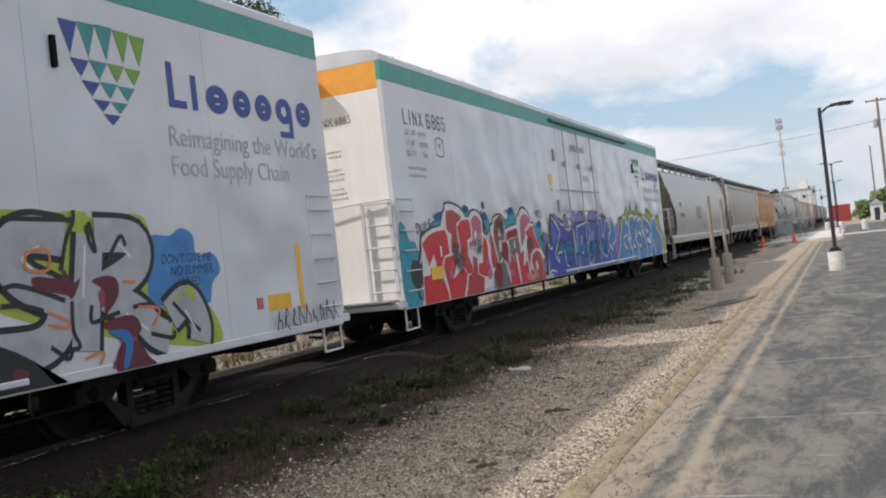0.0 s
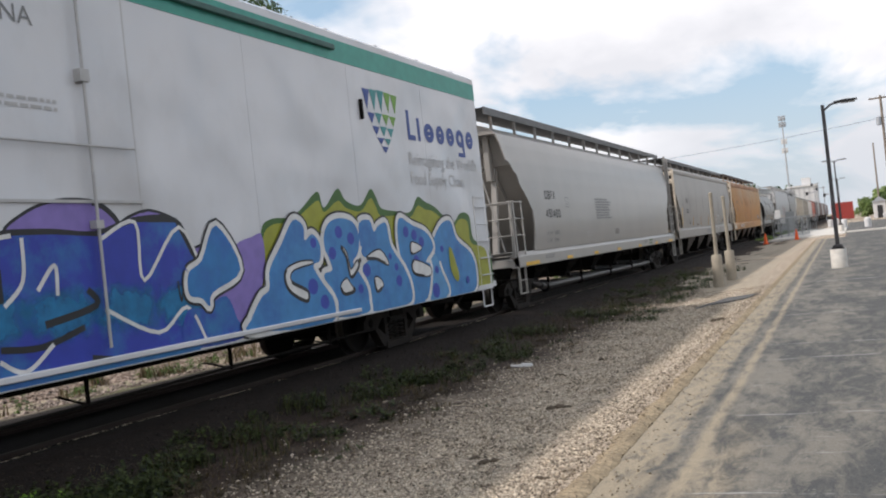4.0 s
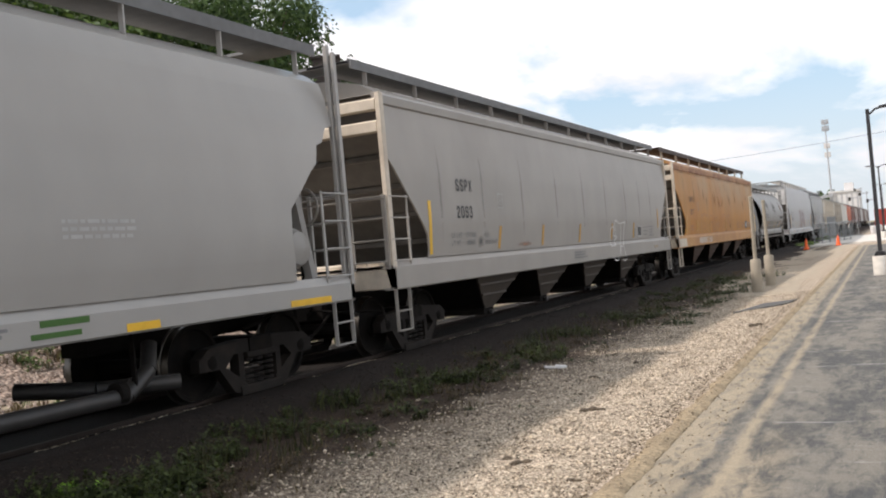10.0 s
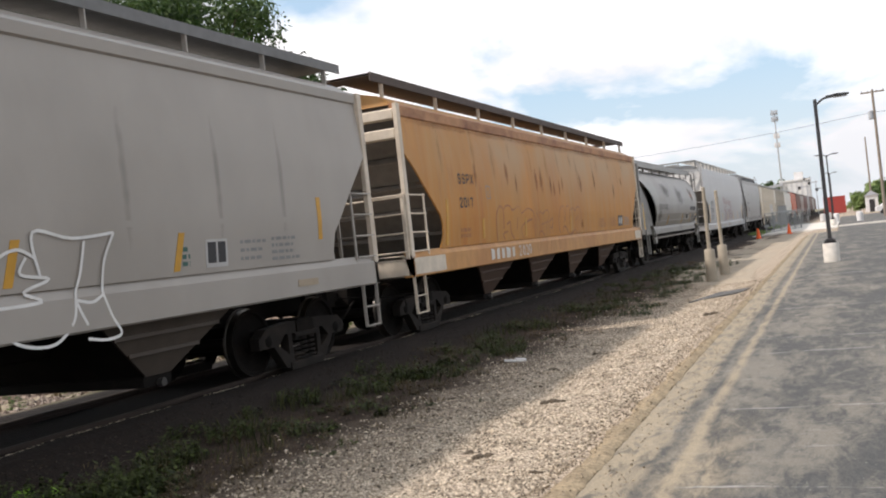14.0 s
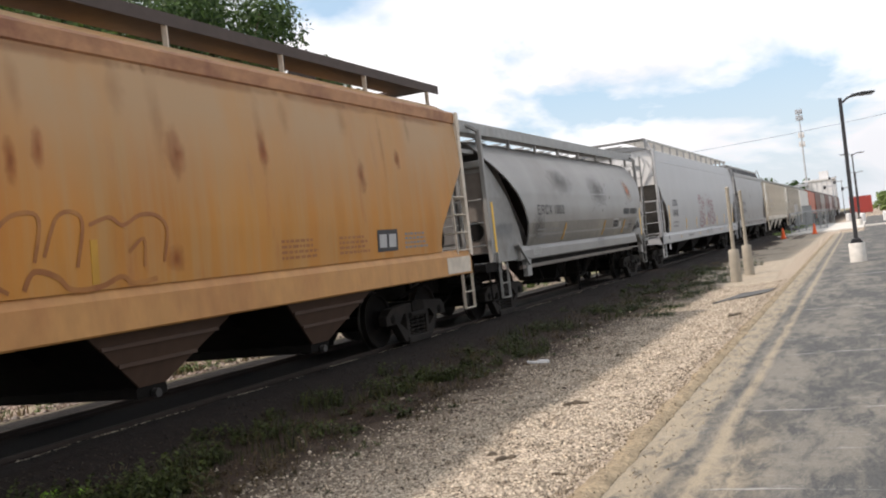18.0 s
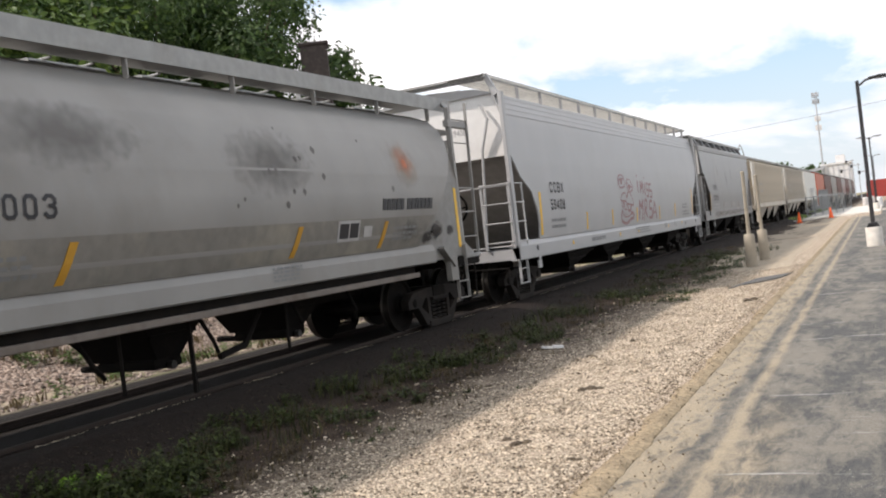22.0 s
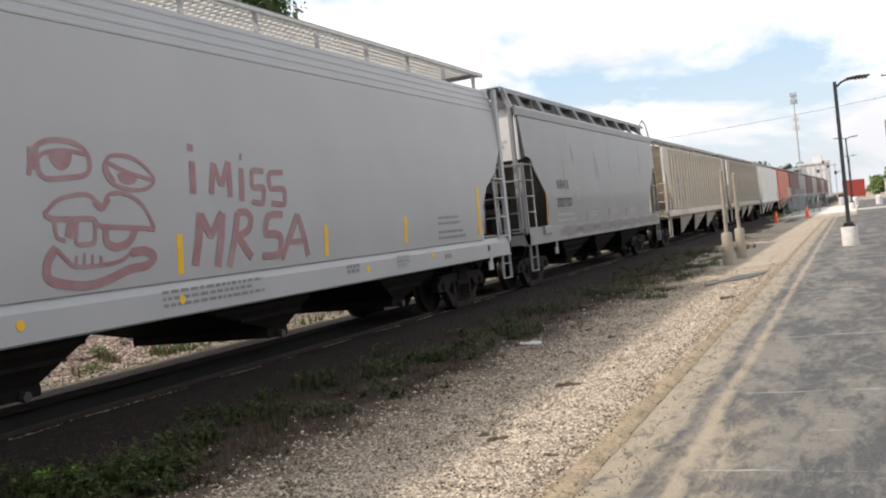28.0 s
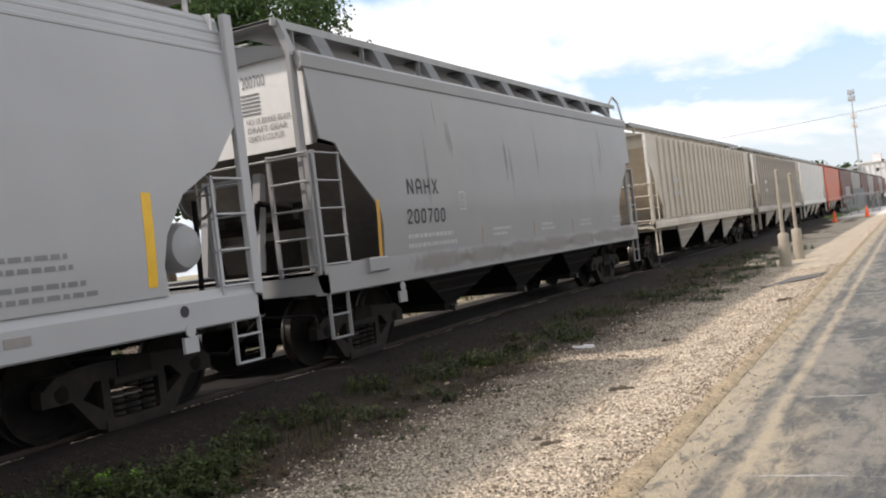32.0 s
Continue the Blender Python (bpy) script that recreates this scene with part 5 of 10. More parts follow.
    part("door_rail", Form().box(W + 0.003, W + 0.03, d0 + 0.55, d1, 2.45, 2.48), M["pale"], door)
    for a, b, c, d in ((d0 + 0.38, d0 + 0.4, 1.0, 4.57), (d1 - 0.02, d1, 1.0, 4.57), (d0 + 0.38, d1, 0.975, 1.0)):
        part("door_seam", Form().box(W - 0.005, W + 0.0035, a, b, c, d), M["pale"], car)
    part("door_track", Form().box(W + 0.005, W + 0.07, d0, 17.9, 4.72, 4.80, 0.01), M["trackgreen"], car, "dark green steel door track")
    part("door_track", Form().box(W + 0.005, W + 0.06, d0, 17.9, 0.9, 0.96, 0.01), M["white"], car)
    for zz in (3.88, 2.58):
        part("door_stop", Form().box(W + 0.005, W + 0.05, 9.24, 9.36, zz - 0.15, zz + 0.15), M["pale"], car)
    lettering(car, "BARCELONA", 10.88, 4.08, 0.17, M["letter"], lambda z: W + 0.004, width=1.5)
    marks(car, 11.9, 3.38, 0.85, 2, lambda z: W + 0.004, M["pale"], seed=3)
    plate(car, 8.7, 8.98, 3.1, 3.38, xs, M["yellow"], "placard", label="yellow warning placard")
    marks(car, 8.76, 2.96, 0.22, 1, xs, M["letter"], h=0.06, seed=9)
    # numbers near the end
    block_text(car, "LINX", 0.68, 3.91, 0.27, M["letter"], xs, 0.78, 0.12)
    block_text(car, "6865", 1.62, 3.91, 0.27, M["letter"], xs, 0.84, 0.12)
    for word, z, w, y, wide in (("LD LMT", 3.74, 0.42, 1.2, 0.42), ("LT WT", 3.56, 0.37, 1.24, 0.38), ("CU FT", 3.38, 0.37, 1.36, 0.28)):
        block_text(car, word, 0.7, z, 0.09, M["letter"], xs, w, 0.14, name="small_print")
        marks(car, y, z, wide, 1, xs, M["pale"], h=0.085, seed=int(z * 100))
    marks(car, 0.7, 3.15, 0.9, 2, xs, M["pale"], h=0.05, gap=0.13, seed=8)
    f = Form()
    stroke(car, [(1.95, 3.45), (2.25, 3.45), (2.25, 3.74), (1.95, 3.74), (1.95, 3.45)], 0.02, M["letter"], xs, f=f)
    stroke(car, [(2.05, 3.68), (2.1, 3.6), (2.1, 3.52)], 0.02, M["letter"], xs, f=f)
    stroke(car, [(2.15, 3.68), (2.1, 3.6)], 0.02, M["letter"], xs, f=f)
    part("stencil_box", f, M["letter"], car)
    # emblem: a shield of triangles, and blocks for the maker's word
    f3 = [Form(), Form(), Form()]
    rows = ((5, 4.30, 3.95, 1.2), (4, 3.93, 3.74, 0.98), (3, 3.72, 3.56, 0.74), (2, 3.54, 3.42, 0.48), (1, 3.40, 3.29, 0.24))
    yc = 19.32
    for n, zt, zb, w in rows:
        for k in range(n):
            a = yc - w / 2 + w * k / n
            b = a + w / n
            c = 0 if k == 0 else (2 if k >= n - 2 and n > 3 and k > 1 else 1)
            drop = 0.05 * abs((a + b) / 2 - yc)
            f3[c].add([(W + 0.006, a, zt - drop), (W + 0.006, b, zt - drop), (W + 0.006, (a + b) / 2, zb)], [(0, 1, 2)])
    for ff, mm in zip(f3, (LOGO_BLUE, LOGO_TEAL, LOGO_GREEN)):
        part("emblem", ff, mm, car)
    y = 20.22
    for w, zb, zt in ((0.3, 3.58, 4.08), (0.16, 3.58, 3.98), (0.42, 3.58, 3.92), (0.36, 3.58, 3.92), (0.36, 3.58, 3.92), (0.38, 3.40, 3.92), (0.36, 3.58, 3.92)):
        f = Form()
        if zt > 3.95:
            f.box(W + 0.002, W + 0.006, y, y + 0.095, zb, zt)
            if w > 0.2:
                f.box(W + 0.002, W + 0.006, y + 0.095, y + w, zb, zb + 0.085)
        else:
            # a round block with a slot
            c, rz = (y + w / 2, (3.92 - 3.58) / 2)
            n = 20
            ring = [(math.cos(2 * math.pi * k / n), math.sin(2 * math.pi * k / n)) for k in range(n)]
            f.add([(W + 0.006, c + p * w / 2, 3.75 + q * rz) for p, q in ring] + [(W + 0.006, c + p * w * 0.17, 3.75 + q * rz * 0.4) for p, q in ring], [(k, (k + 1) % n, n + (k + 1) % n, n + k) for k in range(n)])
            if zb < 3.5:
                f.box(W + 0.002, W + 0.0055, y + w - 0.09, y + w, zb, 3.8).box(W + 0.002, W + 0.0055, y + 0.06, y + w - 0.09, zb, zb + 0.08)
            else:
                f.box(W + 0.002, W + 0.0055, y + 0.04, y + w - 0.02, 3.71, 3.78)
        part("word_block", f, LOGO_BLUE, car)
        y += w + 0.1
    lettering(car, "Reimagining the World's", 20.14, 3.15, 0.22, M["pale"], xs, width=3.05)
    lettering(car, "Food Supply Chain", 20.14, 2.82, 0.22, M["pale"], xs, width=2.3)
    part("vent", Form().box(W + 0.005, W + 0.05, 18.58, 18.63, 3.78, 4.08), M["dark"], car)
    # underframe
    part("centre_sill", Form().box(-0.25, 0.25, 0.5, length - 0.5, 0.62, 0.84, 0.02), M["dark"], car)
    for k in range(6):
        y = 6 + (length - 12) * k / 5
        part("crossbearer", Form().prism([(-1.5, 0.84), (1.5, 0.84), (0.3, 0.66), (-0.3, 0.66)], 1, y - 0.05, y + 0.05), M["dark"], car)
        part("hanger", Form().bar((1.3, y, 0.84), (1.3, y, 0.5), 0.05, 0.012).bar((1.3, y, 0.51), (0.9, y, 0.6), 0.04, 0.012), M["dark"], car)
    part("brake_pipe", Form().pipe([(1.3, 4.6, 0.56), (1.3, length / 2, 0.5), (1.3, length - 4.6, 0.56)], 0.018, 6), M["dark"], car)
    running_gear(car, length, 3.4)
    return car, xs


car1, xs1 = reefer("white refrigerator car with teal band and grey graffiti", -1.4, 23.5)
car2, xs2 = reefer("white refrigerator car with teal band, red and blue graffiti", 24.1, 23.5)

def outlined(car, pts, fill, xs, lift, inner=0.16, outer=0.22):
    """A sprayed letter: fill, white margin, thin dark outline."""
    stroke(car, pts, outer, G["black"], xs, lift, closed=True)
    stroke(car, pts, inner, G["white"], xs, lift + 0.002, closed=True)
    patch(car, pts, G[fill], xs, lift + 0.004)


# second car: a fat red word on a white halo, teal clouds behind it
def teal_cloud(pts):
    stroke(car2, pts, 0.05, G["black"], xs2, 0.0045, closed=True)
    patch(car2, pts, G["teal"], xs2, 0.0055)
    y0, y1, z1 = min(p[0] for p in pts), max(p[0] for p in pts), max(p[1] for p in pts)
    soft_patch(car2, y0, y1, z1 - 0.16, z1 + 0.03, BLUE_MIST, xs2, 0.0062, name="graffiti")


GREY_MIST = soft_stain("dull_grey_mist", (0.11, 0.09, 0.095), 0.75, 0.8)
BLUE_MIST = soft_stain("blue_mist", (0.02, 0.1, 0.34), 0.7, 0.8)
TEAL_MIST = soft_stain("teal_mist", (0.02, 0.2, 0.4), 0.75, 0.8)
FLAME_MIST = soft_stain("orange_mist", (0.50, 0.10, 0.05), 0.6, 0.8)
RED_MIST = soft_stain("crimson_mist", (0.3, 0.01, 0.03), 0.8, 0.9)
PINK_MIST = soft_stain("pink_mist", (0.5, 0.13, 0.22), 0.9, 1.0)
patch(car2, [(0.05, 0.95), (0.05, 2.15), (0.25, 2.2), (0.4, 1.95), (0.62, 1.9), (0.72, 1.6), (0.62, 1.3), (0.7, 0.95)], G["teal"], xs2, 0.0085)
patch(car2, [(0.72, 1.2), (0.66, 1.45), (0.85, 1.6), (1.0, 1.4), (0.9, 1.15)], G["black"], xs2, 0.0087)
patch(car2, [(0.3, 1.35), (0.45, 1.62), (0.75, 1.5), (0.7, 1.18), (0.5, 1.1)], G["black"], xs2, 0.0105)
teal_cloud([(1.35, 2.1), (1.39, 2.22), (1.65, 2.27), (1.69, 2.38), (1.82, 2.4), (1.97, 2.4), (1.91, 2.15)])
teal_cloud([(2.81, 2.35), (2.86, 2.49), (2.99, 2.53), (3.13, 2.48), (3.18, 2.32)])
teal_cloud([(3.82, 2.1), (3.94, 2.39), (4.11, 2.34), (4.21, 2.12), (3.97, 1.98)])
teal_cloud([(5.09, 2.06), (5.13, 2.26), (5.3, 2.24), (5.39, 2.32), (5.46, 2.47), (5.61, 2.5), (5.77, 2.48), (5.81, 2.32), (5.87, 2.2), (5.83, 2.09)])
teal_cloud([(7.08, 2.05), (7.27, 2.06), (7.44, 2.17), (7.57, 2.19), (7.64, 2.07), (7.55, 1.88), (7.31, 1.76), (7.44, 1.79), (7.79, 1.76), (7.73, 1.42), (7.63, 1.38), (7.21, 1.67)])
patch(car2, [(3.72, 2.1), (3.75, 2.35), (3.86, 2.46), (3.9, 2.3), (4.0, 2.05)], G["black"], xs2, 0.0065)
patch(car2, [(3.86, 2.56), (3.9, 2.63), (4.01, 2.61), (4.03, 2.51), (3.93, 2.47)], G["black"], xs2, 0.0065)
patch(car2, [(7.4, 2.0), (7.5, 1.85), (7.72, 1.95), (7.78, 2.05), (7.74, 1.8), (7.56, 1.74)], G["black"], xs2, 0.0068)
word = [(0.85, 1.94), (1.06, 2.06), (1.38, 2.13), (1.74, 2.17), (1.88, 2.4), (1.97, 2.43), (2.02, 2.55), (2.1, 2.57), (2.34, 2.57), (2.66, 2.51), (2.85, 2.42), (2.95, 2.32), (3.14, 2.33), (3.28, 2.43), (3.48, 2.45), (3.7, 2.39), (3.8, 2.26), (3.79, 2.02), (4.15, 1.76), (4.26, 2.14), (4.4, 2.18), (4.43, 2.26), (4.58, 2.34), (4.8, 2.36), (5.01, 2.32), (5.09, 2.24), (5.09, 2.05), (5.45, 2.11), (5.86, 2.15), (5.92, 2.28), (6, 2.35), (6.1, 2.33), (6.16, 2.44), (6.35, 2.51), (6.6, 2.47), (6.82, 2.32), (6.85, 2.16), (7.08, 2.15), (7.07, 2.01), (7.22, 1.75), (7.69, 1.36), (7.55, 1.31), (7.54, 1.01), (7.35, 0.83), (7.35, 0.85), (3.6, 0.85), (0.72, 0.85)]
stroke(car2, word, 0.08, G["black"], xs2, 0.007, closed=True)
patch(car2, word, G["white"], xs2, 0.009, smooth=False)
LETTERS = (
    ("red", [(0.87, 1.87), (1.11, 1.99), (1.41, 2.07), (1.9, 2.1), (1.99, 1.97), (2.01, 1.67), (1.77, 1.63), (1.64, 1.5), (1.38, 1.52), (1.31, 1.68), (1.08, 1.48), (0.98, 1.67)]),
    ("red", [(1.38, 1.52), (1.64, 1.5), (1.61, 1.32), (1.34, 1.39)]),
    ("red", [(0.8, 1.32), (1.13, 1.33), (1.62, 1.23), (1.78, 0.97), (1.74, 0.84), (0.75, 0.83)]),
    ("red", [(1.78, 1.6), (2.25, 1.63), (2.29, 1.48), (2.07, 1.2), (2.58, 1.38), (2.76, 1.25), (2.52, 0.87), (1.83, 0.85), (1.84, 0.96), (1.68, 1.45)]),
    ("red2", [(2.04, 2.44), (2.32, 2.46), (2.71, 2.35), (2.7, 2.29), (2.47, 2.2), (2.45, 1.92), (2.46, 1.76), (2.38, 1.54), (2.46, 1.41), (2.36, 1.48), (2.3, 1.65), (2.1, 1.69), (2.17, 1.86), (2.2, 2.02), (2.01, 2.07), (1.98, 2.22)]),
    ("red", [(2.49, 2.14), (2.71, 2.26), (3.07, 2.28), (3.14, 2.21), (3.15, 1.94), (2.92, 1.88), (2.89, 1.6), (3.04, 1.39), (3.04, 1.25), (2.78, 1.25), (2.63, 1.4), (2.42, 1.53), (2.57, 1.74), (2.52, 1.95)]),
    ("rose", [(3.19, 2.24), (3.36, 2.35), (3.56, 2.34), (3.73, 2.24), (3.72, 1.95), (3.62, 1.73), (3.47, 1.62), (3.25, 1.66), (3.01, 1.73), (3, 1.82), (3.19, 1.88), (3.24, 2.08)]),
    ("red2", [(3.12, 1.58), (3.32, 1.53), (3.29, 1.22), (3.61, 1.12), (3.52, 0.78), (3.01, 0.83), (2.63, 0.84), (2.81, 1.21), (3.05, 1.26)]),
    ("red", [(3.79, 1.93), (3.92, 1.87), (3.97, 1.75), (3.95, 1.48), (4.09, 1.13), (3.62, 1.15), (3.33, 1.23), (3.38, 1.41), (3.61, 1.42), (3.72, 1.76)]),
    ("red2", [(4.16, 1.96), (4.25, 1.94), (4.31, 1.84), (4.46, 1.41), (4.43, 1.29), (4.14, 1.29), (4.1, 1.44)]),
    ("dull", [(4.41, 2.08), (4.48, 2.23), (4.64, 2.3), (4.91, 2.3), (5.04, 2.21), (5, 1.85), (4.9, 1.83), (4.66, 1.83), (4.62, 1.59), (4.78, 1.59), (4.8, 1.76), (5.01, 1.78), (5.13, 1.76), (5.16, 1.69), (5.11, 1.44), (4.87, 1.43), (4.77, 1.48), (4.57, 1.39), (4.44, 1.68), (4.38, 1.91)]),
    ("dull", [(4.58, 1.34), (4.78, 1.43), (4.92, 1.32), (5.12, 0.91), (5.05, 0.85), (4.09, 0.86), (4.13, 1.16), (4.27, 1.25), (4.42, 1.29)]),
    ("red2", [(5.08, 1.95), (5.27, 2.02), (5.87, 2.07), (5.91, 1.94), (5.87, 1.88), (5.37, 1.86), (5.09, 1.8)]),
    ("dull", [(5.22, 1.82), (5.87, 1.88), (5.93, 1.68), (5.93, 1.49), (5.63, 1.48), (5.68, 1.37), (5.57, 1.36), (5.37, 1.52), (5.3, 1.65)]),
    ("red", [(5.27, 1.66), (5.37, 1.49), (5.57, 1.34), (5.68, 1.28), (5.77, 1.04), (5.78, 0.88), (5.14, 0.86), (5.15, 1.09), (5.25, 1.38)]),
    ("red", [(5.75, 1.46), (6.17, 1.58), (6.05, 1.22), (6.36, 1.34), (6.43, 0.99), (6.57, 1.15), (6.82, 1.04), (6.9, 0.87), (5.83, 0.86), (5.73, 1.21)]),
    ("rose", [(6.13, 2.25), (6.3, 2.37), (6.53, 2.38), (6.78, 2.3), (6.82, 2.22), (6.54, 2.09), (6.4, 2.02), (6.41, 1.96), (6.3, 1.83), (6.13, 1.68), (6.05, 1.71), (6.08, 2.07)]),
    ("red", [(6.42, 1.96), (6.76, 2.1), (7, 2.11), (7.01, 1.97), (7.16, 1.75), (7.4, 1.56), (7.08, 1.59), (6.79, 1.56), (6.61, 1.44), (6.48, 1.13), (6.41, 1.44), (6.44, 1.72), (6.55, 1.85)]),
    ("red2", [(7.07, 1.54), (7.33, 1.48), (7.5, 1.28), (7.49, 1.02), (7.34, 0.86), (6.92, 0.84), (6.77, 1.09), (6.65, 1.28), (6.76, 1.45)]),
)
for i, (c, pts) in enumerate(LETTERS):
    patch(car2, [(y, z) for y, z in pts], G[c], xs2, 0.0105 + 0.0003 * i, smooth=False)
patch(car2, [(1.59, 1.8), (1.66, 1.8), (1.66, 1.64), (1.59, 1.64)], G["white"], xs2, 0.0175)
patch(car2, [(3.38, 2.06), (3.44, 1.98), (3.41, 1.89), (3.33, 1.83), (3.27, 1.89), (3.29, 2)], G["white"], xs2, 0.0175)
patch(car2, [(4.69, 2.1), (4.77, 2.1), (4.78, 1.94), (4.65, 1.93)], G["white"], xs2, 0.0175)
patch(car2, [(5.54, 1.78), (5.6, 1.8), (5.63, 1.65), (5.55, 1.63)], G["white"], xs2, 0.0175)
patch(car2, [(7.01, 1.31), (7.08, 1.24), (7.09, 1.15), (7, 1.08), (6.92, 1.13), (6.9, 1.24)], G["white"], xs2, 0.0175)
patch(car2, [(5.59, 1.49), (5.72, 1.47), (5.81, 0.87), (5.75, 0.87)], G["white"], xs2, 0.0175)
for k, (c, y, z, s) in enumerate((("flame", 2.31, 1.87, 0.16), ("flame", 4.6, 2.07, 0.13), ("flame", 4.85, 2.18, 0.2), ("flame", 4.49, 1.89, 0.12), ("flame", 2.69, 1.61, 0.13), ("rose", 2.05, 1.43, 0.07), ("rose", 1.98, 1.29, 0.09), ("rose", 3.87, 1.43, 0.08), ("rose", 3.91, 1.21, 0.11), ("rose", 6.21, 1.96, 0.09), ("rose", 5.26, 1.13, 0.1), ("rose", 5.14, 1.27, 0.08), ("red2", 5.34, 1.93, 0.07), ("red2", 5.52, 1.95, 0.07), ("red2", 5.7, 1.98, 0.07), ("red2", 4.95, 1.6, 0.2), ("red2", 4.48, 1.25, 0.12), ("red2", 4.45, 1.12, 0.2))):
    soft_patch(car2, y - 1.5 * s, y + 1.5 * s, z - 1.5 * s, z + 1.5 * s, dict(flame=FLAME_MIST, rose=PINK_MIST, red2=RED_MIST)[c], xs2, 0.0166 + 0.00004 * k, name="graffiti")
for k, (y, z) in enumerate(((2.47, 1.47), (3.46, 1.77), (2.31, 1.68), (6.64, 1.67), (4.83, 2.13))):
    soft_patch(car2, y - 0.28, y + 0.28, z - 0.24, z + 0.24, GREY_MIST, xs2, 0.0182 + 0.0001 * k, name="graffiti")
for k in range(4):
    stroke(car2, [(3.05, 1.76 - 0.03 * k), (3.3, 1.74 - 0.03 * k), (3.42, 1.92 - 0.06 * k), (3.68, 2.0 - 0.06 * k)], 0.014, G["white"], xs2, 0.019)
for k in range(4):
    stroke(car2, [(6.2 + 0.03 * k, 0.98 - 0.03 * k), (6.45, 1.08 - 0.05 * k), (6.65, 0.97 - 0.03 * k), (6.85, 1.1 - 0.05 * k), (7.0, 1.0 - 0.04 * k)], 0.014, G["haze"], xs2, 0.0188)
for k, pts in enumerate(([(0.74, 2.05), (0.74, 2.22), (0.84, 2.16), (0.8, 2.06)], [(0.92, 2.22), (0.9, 2.1), (1.0, 2.1), (1.03, 2.24)], [(1.1, 2.26), (1.1, 2.13), (1.18, 2.13)], [(1.33, 2.28), (1.24, 2.28), (1.24, 2.16), (1.32, 2.16)], [(1.24, 2.22), (1.31, 2.22)])):
    stroke(car2, pts, 0.03, G["black"], xs2, 0.0092)
lettering(car2, "NEO", 7.28, 2.3, 0.17, G["black"], xs2, 0.8, name="graffiti")
lettering(car2, "'22", 8.05, 2.14, 0.15, G["black"], xs2, 0.8, name="graffiti")
plate(car2, 1.1, 1.62, 1.24, 1.46, lambda z: 1.6 + 0.022, M["yellow"], "placard", label="yellow placard over the graffiti")
# the paint runs over the sill
for a, b, c in ((0.06, 0.66, "teal"), (0.75, 1.78, "red"), (1.84, 2.52, "red"), (2.62, 3.52, "red2"), (4.3, 5.3, "dull"), (5.38, 6.0, "red"), (6.06, 7.14, "red"), (7.18, 7.58, "red2"), (8.24, 10.4, "deep"), (10.45, 14.3, "sea")):
    patch(car2, [(a, 0.846), (a + 0.02, 0.935), (b, 0.935), (b - 0.02, 0.846)], G[c], lambda z: 1.6, 0.0132, smooth=False)
# deep blue piece: purple crown, white edges, teal glow through the middle
patch(car2, [(9.52, 2.08), (9.63, 2.31), (9.81, 2.35), (9.95, 2.18), (9.97, 2)], G["purple"], xs2, 0.0052)
stroke(car2, [(9.52, 2.08), (9.63, 2.31), (9.81, 2.35), (9.95, 2.18), (9.97, 2)], 0.06, G["black"], xs2, 0.0044, closed=True)
patch(car2, [(10.28, 2.15), (10.44, 2.4), (10.68, 2.45), (10.85, 2.33), (11.11, 2.41), (11.43, 2.43), (11.66, 2.29), (11.7, 2.12), (10.65, 2.07)], G["purple"], xs2, 0.0052)
stroke(car2, [(10.28, 2.15), (10.44, 2.4), (10.68, 2.45), (10.85, 2.33), (11.11, 2.41), (11.43, 2.43), (11.66, 2.29), (11.7, 2.12), (10.65, 2.07)], 0.06, G["black"], xs2, 0.0044, closed=True)
patch(car2, [(11.9, 2.14), (12.12, 2.36), (12.56, 2.47), (13.04, 2.42), (13.17, 2.15)], G["purple"], xs2, 0.0052)
stroke(car2, [(11.9, 2.14), (12.12, 2.36), (12.56, 2.47), (13.04, 2.42), (13.17, 2.15)], 0.06, G["black"], xs2, 0.0044, closed=True)
patch(car2, [(13.28, 2.23), (13.68, 2.37), (14.1, 2.24)], G["purple"], xs2, 0.0052)
stroke(car2, [(13.28, 2.23), (13.68, 2.37), (14.1, 2.24)], 0.06, G["black"], xs2, 0.0044, closed=True)
patch(car2, [(7.71, 1.79), (7.88, 1.9), (8.11, 1.85), (8.27, 1.73), (8.26, 1.56), (7.97, 1.63), (7.84, 1.56), (7.71, 0.8), (7.51, 0.78)], G["purple"], xs2, 0.0052)
stroke(car2, [(7.71, 1.79), (7.88, 1.9), (8.11, 1.85), (8.27, 1.73), (8.26, 1.56), (7.97, 1.63), (7.84, 1.56), (7.71, 0.8), (7.51, 0.78)], 0.06, G["black"], xs2, 0.0044, closed=True)
patch(car2, [(14.24, 1.89), (14.9, 1.99), (15.16, 1.78), (14.75, 1.38), (14.98, 1.08), (14.49, 0.98), (14.17, 1.32)], G["purple"], xs2, 0.0052)
stroke(car2, [(14.24, 1.89), (14.9, 1.99), (15.16, 1.78), (14.75, 1.38), (14.98, 1.08), (14.49, 0.98), (14.17, 1.32)], 0.06, G["black"], xs2, 0.0044, closed=True)
patch(car2, [(8.7, 2.31), (8.87, 2.35), (9.13, 2.19), (9.1, 2)], G["purple"], xs2, 0.0052)
stroke(car2, [(8.7, 2.31), (8.87, 2.35), (9.13, 2.19), (9.1, 2)], 0.06, G["black"], xs2, 0.0044, closed=True)
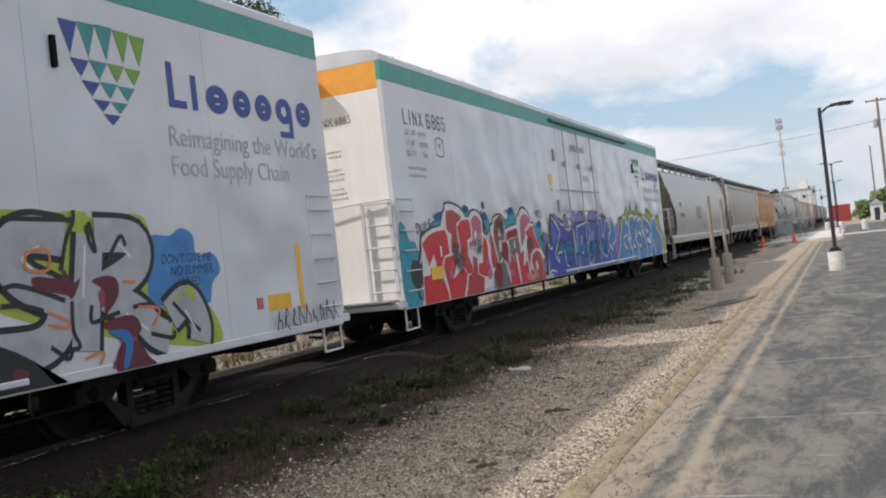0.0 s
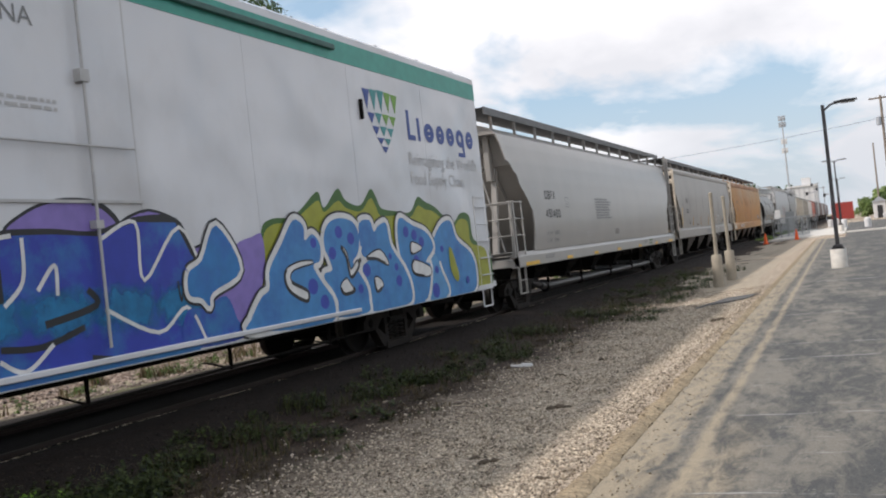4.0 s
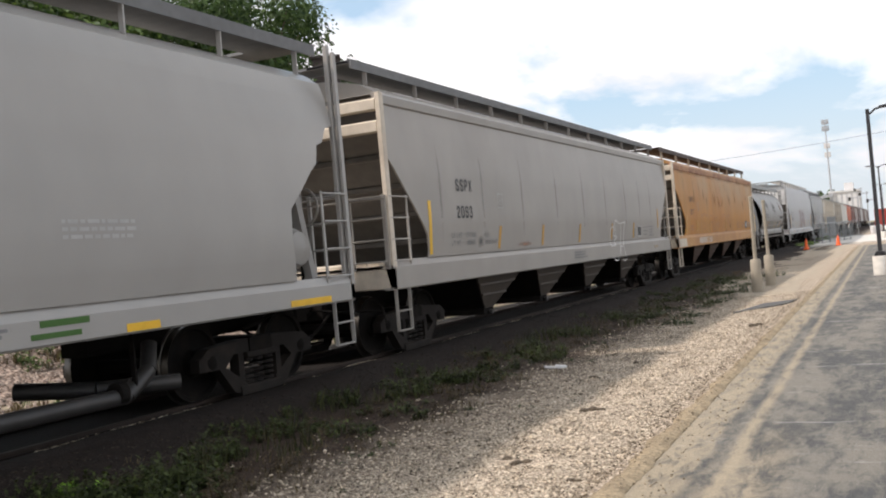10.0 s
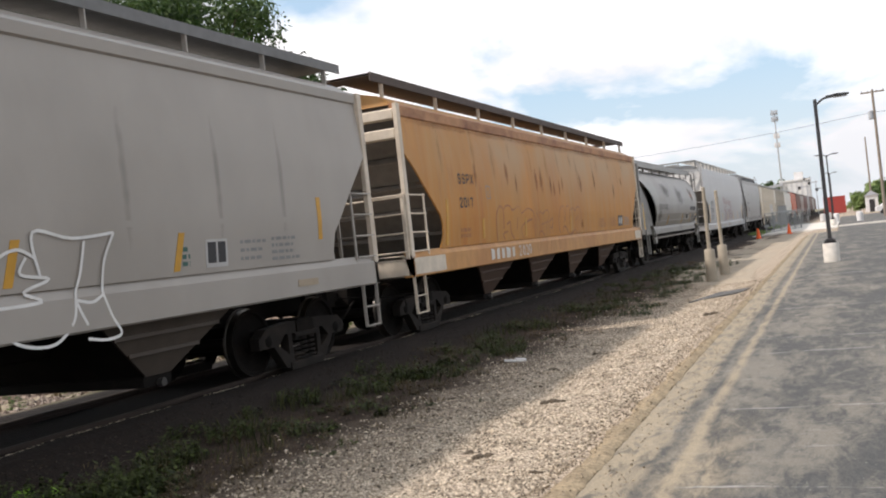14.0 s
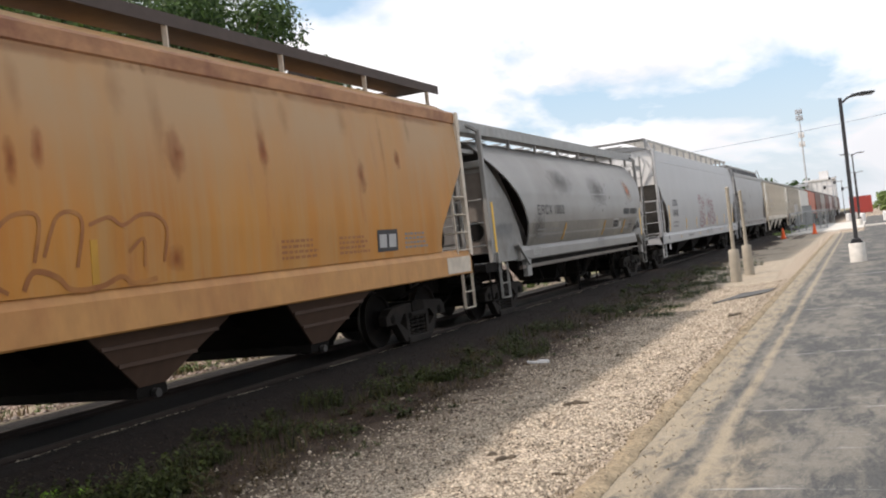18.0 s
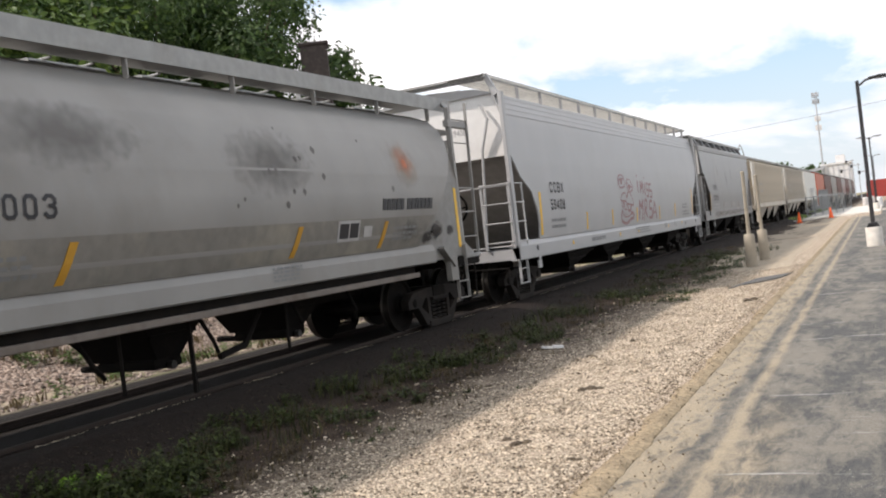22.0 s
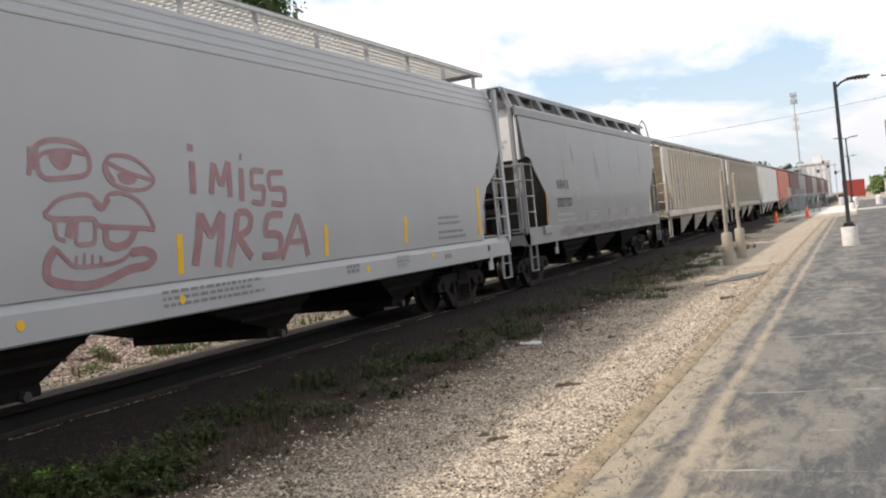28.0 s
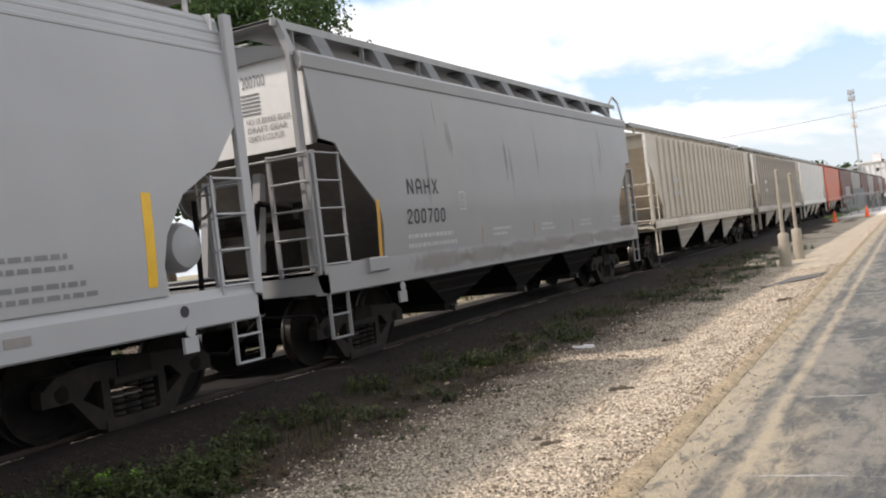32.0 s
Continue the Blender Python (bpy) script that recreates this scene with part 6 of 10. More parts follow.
word = [(7.99, 1.65), (8.28, 1.5), (8.35, 1.69), (8.49, 2.33), (8.72, 2.19), (9.09, 1.98), (9.18, 2.23), (9.55, 2.1), (9.61, 1.97), (9.95, 1.96), (10.27, 2.04), (10.66, 2.1), (11.68, 2.14), (11.91, 2.16), (12.37, 2.16), (12.91, 2.13), (13.46, 2.26), (14.08, 2.25), (14.28, 1.91), (14.5, 1.62), (14.13, 1.33), (14.49, 0.99), (14.65, 0.85), (7.99, 0.85)]
stroke(car2, word, 0.11, G["black"], xs2, 0.006, closed=True)
patch(car2, word, G["deep"], xs2, 0.008, smooth=False)
for k in range(7):
    y = 8.4 + 0.85 * k
    soft_patch(car2, y, y + 1.25, 1.2 - 0.02 * k, 1.85 - 0.03 * k, TEAL_MIST, xs2, 0.0088 + 0.0001 * k, name="graffiti")
stroke(car2, [(8.24, 1.66), (8.27, 2), (8.5, 2.35)], 0.13, G["black"], xs2, 0.0104)
stroke(car2, [(10.4, 1.5), (10.25, 1.91), (10.67, 2.15)], 0.1, G["black"], xs2, 0.0104)
stroke(car2, [(9.33, 1.58), (9.92, 1.57), (10.46, 1.61)], 0.05, G["black"], xs2, 0.0104)
stroke(car2, [(7.97, 1.65), (7.86, 1.26), (7.78, 0.86)], 0.1, G["black"], xs2, 0.0104)
stroke(car2, [(9.54, 1.16), (9.82, 1.1), (10.2, 1.2)], 0.07, G["black"], xs2, 0.0104)
stroke(car2, [(11.19, 1.08), (10.98, 0.86)], 0.09, G["black"], xs2, 0.0104)
stroke(car2, [(11.69, 1.19), (12.14, 1.16), (12.65, 1.28)], 0.06, G["black"], xs2, 0.0104)
stroke(car2, [(12.7, 0.96), (13.28, 0.86), (13.51, 0.86)], 0.1, G["black"], xs2, 0.0104)
stroke(car2, [(8.84, 1.44), (9, 1.66), (9.16, 1.61)], 0.14, G["black"], xs2, 0.0104)
stroke(car2, [(12.19, 1.35), (12.82, 1.47), (12.73, 1.63)], 0.07, G["black"], xs2, 0.0104)
stroke(car2, [(11.73, 1.87), (11.73, 1.58)], 0.08, G["black"], xs2, 0.0104)
stroke(car2, [(8.53, 2.31), (9.09, 1.96), (8.94, 1.74), (8.58, 1.38), (8.83, 1.18), (8.8, 1.39), (9.15, 1.42)], 0.042, G["white"], xs2, 0.0118)
stroke(car2, [(9.18, 2.23), (9.27, 2.12), (9.55, 2.1)], 0.042, G["white"], xs2, 0.0118)
stroke(car2, [(10.74, 2.03), (11.3, 2.09), (11.91, 2.16)], 0.042, G["white"], xs2, 0.0118)
stroke(car2, [(10.74, 2.03), (10.58, 1.49), (10.27, 1.33), (10.46, 1.57), (10.4, 1.97)], 0.042, G["white"], xs2, 0.0118)
stroke(car2, [(12.02, 2.14), (11.99, 1.76), (11.77, 1.55)], 0.042, G["white"], xs2, 0.0118)
stroke(car2, [(12.14, 1.66), (12.36, 1.88), (12.36, 1.6)], 0.042, G["white"], xs2, 0.0118)
stroke(car2, [(11.02, 1.49), (11.14, 1.79), (11.2, 1.36), (10.99, 1.33)], 0.042, G["white"], xs2, 0.0118)
stroke(car2, [(12.96, 2.1), (13.46, 2.26), (13.51, 1.66), (14.13, 2.2), (14.5, 1.59)], 0.042, G["white"], xs2, 0.0118)
stroke(car2, [(12.93, 1.42), (13.65, 1.11), (14.13, 1.33), (14.4, 0.94)], 0.042, G["white"], xs2, 0.0118)
stroke(car2, [(9.43, 1.47), (9.41, 1.13), (9.6, 1.03)], 0.042, G["white"], xs2, 0.0118)
stroke(car2, [(10.68, 1.26), (10.64, 0.88), (9.93, 0.88)], 0.042, G["white"], xs2, 0.0118)
stroke(car2, [(7.94, 0.9), (8.09, 1), (8.33, 1), (8.53, 0.93), (8.54, 0.88)], 0.042, G["white"], xs2, 0.0118)
stroke(car2, [(8.04, 1.65), (8.25, 1.52), (8.36, 1.57)], 0.042, G["white"], xs2, 0.0118)
stroke(car2, [(11.67, 1.09), (11.93, 0.97), (12.26, 1.17)], 0.042, G["white"], xs2, 0.0118)
stroke(car2, [(9.62, 2.02), (9.9, 1.96), (10.18, 2.01)], 0.042, G["white"], xs2, 0.0118)
patch(car2, [(15.12, 1.97), (15.46, 2.06), (15.66, 2.08), (15.68, 1.76), (15.5, 1.38), (14.99, 1.03), (14.7, 1.34), (15, 1.7)], G["purple"], xs2, 0.0095)
outlined(car2, [(14.21, 1.7), (14.45, 1.82), (14.77, 2.21), (15.15, 1.68), (14.59, 1.45), (14.51, 1.3), (14.39, 1.4), (14.18, 1.46)], "sea", xs2, 0.013, 0.12, 0.18)
patch(car2, [(14.07, 0.9), (14.12, 1.28), (14.45, 1.29), (14.83, 1.39), (15, 1.1), (15.11, 0.88)], G["deep"], xs2, 0.0125)
f = Form()
for k in range(5):
    y = 14.02 + 0.17 * k
    stroke(car2, [(y, 1.62 + 0.05 * k), (y + 0.03, 1.4 + 0.06 * k), (y + 0.1, 1.6 + 0.05 * k), (y + 0.14, 1.42 + 0.06 * k)], 0.025, G["black"], xs2, 0.0135, f=f)
part("graffiti", f, G["black"], car2)
# sky blue spotted word on an olive cloud
patch(car2, [(15.55, 1.31), (15.62, 1.84), (15.7, 2.18), (15.96, 2.28), (16.32, 2.29), (16.62, 2.39), (17, 2.61), (17.14, 2.62), (17.24, 2.42), (17.66, 2.7), (17.86, 2.53), (18.29, 2.46), (18.65, 2.71), (18.82, 2.59), (18.96, 2.42), (19.46, 2.37), (19.99, 2.36), (20.32, 2.61), (20.62, 2.53), (20.98, 2.45), (21.71, 2.16), (22.12, 2.33), (22.56, 2.28), (22.66, 1.83), (23.26, 1.75), (23.49, 1.48), (23.38, 0.81), (22.55, 0.79)], G["leaf"], xs2, 0.003)
patch(car2, [(15.59, 1.3), (15.66, 1.83), (15.73, 2.1), (15.98, 2.21), (16.31, 2.22), (16.67, 2.35), (17.01, 2.5), (17.13, 2.5), (17.23, 2.36), (17.63, 2.52), (17.85, 2.42), (18.28, 2.37), (18.62, 2.57), (18.77, 2.46), (18.91, 2.3), (19.45, 2.3), (19.97, 2.27), (20.29, 2.46), (20.58, 2.4), (20.96, 2.35), (21.67, 2.08), (22.07, 2.22), (22.45, 2.16), (22.52, 1.77), (23.13, 1.66), (23.3, 1.44), (23.27, 0.84), (22.56, 0.81)], G["green"], xs2, 0.0045)
outlined(car2, [(20.74, 1.85), (21.16, 2.14), (21.6, 2.18), (21.81, 1.85), (22.42, 1.57), (22.6, 1.25), (22.41, 0.86), (21.23, 0.82), (21.19, 1.04), (20.94, 1.43), (20.75, 1.67)], "blue", xs2, 0.015)
outlined(car2, [(20.49, 1.55), (20.78, 1.62), (20.99, 1.29), (21.21, 0.94), (20.81, 0.8), (20.39, 0.86)], "pool", xs2, 0.0166)
outlined(car2, [(19.38, 1.91), (19.51, 2.26), (19.95, 2.14), (20.5, 2), (20.72, 1.74), (20.37, 1.52), (20.54, 1.42), (20.29, 0.91), (19.68, 0.84), (19.68, 1.24), (19.47, 1.5)], "blue", xs2, 0.0182)
outlined(car2, [(18.15, 2.19), (18.49, 2.23), (18.59, 2.06), (18.77, 2.15), (19.03, 2.17), (19.12, 1.81), (19.5, 1.46), (19.69, 1.15), (19.62, 0.89), (18.96, 0.86), (18.29, 0.87), (18.24, 1.02), (18.16, 1.28), (18.12, 1.54), (18.37, 1.65), (18.17, 1.7), (18.12, 1.86)], "blue", xs2, 0.0198)
outlined(car2, [(17.12, 2.05), (17.29, 2.21), (17.6, 2.27), (17.96, 2.21), (18.11, 2.01), (18.03, 1.76), (17.85, 1.63), (17.99, 1.48), (18.2, 1.24), (18.22, 1.02), (18.14, 0.87), (17.27, 0.89), (17.32, 1.11), (17.05, 1.38), (17.03, 1.51), (17.24, 1.55), (17.18, 1.72), (17.1, 1.86)], "blue", xs2, 0.0214)
outlined(car2, [(15.2, 0.94), (15.24, 1.07), (15.49, 1.31), (15.68, 1.4), (15.74, 1.65), (16.04, 1.94), (16.37, 2.25), (16.61, 2.17), (16.61, 1.98), (16.81, 2.06), (16.98, 1.92), (16.94, 1.7), (16.76, 1.63), (16.94, 1.4), (17.21, 1.12), (17.1, 0.83), (16.37, 0.83)], "blue", xs2, 0.023)
for shape in ([(16.11, 1.62), (16.45, 1.7), (16.77, 1.68), (16.26, 1.61), (16.19, 1.46), (16.55, 1.31), (16.51, 1.18), (16.16, 1.32), (16.05, 1.48)], [(17.54, 1.86), (17.68, 1.77), (17.76, 1.52), (17.97, 1.64), (18, 1.55), (17.74, 1.42), (17.67, 1.7)], [(17.43, 1.3), (17.6, 1.4), (17.72, 1.3), (17.81, 1.22), (17.53, 1.19)], [(18.45, 1.34), (18.59, 1.35), (18.71, 1.24), (18.5, 1.15)]):
    stroke(car2, shape, 0.05, G["black"], xs2, 0.0278, closed=True)
    patch(car2, shape, G["white"], xs2, 0.0285)
for shape in ([(18.27, 1.67), (18.71, 1.77), (18.96, 1.54), (18.58, 1.64)], [(19.86, 1.85), (20.23, 1.75), (19.93, 1.68), (19.8, 1.69)], [(19.88, 1.55), (20.5, 1.4), (20.4, 1.27), (19.84, 1.35)]):
    stroke(car2, shape, 0.05, G["black"], xs2, 0.0278, closed=True)
    patch(car2, shape, G["white"], xs2, 0.0285)
patch(car2, [(21.37, 1.68), (21.5, 1.67), (21.72, 1.22), (21.6, 1.09), (21.38, 1.3)], G["green"], xs2, 0.0285)
for y, z, s in ((17.52, 2.07, 0.09), (17.85, 1.97, 0.09), (17.29, 1.78, 0.09), (16.82, 1.94, 0.07), (19.69, 2.03, 0.09), (19.99, 1.97, 0.09), (20.25, 1.85, 0.09), (16.96, 1.13, 0.1), (16.7, 1.36, 0.11), (18.24, 1.49, 0.1), (19.04, 1.66, 0.05), (19.22, 1.48, 0.06), (19.27, 1.26, 0.09), (20.76, 1.35, 0.07), (20.65, 1, 0.13), (22.11, 1.09, 0.07), (18, 1.23, 0.07), (19.98, 1.55, 0.09), (21.07, 1.7, 0.06)):
    patch(car2, [(y + 1.15 * s * math.cos(0.52 * k), z + s * math.sin(0.52 * k)) for k in range(12)], G["spot"], xs2, 0.0272, smooth=False)
# first car: silver letters, lime edge, sky blue cloud
patch(car1, [(17.62, 2.38), (18.31, 2.41), (18.79, 2.42), (18.9, 2.36), (19.62, 2.36), (19.66, 1.74), (20.19, 1.63), (20.63, 1.23), (20.57, 0.91), (18.94, 1.19), (17.53, 1.66)], G["lime"], xs1, 0.003)
patch(car1, [(19.57, 1.49), (19.62, 2), (19.7, 2.17), (19.98, 2.16), (20.17, 2.24), (20.37, 2.16), (20.4, 1.95), (20.69, 1.94), (20.8, 1.75), (20.63, 1.6), (20.53, 1.38), (20.19, 1.59), (19.81, 1.43)], G["blue"], xs1, 0.0045)
SILVER = ([(18.51, 2.16), (18.08, 2.21), (17.83, 2.04), (17.99, 1.8), (18.37, 1.59), (18.35, 1.36), (18.11, 1.2), (17.6, 1.2)], [(18.83, 2.19), (18.72, 1.63), (18.63, 1.1)], [(18.89, 2.19), (19.43, 2.14), (19.42, 1.87), (18.96, 1.66)], [(18.95, 1.61), (19.37, 1.39), (19.6, 1.18), (19.81, 1.08)], [(19.85, 1.31), (20.16, 1.45), (20.33, 1.18), (20.3, 0.98)],
          [(17.4, 2.2), (16.6, 2.15), (16.4, 1.7), (17.1, 1.5), (17.2, 1.15), (16.3, 1.1)], [(15.9, 2.2), (15.2, 2.1), (15.1, 1.1), (15.9, 1.1)], [(15.2, 1.65), (15.8, 1.65)])
for i, pts in enumerate(SILVER):
    stroke(car1, pts, 0.46, G["black"], xs1, 0.008 + 0.0002 * i)
for i, pts in enumerate(SILVER):
    stroke(car1, pts, 0.34, G["grey"], xs1, 0.0125 + 0.0002 * i)
for pts in ([(18.2, 2.1), (18.0, 2.0), (18.1, 1.9)], [(18.75, 2.1), (18.66, 1.6)], [(19.2, 2.1), (19.35, 1.95)], [(20.1, 1.35), (20.25, 1.1)], [(19.2, 1.4), (19.5, 1.2)]):
    stroke(car1, pts, 0.025, G["white"], xs1, 0.0165)
patch(car1, [(18.13, 1.8), (18.43, 1.77), (18.52, 1.63), (18.16, 1.72)], G["pink"], xs1, 0.0165)
patch(car1, [(19, 1.29), (19.3, 1.27), (19.29, 1.07), (19.14, 0.92), (18.94, 0.89), (19.1, 1.1)], G["pink"], xs1, 0.0165)
patch(car1, [(18.86, 1.63), (19.04, 1.73), (19.12, 1.66), (18.91, 1.49)], G["pink"], xs1, 0.0165)
stroke(car1, [(18.04, 2.05), (18.28, 2.07), (18.28, 1.89), (18.04, 1.9), (18.04, 2.05)], 0.03, G["flame"], xs1, 0.0175)
stroke(car1, [(18.23, 1.5), (18.45, 1.4), (18.42, 1.34), (18.21, 1.39)], 0.03, G["flame"], xs1, 0.0175)
stroke(car1, [(19.38, 1.45), (19.69, 1.4), (19.56, 1.23)], 0.03, G["flame"], xs1, 0.0175)
stroke(car1, [(18.61, 1.03), (18.85, 1.06), (18.79, 0.95)], 0.03, G["flame"], xs1, 0.0175)
stroke(car1, [(19.19, 1.72), (19.38, 1.7)], 0.03, G["flame"], xs1, 0.0175)
patch(car1, [(18.95, 1.24), (19.17, 1.24), (19.26, 1.11), (19.16, 0.88), (19.09, 0.89), (19.15, 1.11)], G["sea"], xs1, 0.0175)
patch(car1, [(18.1, 1.83), (18.41, 1.8), (18.46, 1.88), (18.55, 1.75), (18.65, 1.78), (18.53, 1.6), (18.45, 1.65), (18.13, 1.71)], G["maroon"], xs1, 0.0168)
patch(car1, [(18.88, 1.33), (19.07, 1.37), (19.3, 1.37), (19.4, 1.24), (19.27, 1.15), (18.96, 1.26)], G["maroon"], xs1, 0.0168)
patch(car1, [(18.99, 0.86), (19.1, 1.11), (19.33, 1.1), (19.47, 0.93), (19.56, 0.84), (19.21, 0.81)], G["maroon"], xs1, 0.0168)
patch(car1, [(18.79, 1.75), (19, 1.79), (19.13, 1.73), (19.11, 1.57), (18.92, 1.42), (18.94, 1.64)], G["maroon"], xs1, 0.0168)
stroke(car1, [(18.43, 1.87), (18.52, 2.14), (18.63, 2.32), (18.65, 2.43)], 0.045, G["black"], xs1, 0.0158)
stroke(car1, [(18.83, 2.32), (18.88, 2.03), (18.81, 2.13), (18.8, 2.29)], 0.045, G["black"], xs1, 0.0158)
stroke(car1, [(18.76, 1.52), (18.74, 1.36), (18.94, 1.39), (19.12, 1.42)], 0.045, G["black"], xs1, 0.0158)
stroke(car1, [(18.52, 1.58), (18.5, 1.31), (18.56, 1.15), (18.4, 1.14)], 0.045, G["black"], xs1, 0.0158)
stroke(car1, [(19.02, 1.93), (19.23, 2.17), (19.29, 2.07)], 0.045, G["black"], xs1, 0.0158)
stroke(car1, [(19.53, 1.16), (19.85, 1.08), (19.89, 1.15)], 0.045, G["black"], xs1, 0.0158)
stroke(car1, [(19.91, 1.45), (20.1, 1.27), (20.32, 1.1)], 0.045, G["black"], xs1, 0.0158)
stroke(car1, [(17.75, 1.74), (17.89, 1.77), (18.13, 1.71), (18.44, 1.59)], 0.045, G["black"], xs1, 0.0158)
stroke(car1, [(17.73, 1.6), (17.94, 1.59), (18.18, 1.52)], 0.045, G["black"], xs1, 0.0158)
stroke(car1, [(18.22, 1.19), (18.41, 1.06), (18.46, 1.13)], 0.045, G["black"], xs1, 0.0158)
stroke(car1, [(17.83, 2.36), (18.18, 2.35), (18.63, 2.34)], 0.045, G["black"], xs1, 0.0158)
stroke(car1, [(19.31, 1.45), (19.51, 1.46), (19.74, 1.37), (19.85, 1.24)], 0.045, G["black"], xs1, 0.0158)
patch(car1, [(19.83, 1.42), (20.24, 1.6), (20.26, 1.4), (20.14, 1.52)], G["lime"], xs1, 0.0168)
plate(car1, 21.45, 21.58, 1.22, 1.36, xs1, G["rose"], "placard", label="small dull red placard")
patch(car1, [(17.22, 1.56), (17.5, 1.37), (17.69, 1.26), (17.83, 1.2), (18.0, 1.1), (18.15, 0.98), (18.24, 0.83), (18.36, 0.85), (18.38, 0.85), (16.6, 0.85)], G["black"], xs1, 0.0172, smooth=False)
patch(car1, [(17.78, 1.04), (17.87, 1.05), (17.95, 1.0), (17.89, 0.93), (17.79, 0.96)], G["maroon"], xs1, 0.0178)
for txt, y, z, w in (("DON'T GIVE ME", 19.8, 1.86, 0.85), ("NO SUMMER", 19.93, 1.73, 0.72), ("WEED", 20.05, 1.6, 0.35)):
    lettering(car1, txt, y, z, 0.1, G["black"], xs1, name="graffiti", shear=0.2, width=w)
# end of the second car
end2 = lambda z: 0.003
lettering(car2, "LINX 6865", 0.3, 3.97, 0.13, M["letter"], end2, 0.8, face="end")
rr = random.Random(44)
for z in (3.52, 3.44, 3.22, 3.14, 3.06, 2.9, 2.82, 2.74):
    w = rr.uniform(0.22, 0.42)
    for k in range(int(w / 0.06)):
        part("small_print", Form().box(0.62 - w / 2 + 0.06 * k, 0.62 - w / 2 + 0.06 * k + rr.uniform(0.025, 0.05), -0.003, 0.0, z, z + 0.028), M["pale"], car2)
plate(car1, 21.7, 22.2, 1.18, 1.38, xs1, M["yellow"], "placard")
plate(car1, 22.42, 22.52, 1.14, 2.0, xs1, M["yellow"], "reflector")
f = Form()
rr = random.Random(9)
for k in range(9):
    a = 21.75 + 0.17 * k
    h = rr.uniform(0.18, 0.3)
    pts = [(a + rr.uniform(0, 0.05), 0.92 + rr.uniform(0, 0.05)), (a + rr.uniform(0.0, 0.1), 0.92 + h), (a + rr.uniform(0.06, 0.16), 0.92 + h * rr.uniform(0.4, 0.9)), (a + rr.uniform(0.02, 0.14), 0.92 + h * 0.4), (a + rr.uniform(0.1, 0.18), 0.9 + rr.uniform(0, 0.06))]
    stroke(car1, pts, 0.022, G["black"], xs1, 0.05 + 0.0004 * k, f=f)
part("graffiti", f, G["black"], car1)

# --- covered hoppers ---
ACF = dict(prof=[(1.6, 1.56), (2.2, 1.60), (3.0, 1.60), (3.6, 1.56), (4.12, 1.5)], roof=[(1.5, 4.12), (1.2, 4.3), (0.7, 4.42), (0.0, 4.46)],
           arch=[(1.6, 1.25), (1.75, 1.28), (2.0, 1.22), (2.4, 0.85), (3.14, 0.12), (4.12, 0.1)],
           slope=[(1.3, 2.9), (3.4, 0.75), (3.75, 0.35), (4.14, 0.3)], sill=(1.18, 1.62), bays=4)


def stencil_box(car, y, z, w, h, xs, mat):
    f = Form()
    for a, b, c, d in ((y, y + w, z, z + 0.02), (y, y + w, z + h - 0.02, z + h), (y, y + 0.02, z, z + h), (y + w - 0.02, y + w, z, z + h), (y + w * 0.35, y + w * 0.65, z + h * 0.25, z + h * 0.3), (y + w * 0.35, y + w * 0.4, z + h * 0.25, z + h * 0.55), (y + w * 0.35, y + w * 0.65, z + h * 0.5, z + h * 0.55)):
        f.add([(xs(c) + 0.005, a, c), (xs(c) + 0.005, b, c), (xs(d) + 0.005, b, d), (xs(d) + 0.005, a, d)], [(0, 1, 2, 3)])
    part("stencil_box", f, mat, car)


def slots(car, xs, ys, z, mat=None):
    """Jacking slots and pull eyes in the sill."""
    for y in ys:
        part("tow_eye", Form().disc((xs + 0.006, y, z), 0, 0.07, 0.012, 12).box(xs - 0.03, xs + 0.003, y - 0.1, y + 0.1, z - 0.22, z - 0.06), mat or M["dark"], car)


def brake_gear(car, length, x, mat):
    """Hand brake wheel, reservoir and pipes on the far end platform."""
    part("air_reservoir", Form().lathe((0.72, length - 0.8, 1.88), 0, [(-0.75, 0.05), (-0.7, 0.21), (-0.6, 0.27), (0.5, 0.27), (0.6, 0.22), (0.66, 0.05)], 18), mat, car, smooth=True)
    part("brake_wheel", Form().disc((0.95, length - 0.15, 2.45), 1, 0.28, 0.03, 20, 0.25).bar((0.7, length - 0.15, 2.45), (1.2, length - 0.15, 2.45), 0.03, 0.02).bar((0.95, length - 0.15, 2.2), (0.95, length - 0.15, 2.7), 0.02, 0.03), M["shade"], car)
    part("brake_chain_pipe", Form().pipe([(0.95, length - 0.2, 2.4), (0.95, length - 0.25, 1.2), (0.6, length - 1.2, 0.9)], 0.03, 6), M["dark"], car)
    part("valve", Form().box(-0.3, 0.1, length - 0.9, length - 0.6, 1.35, 1.75, 0.04), M["dark"], car)


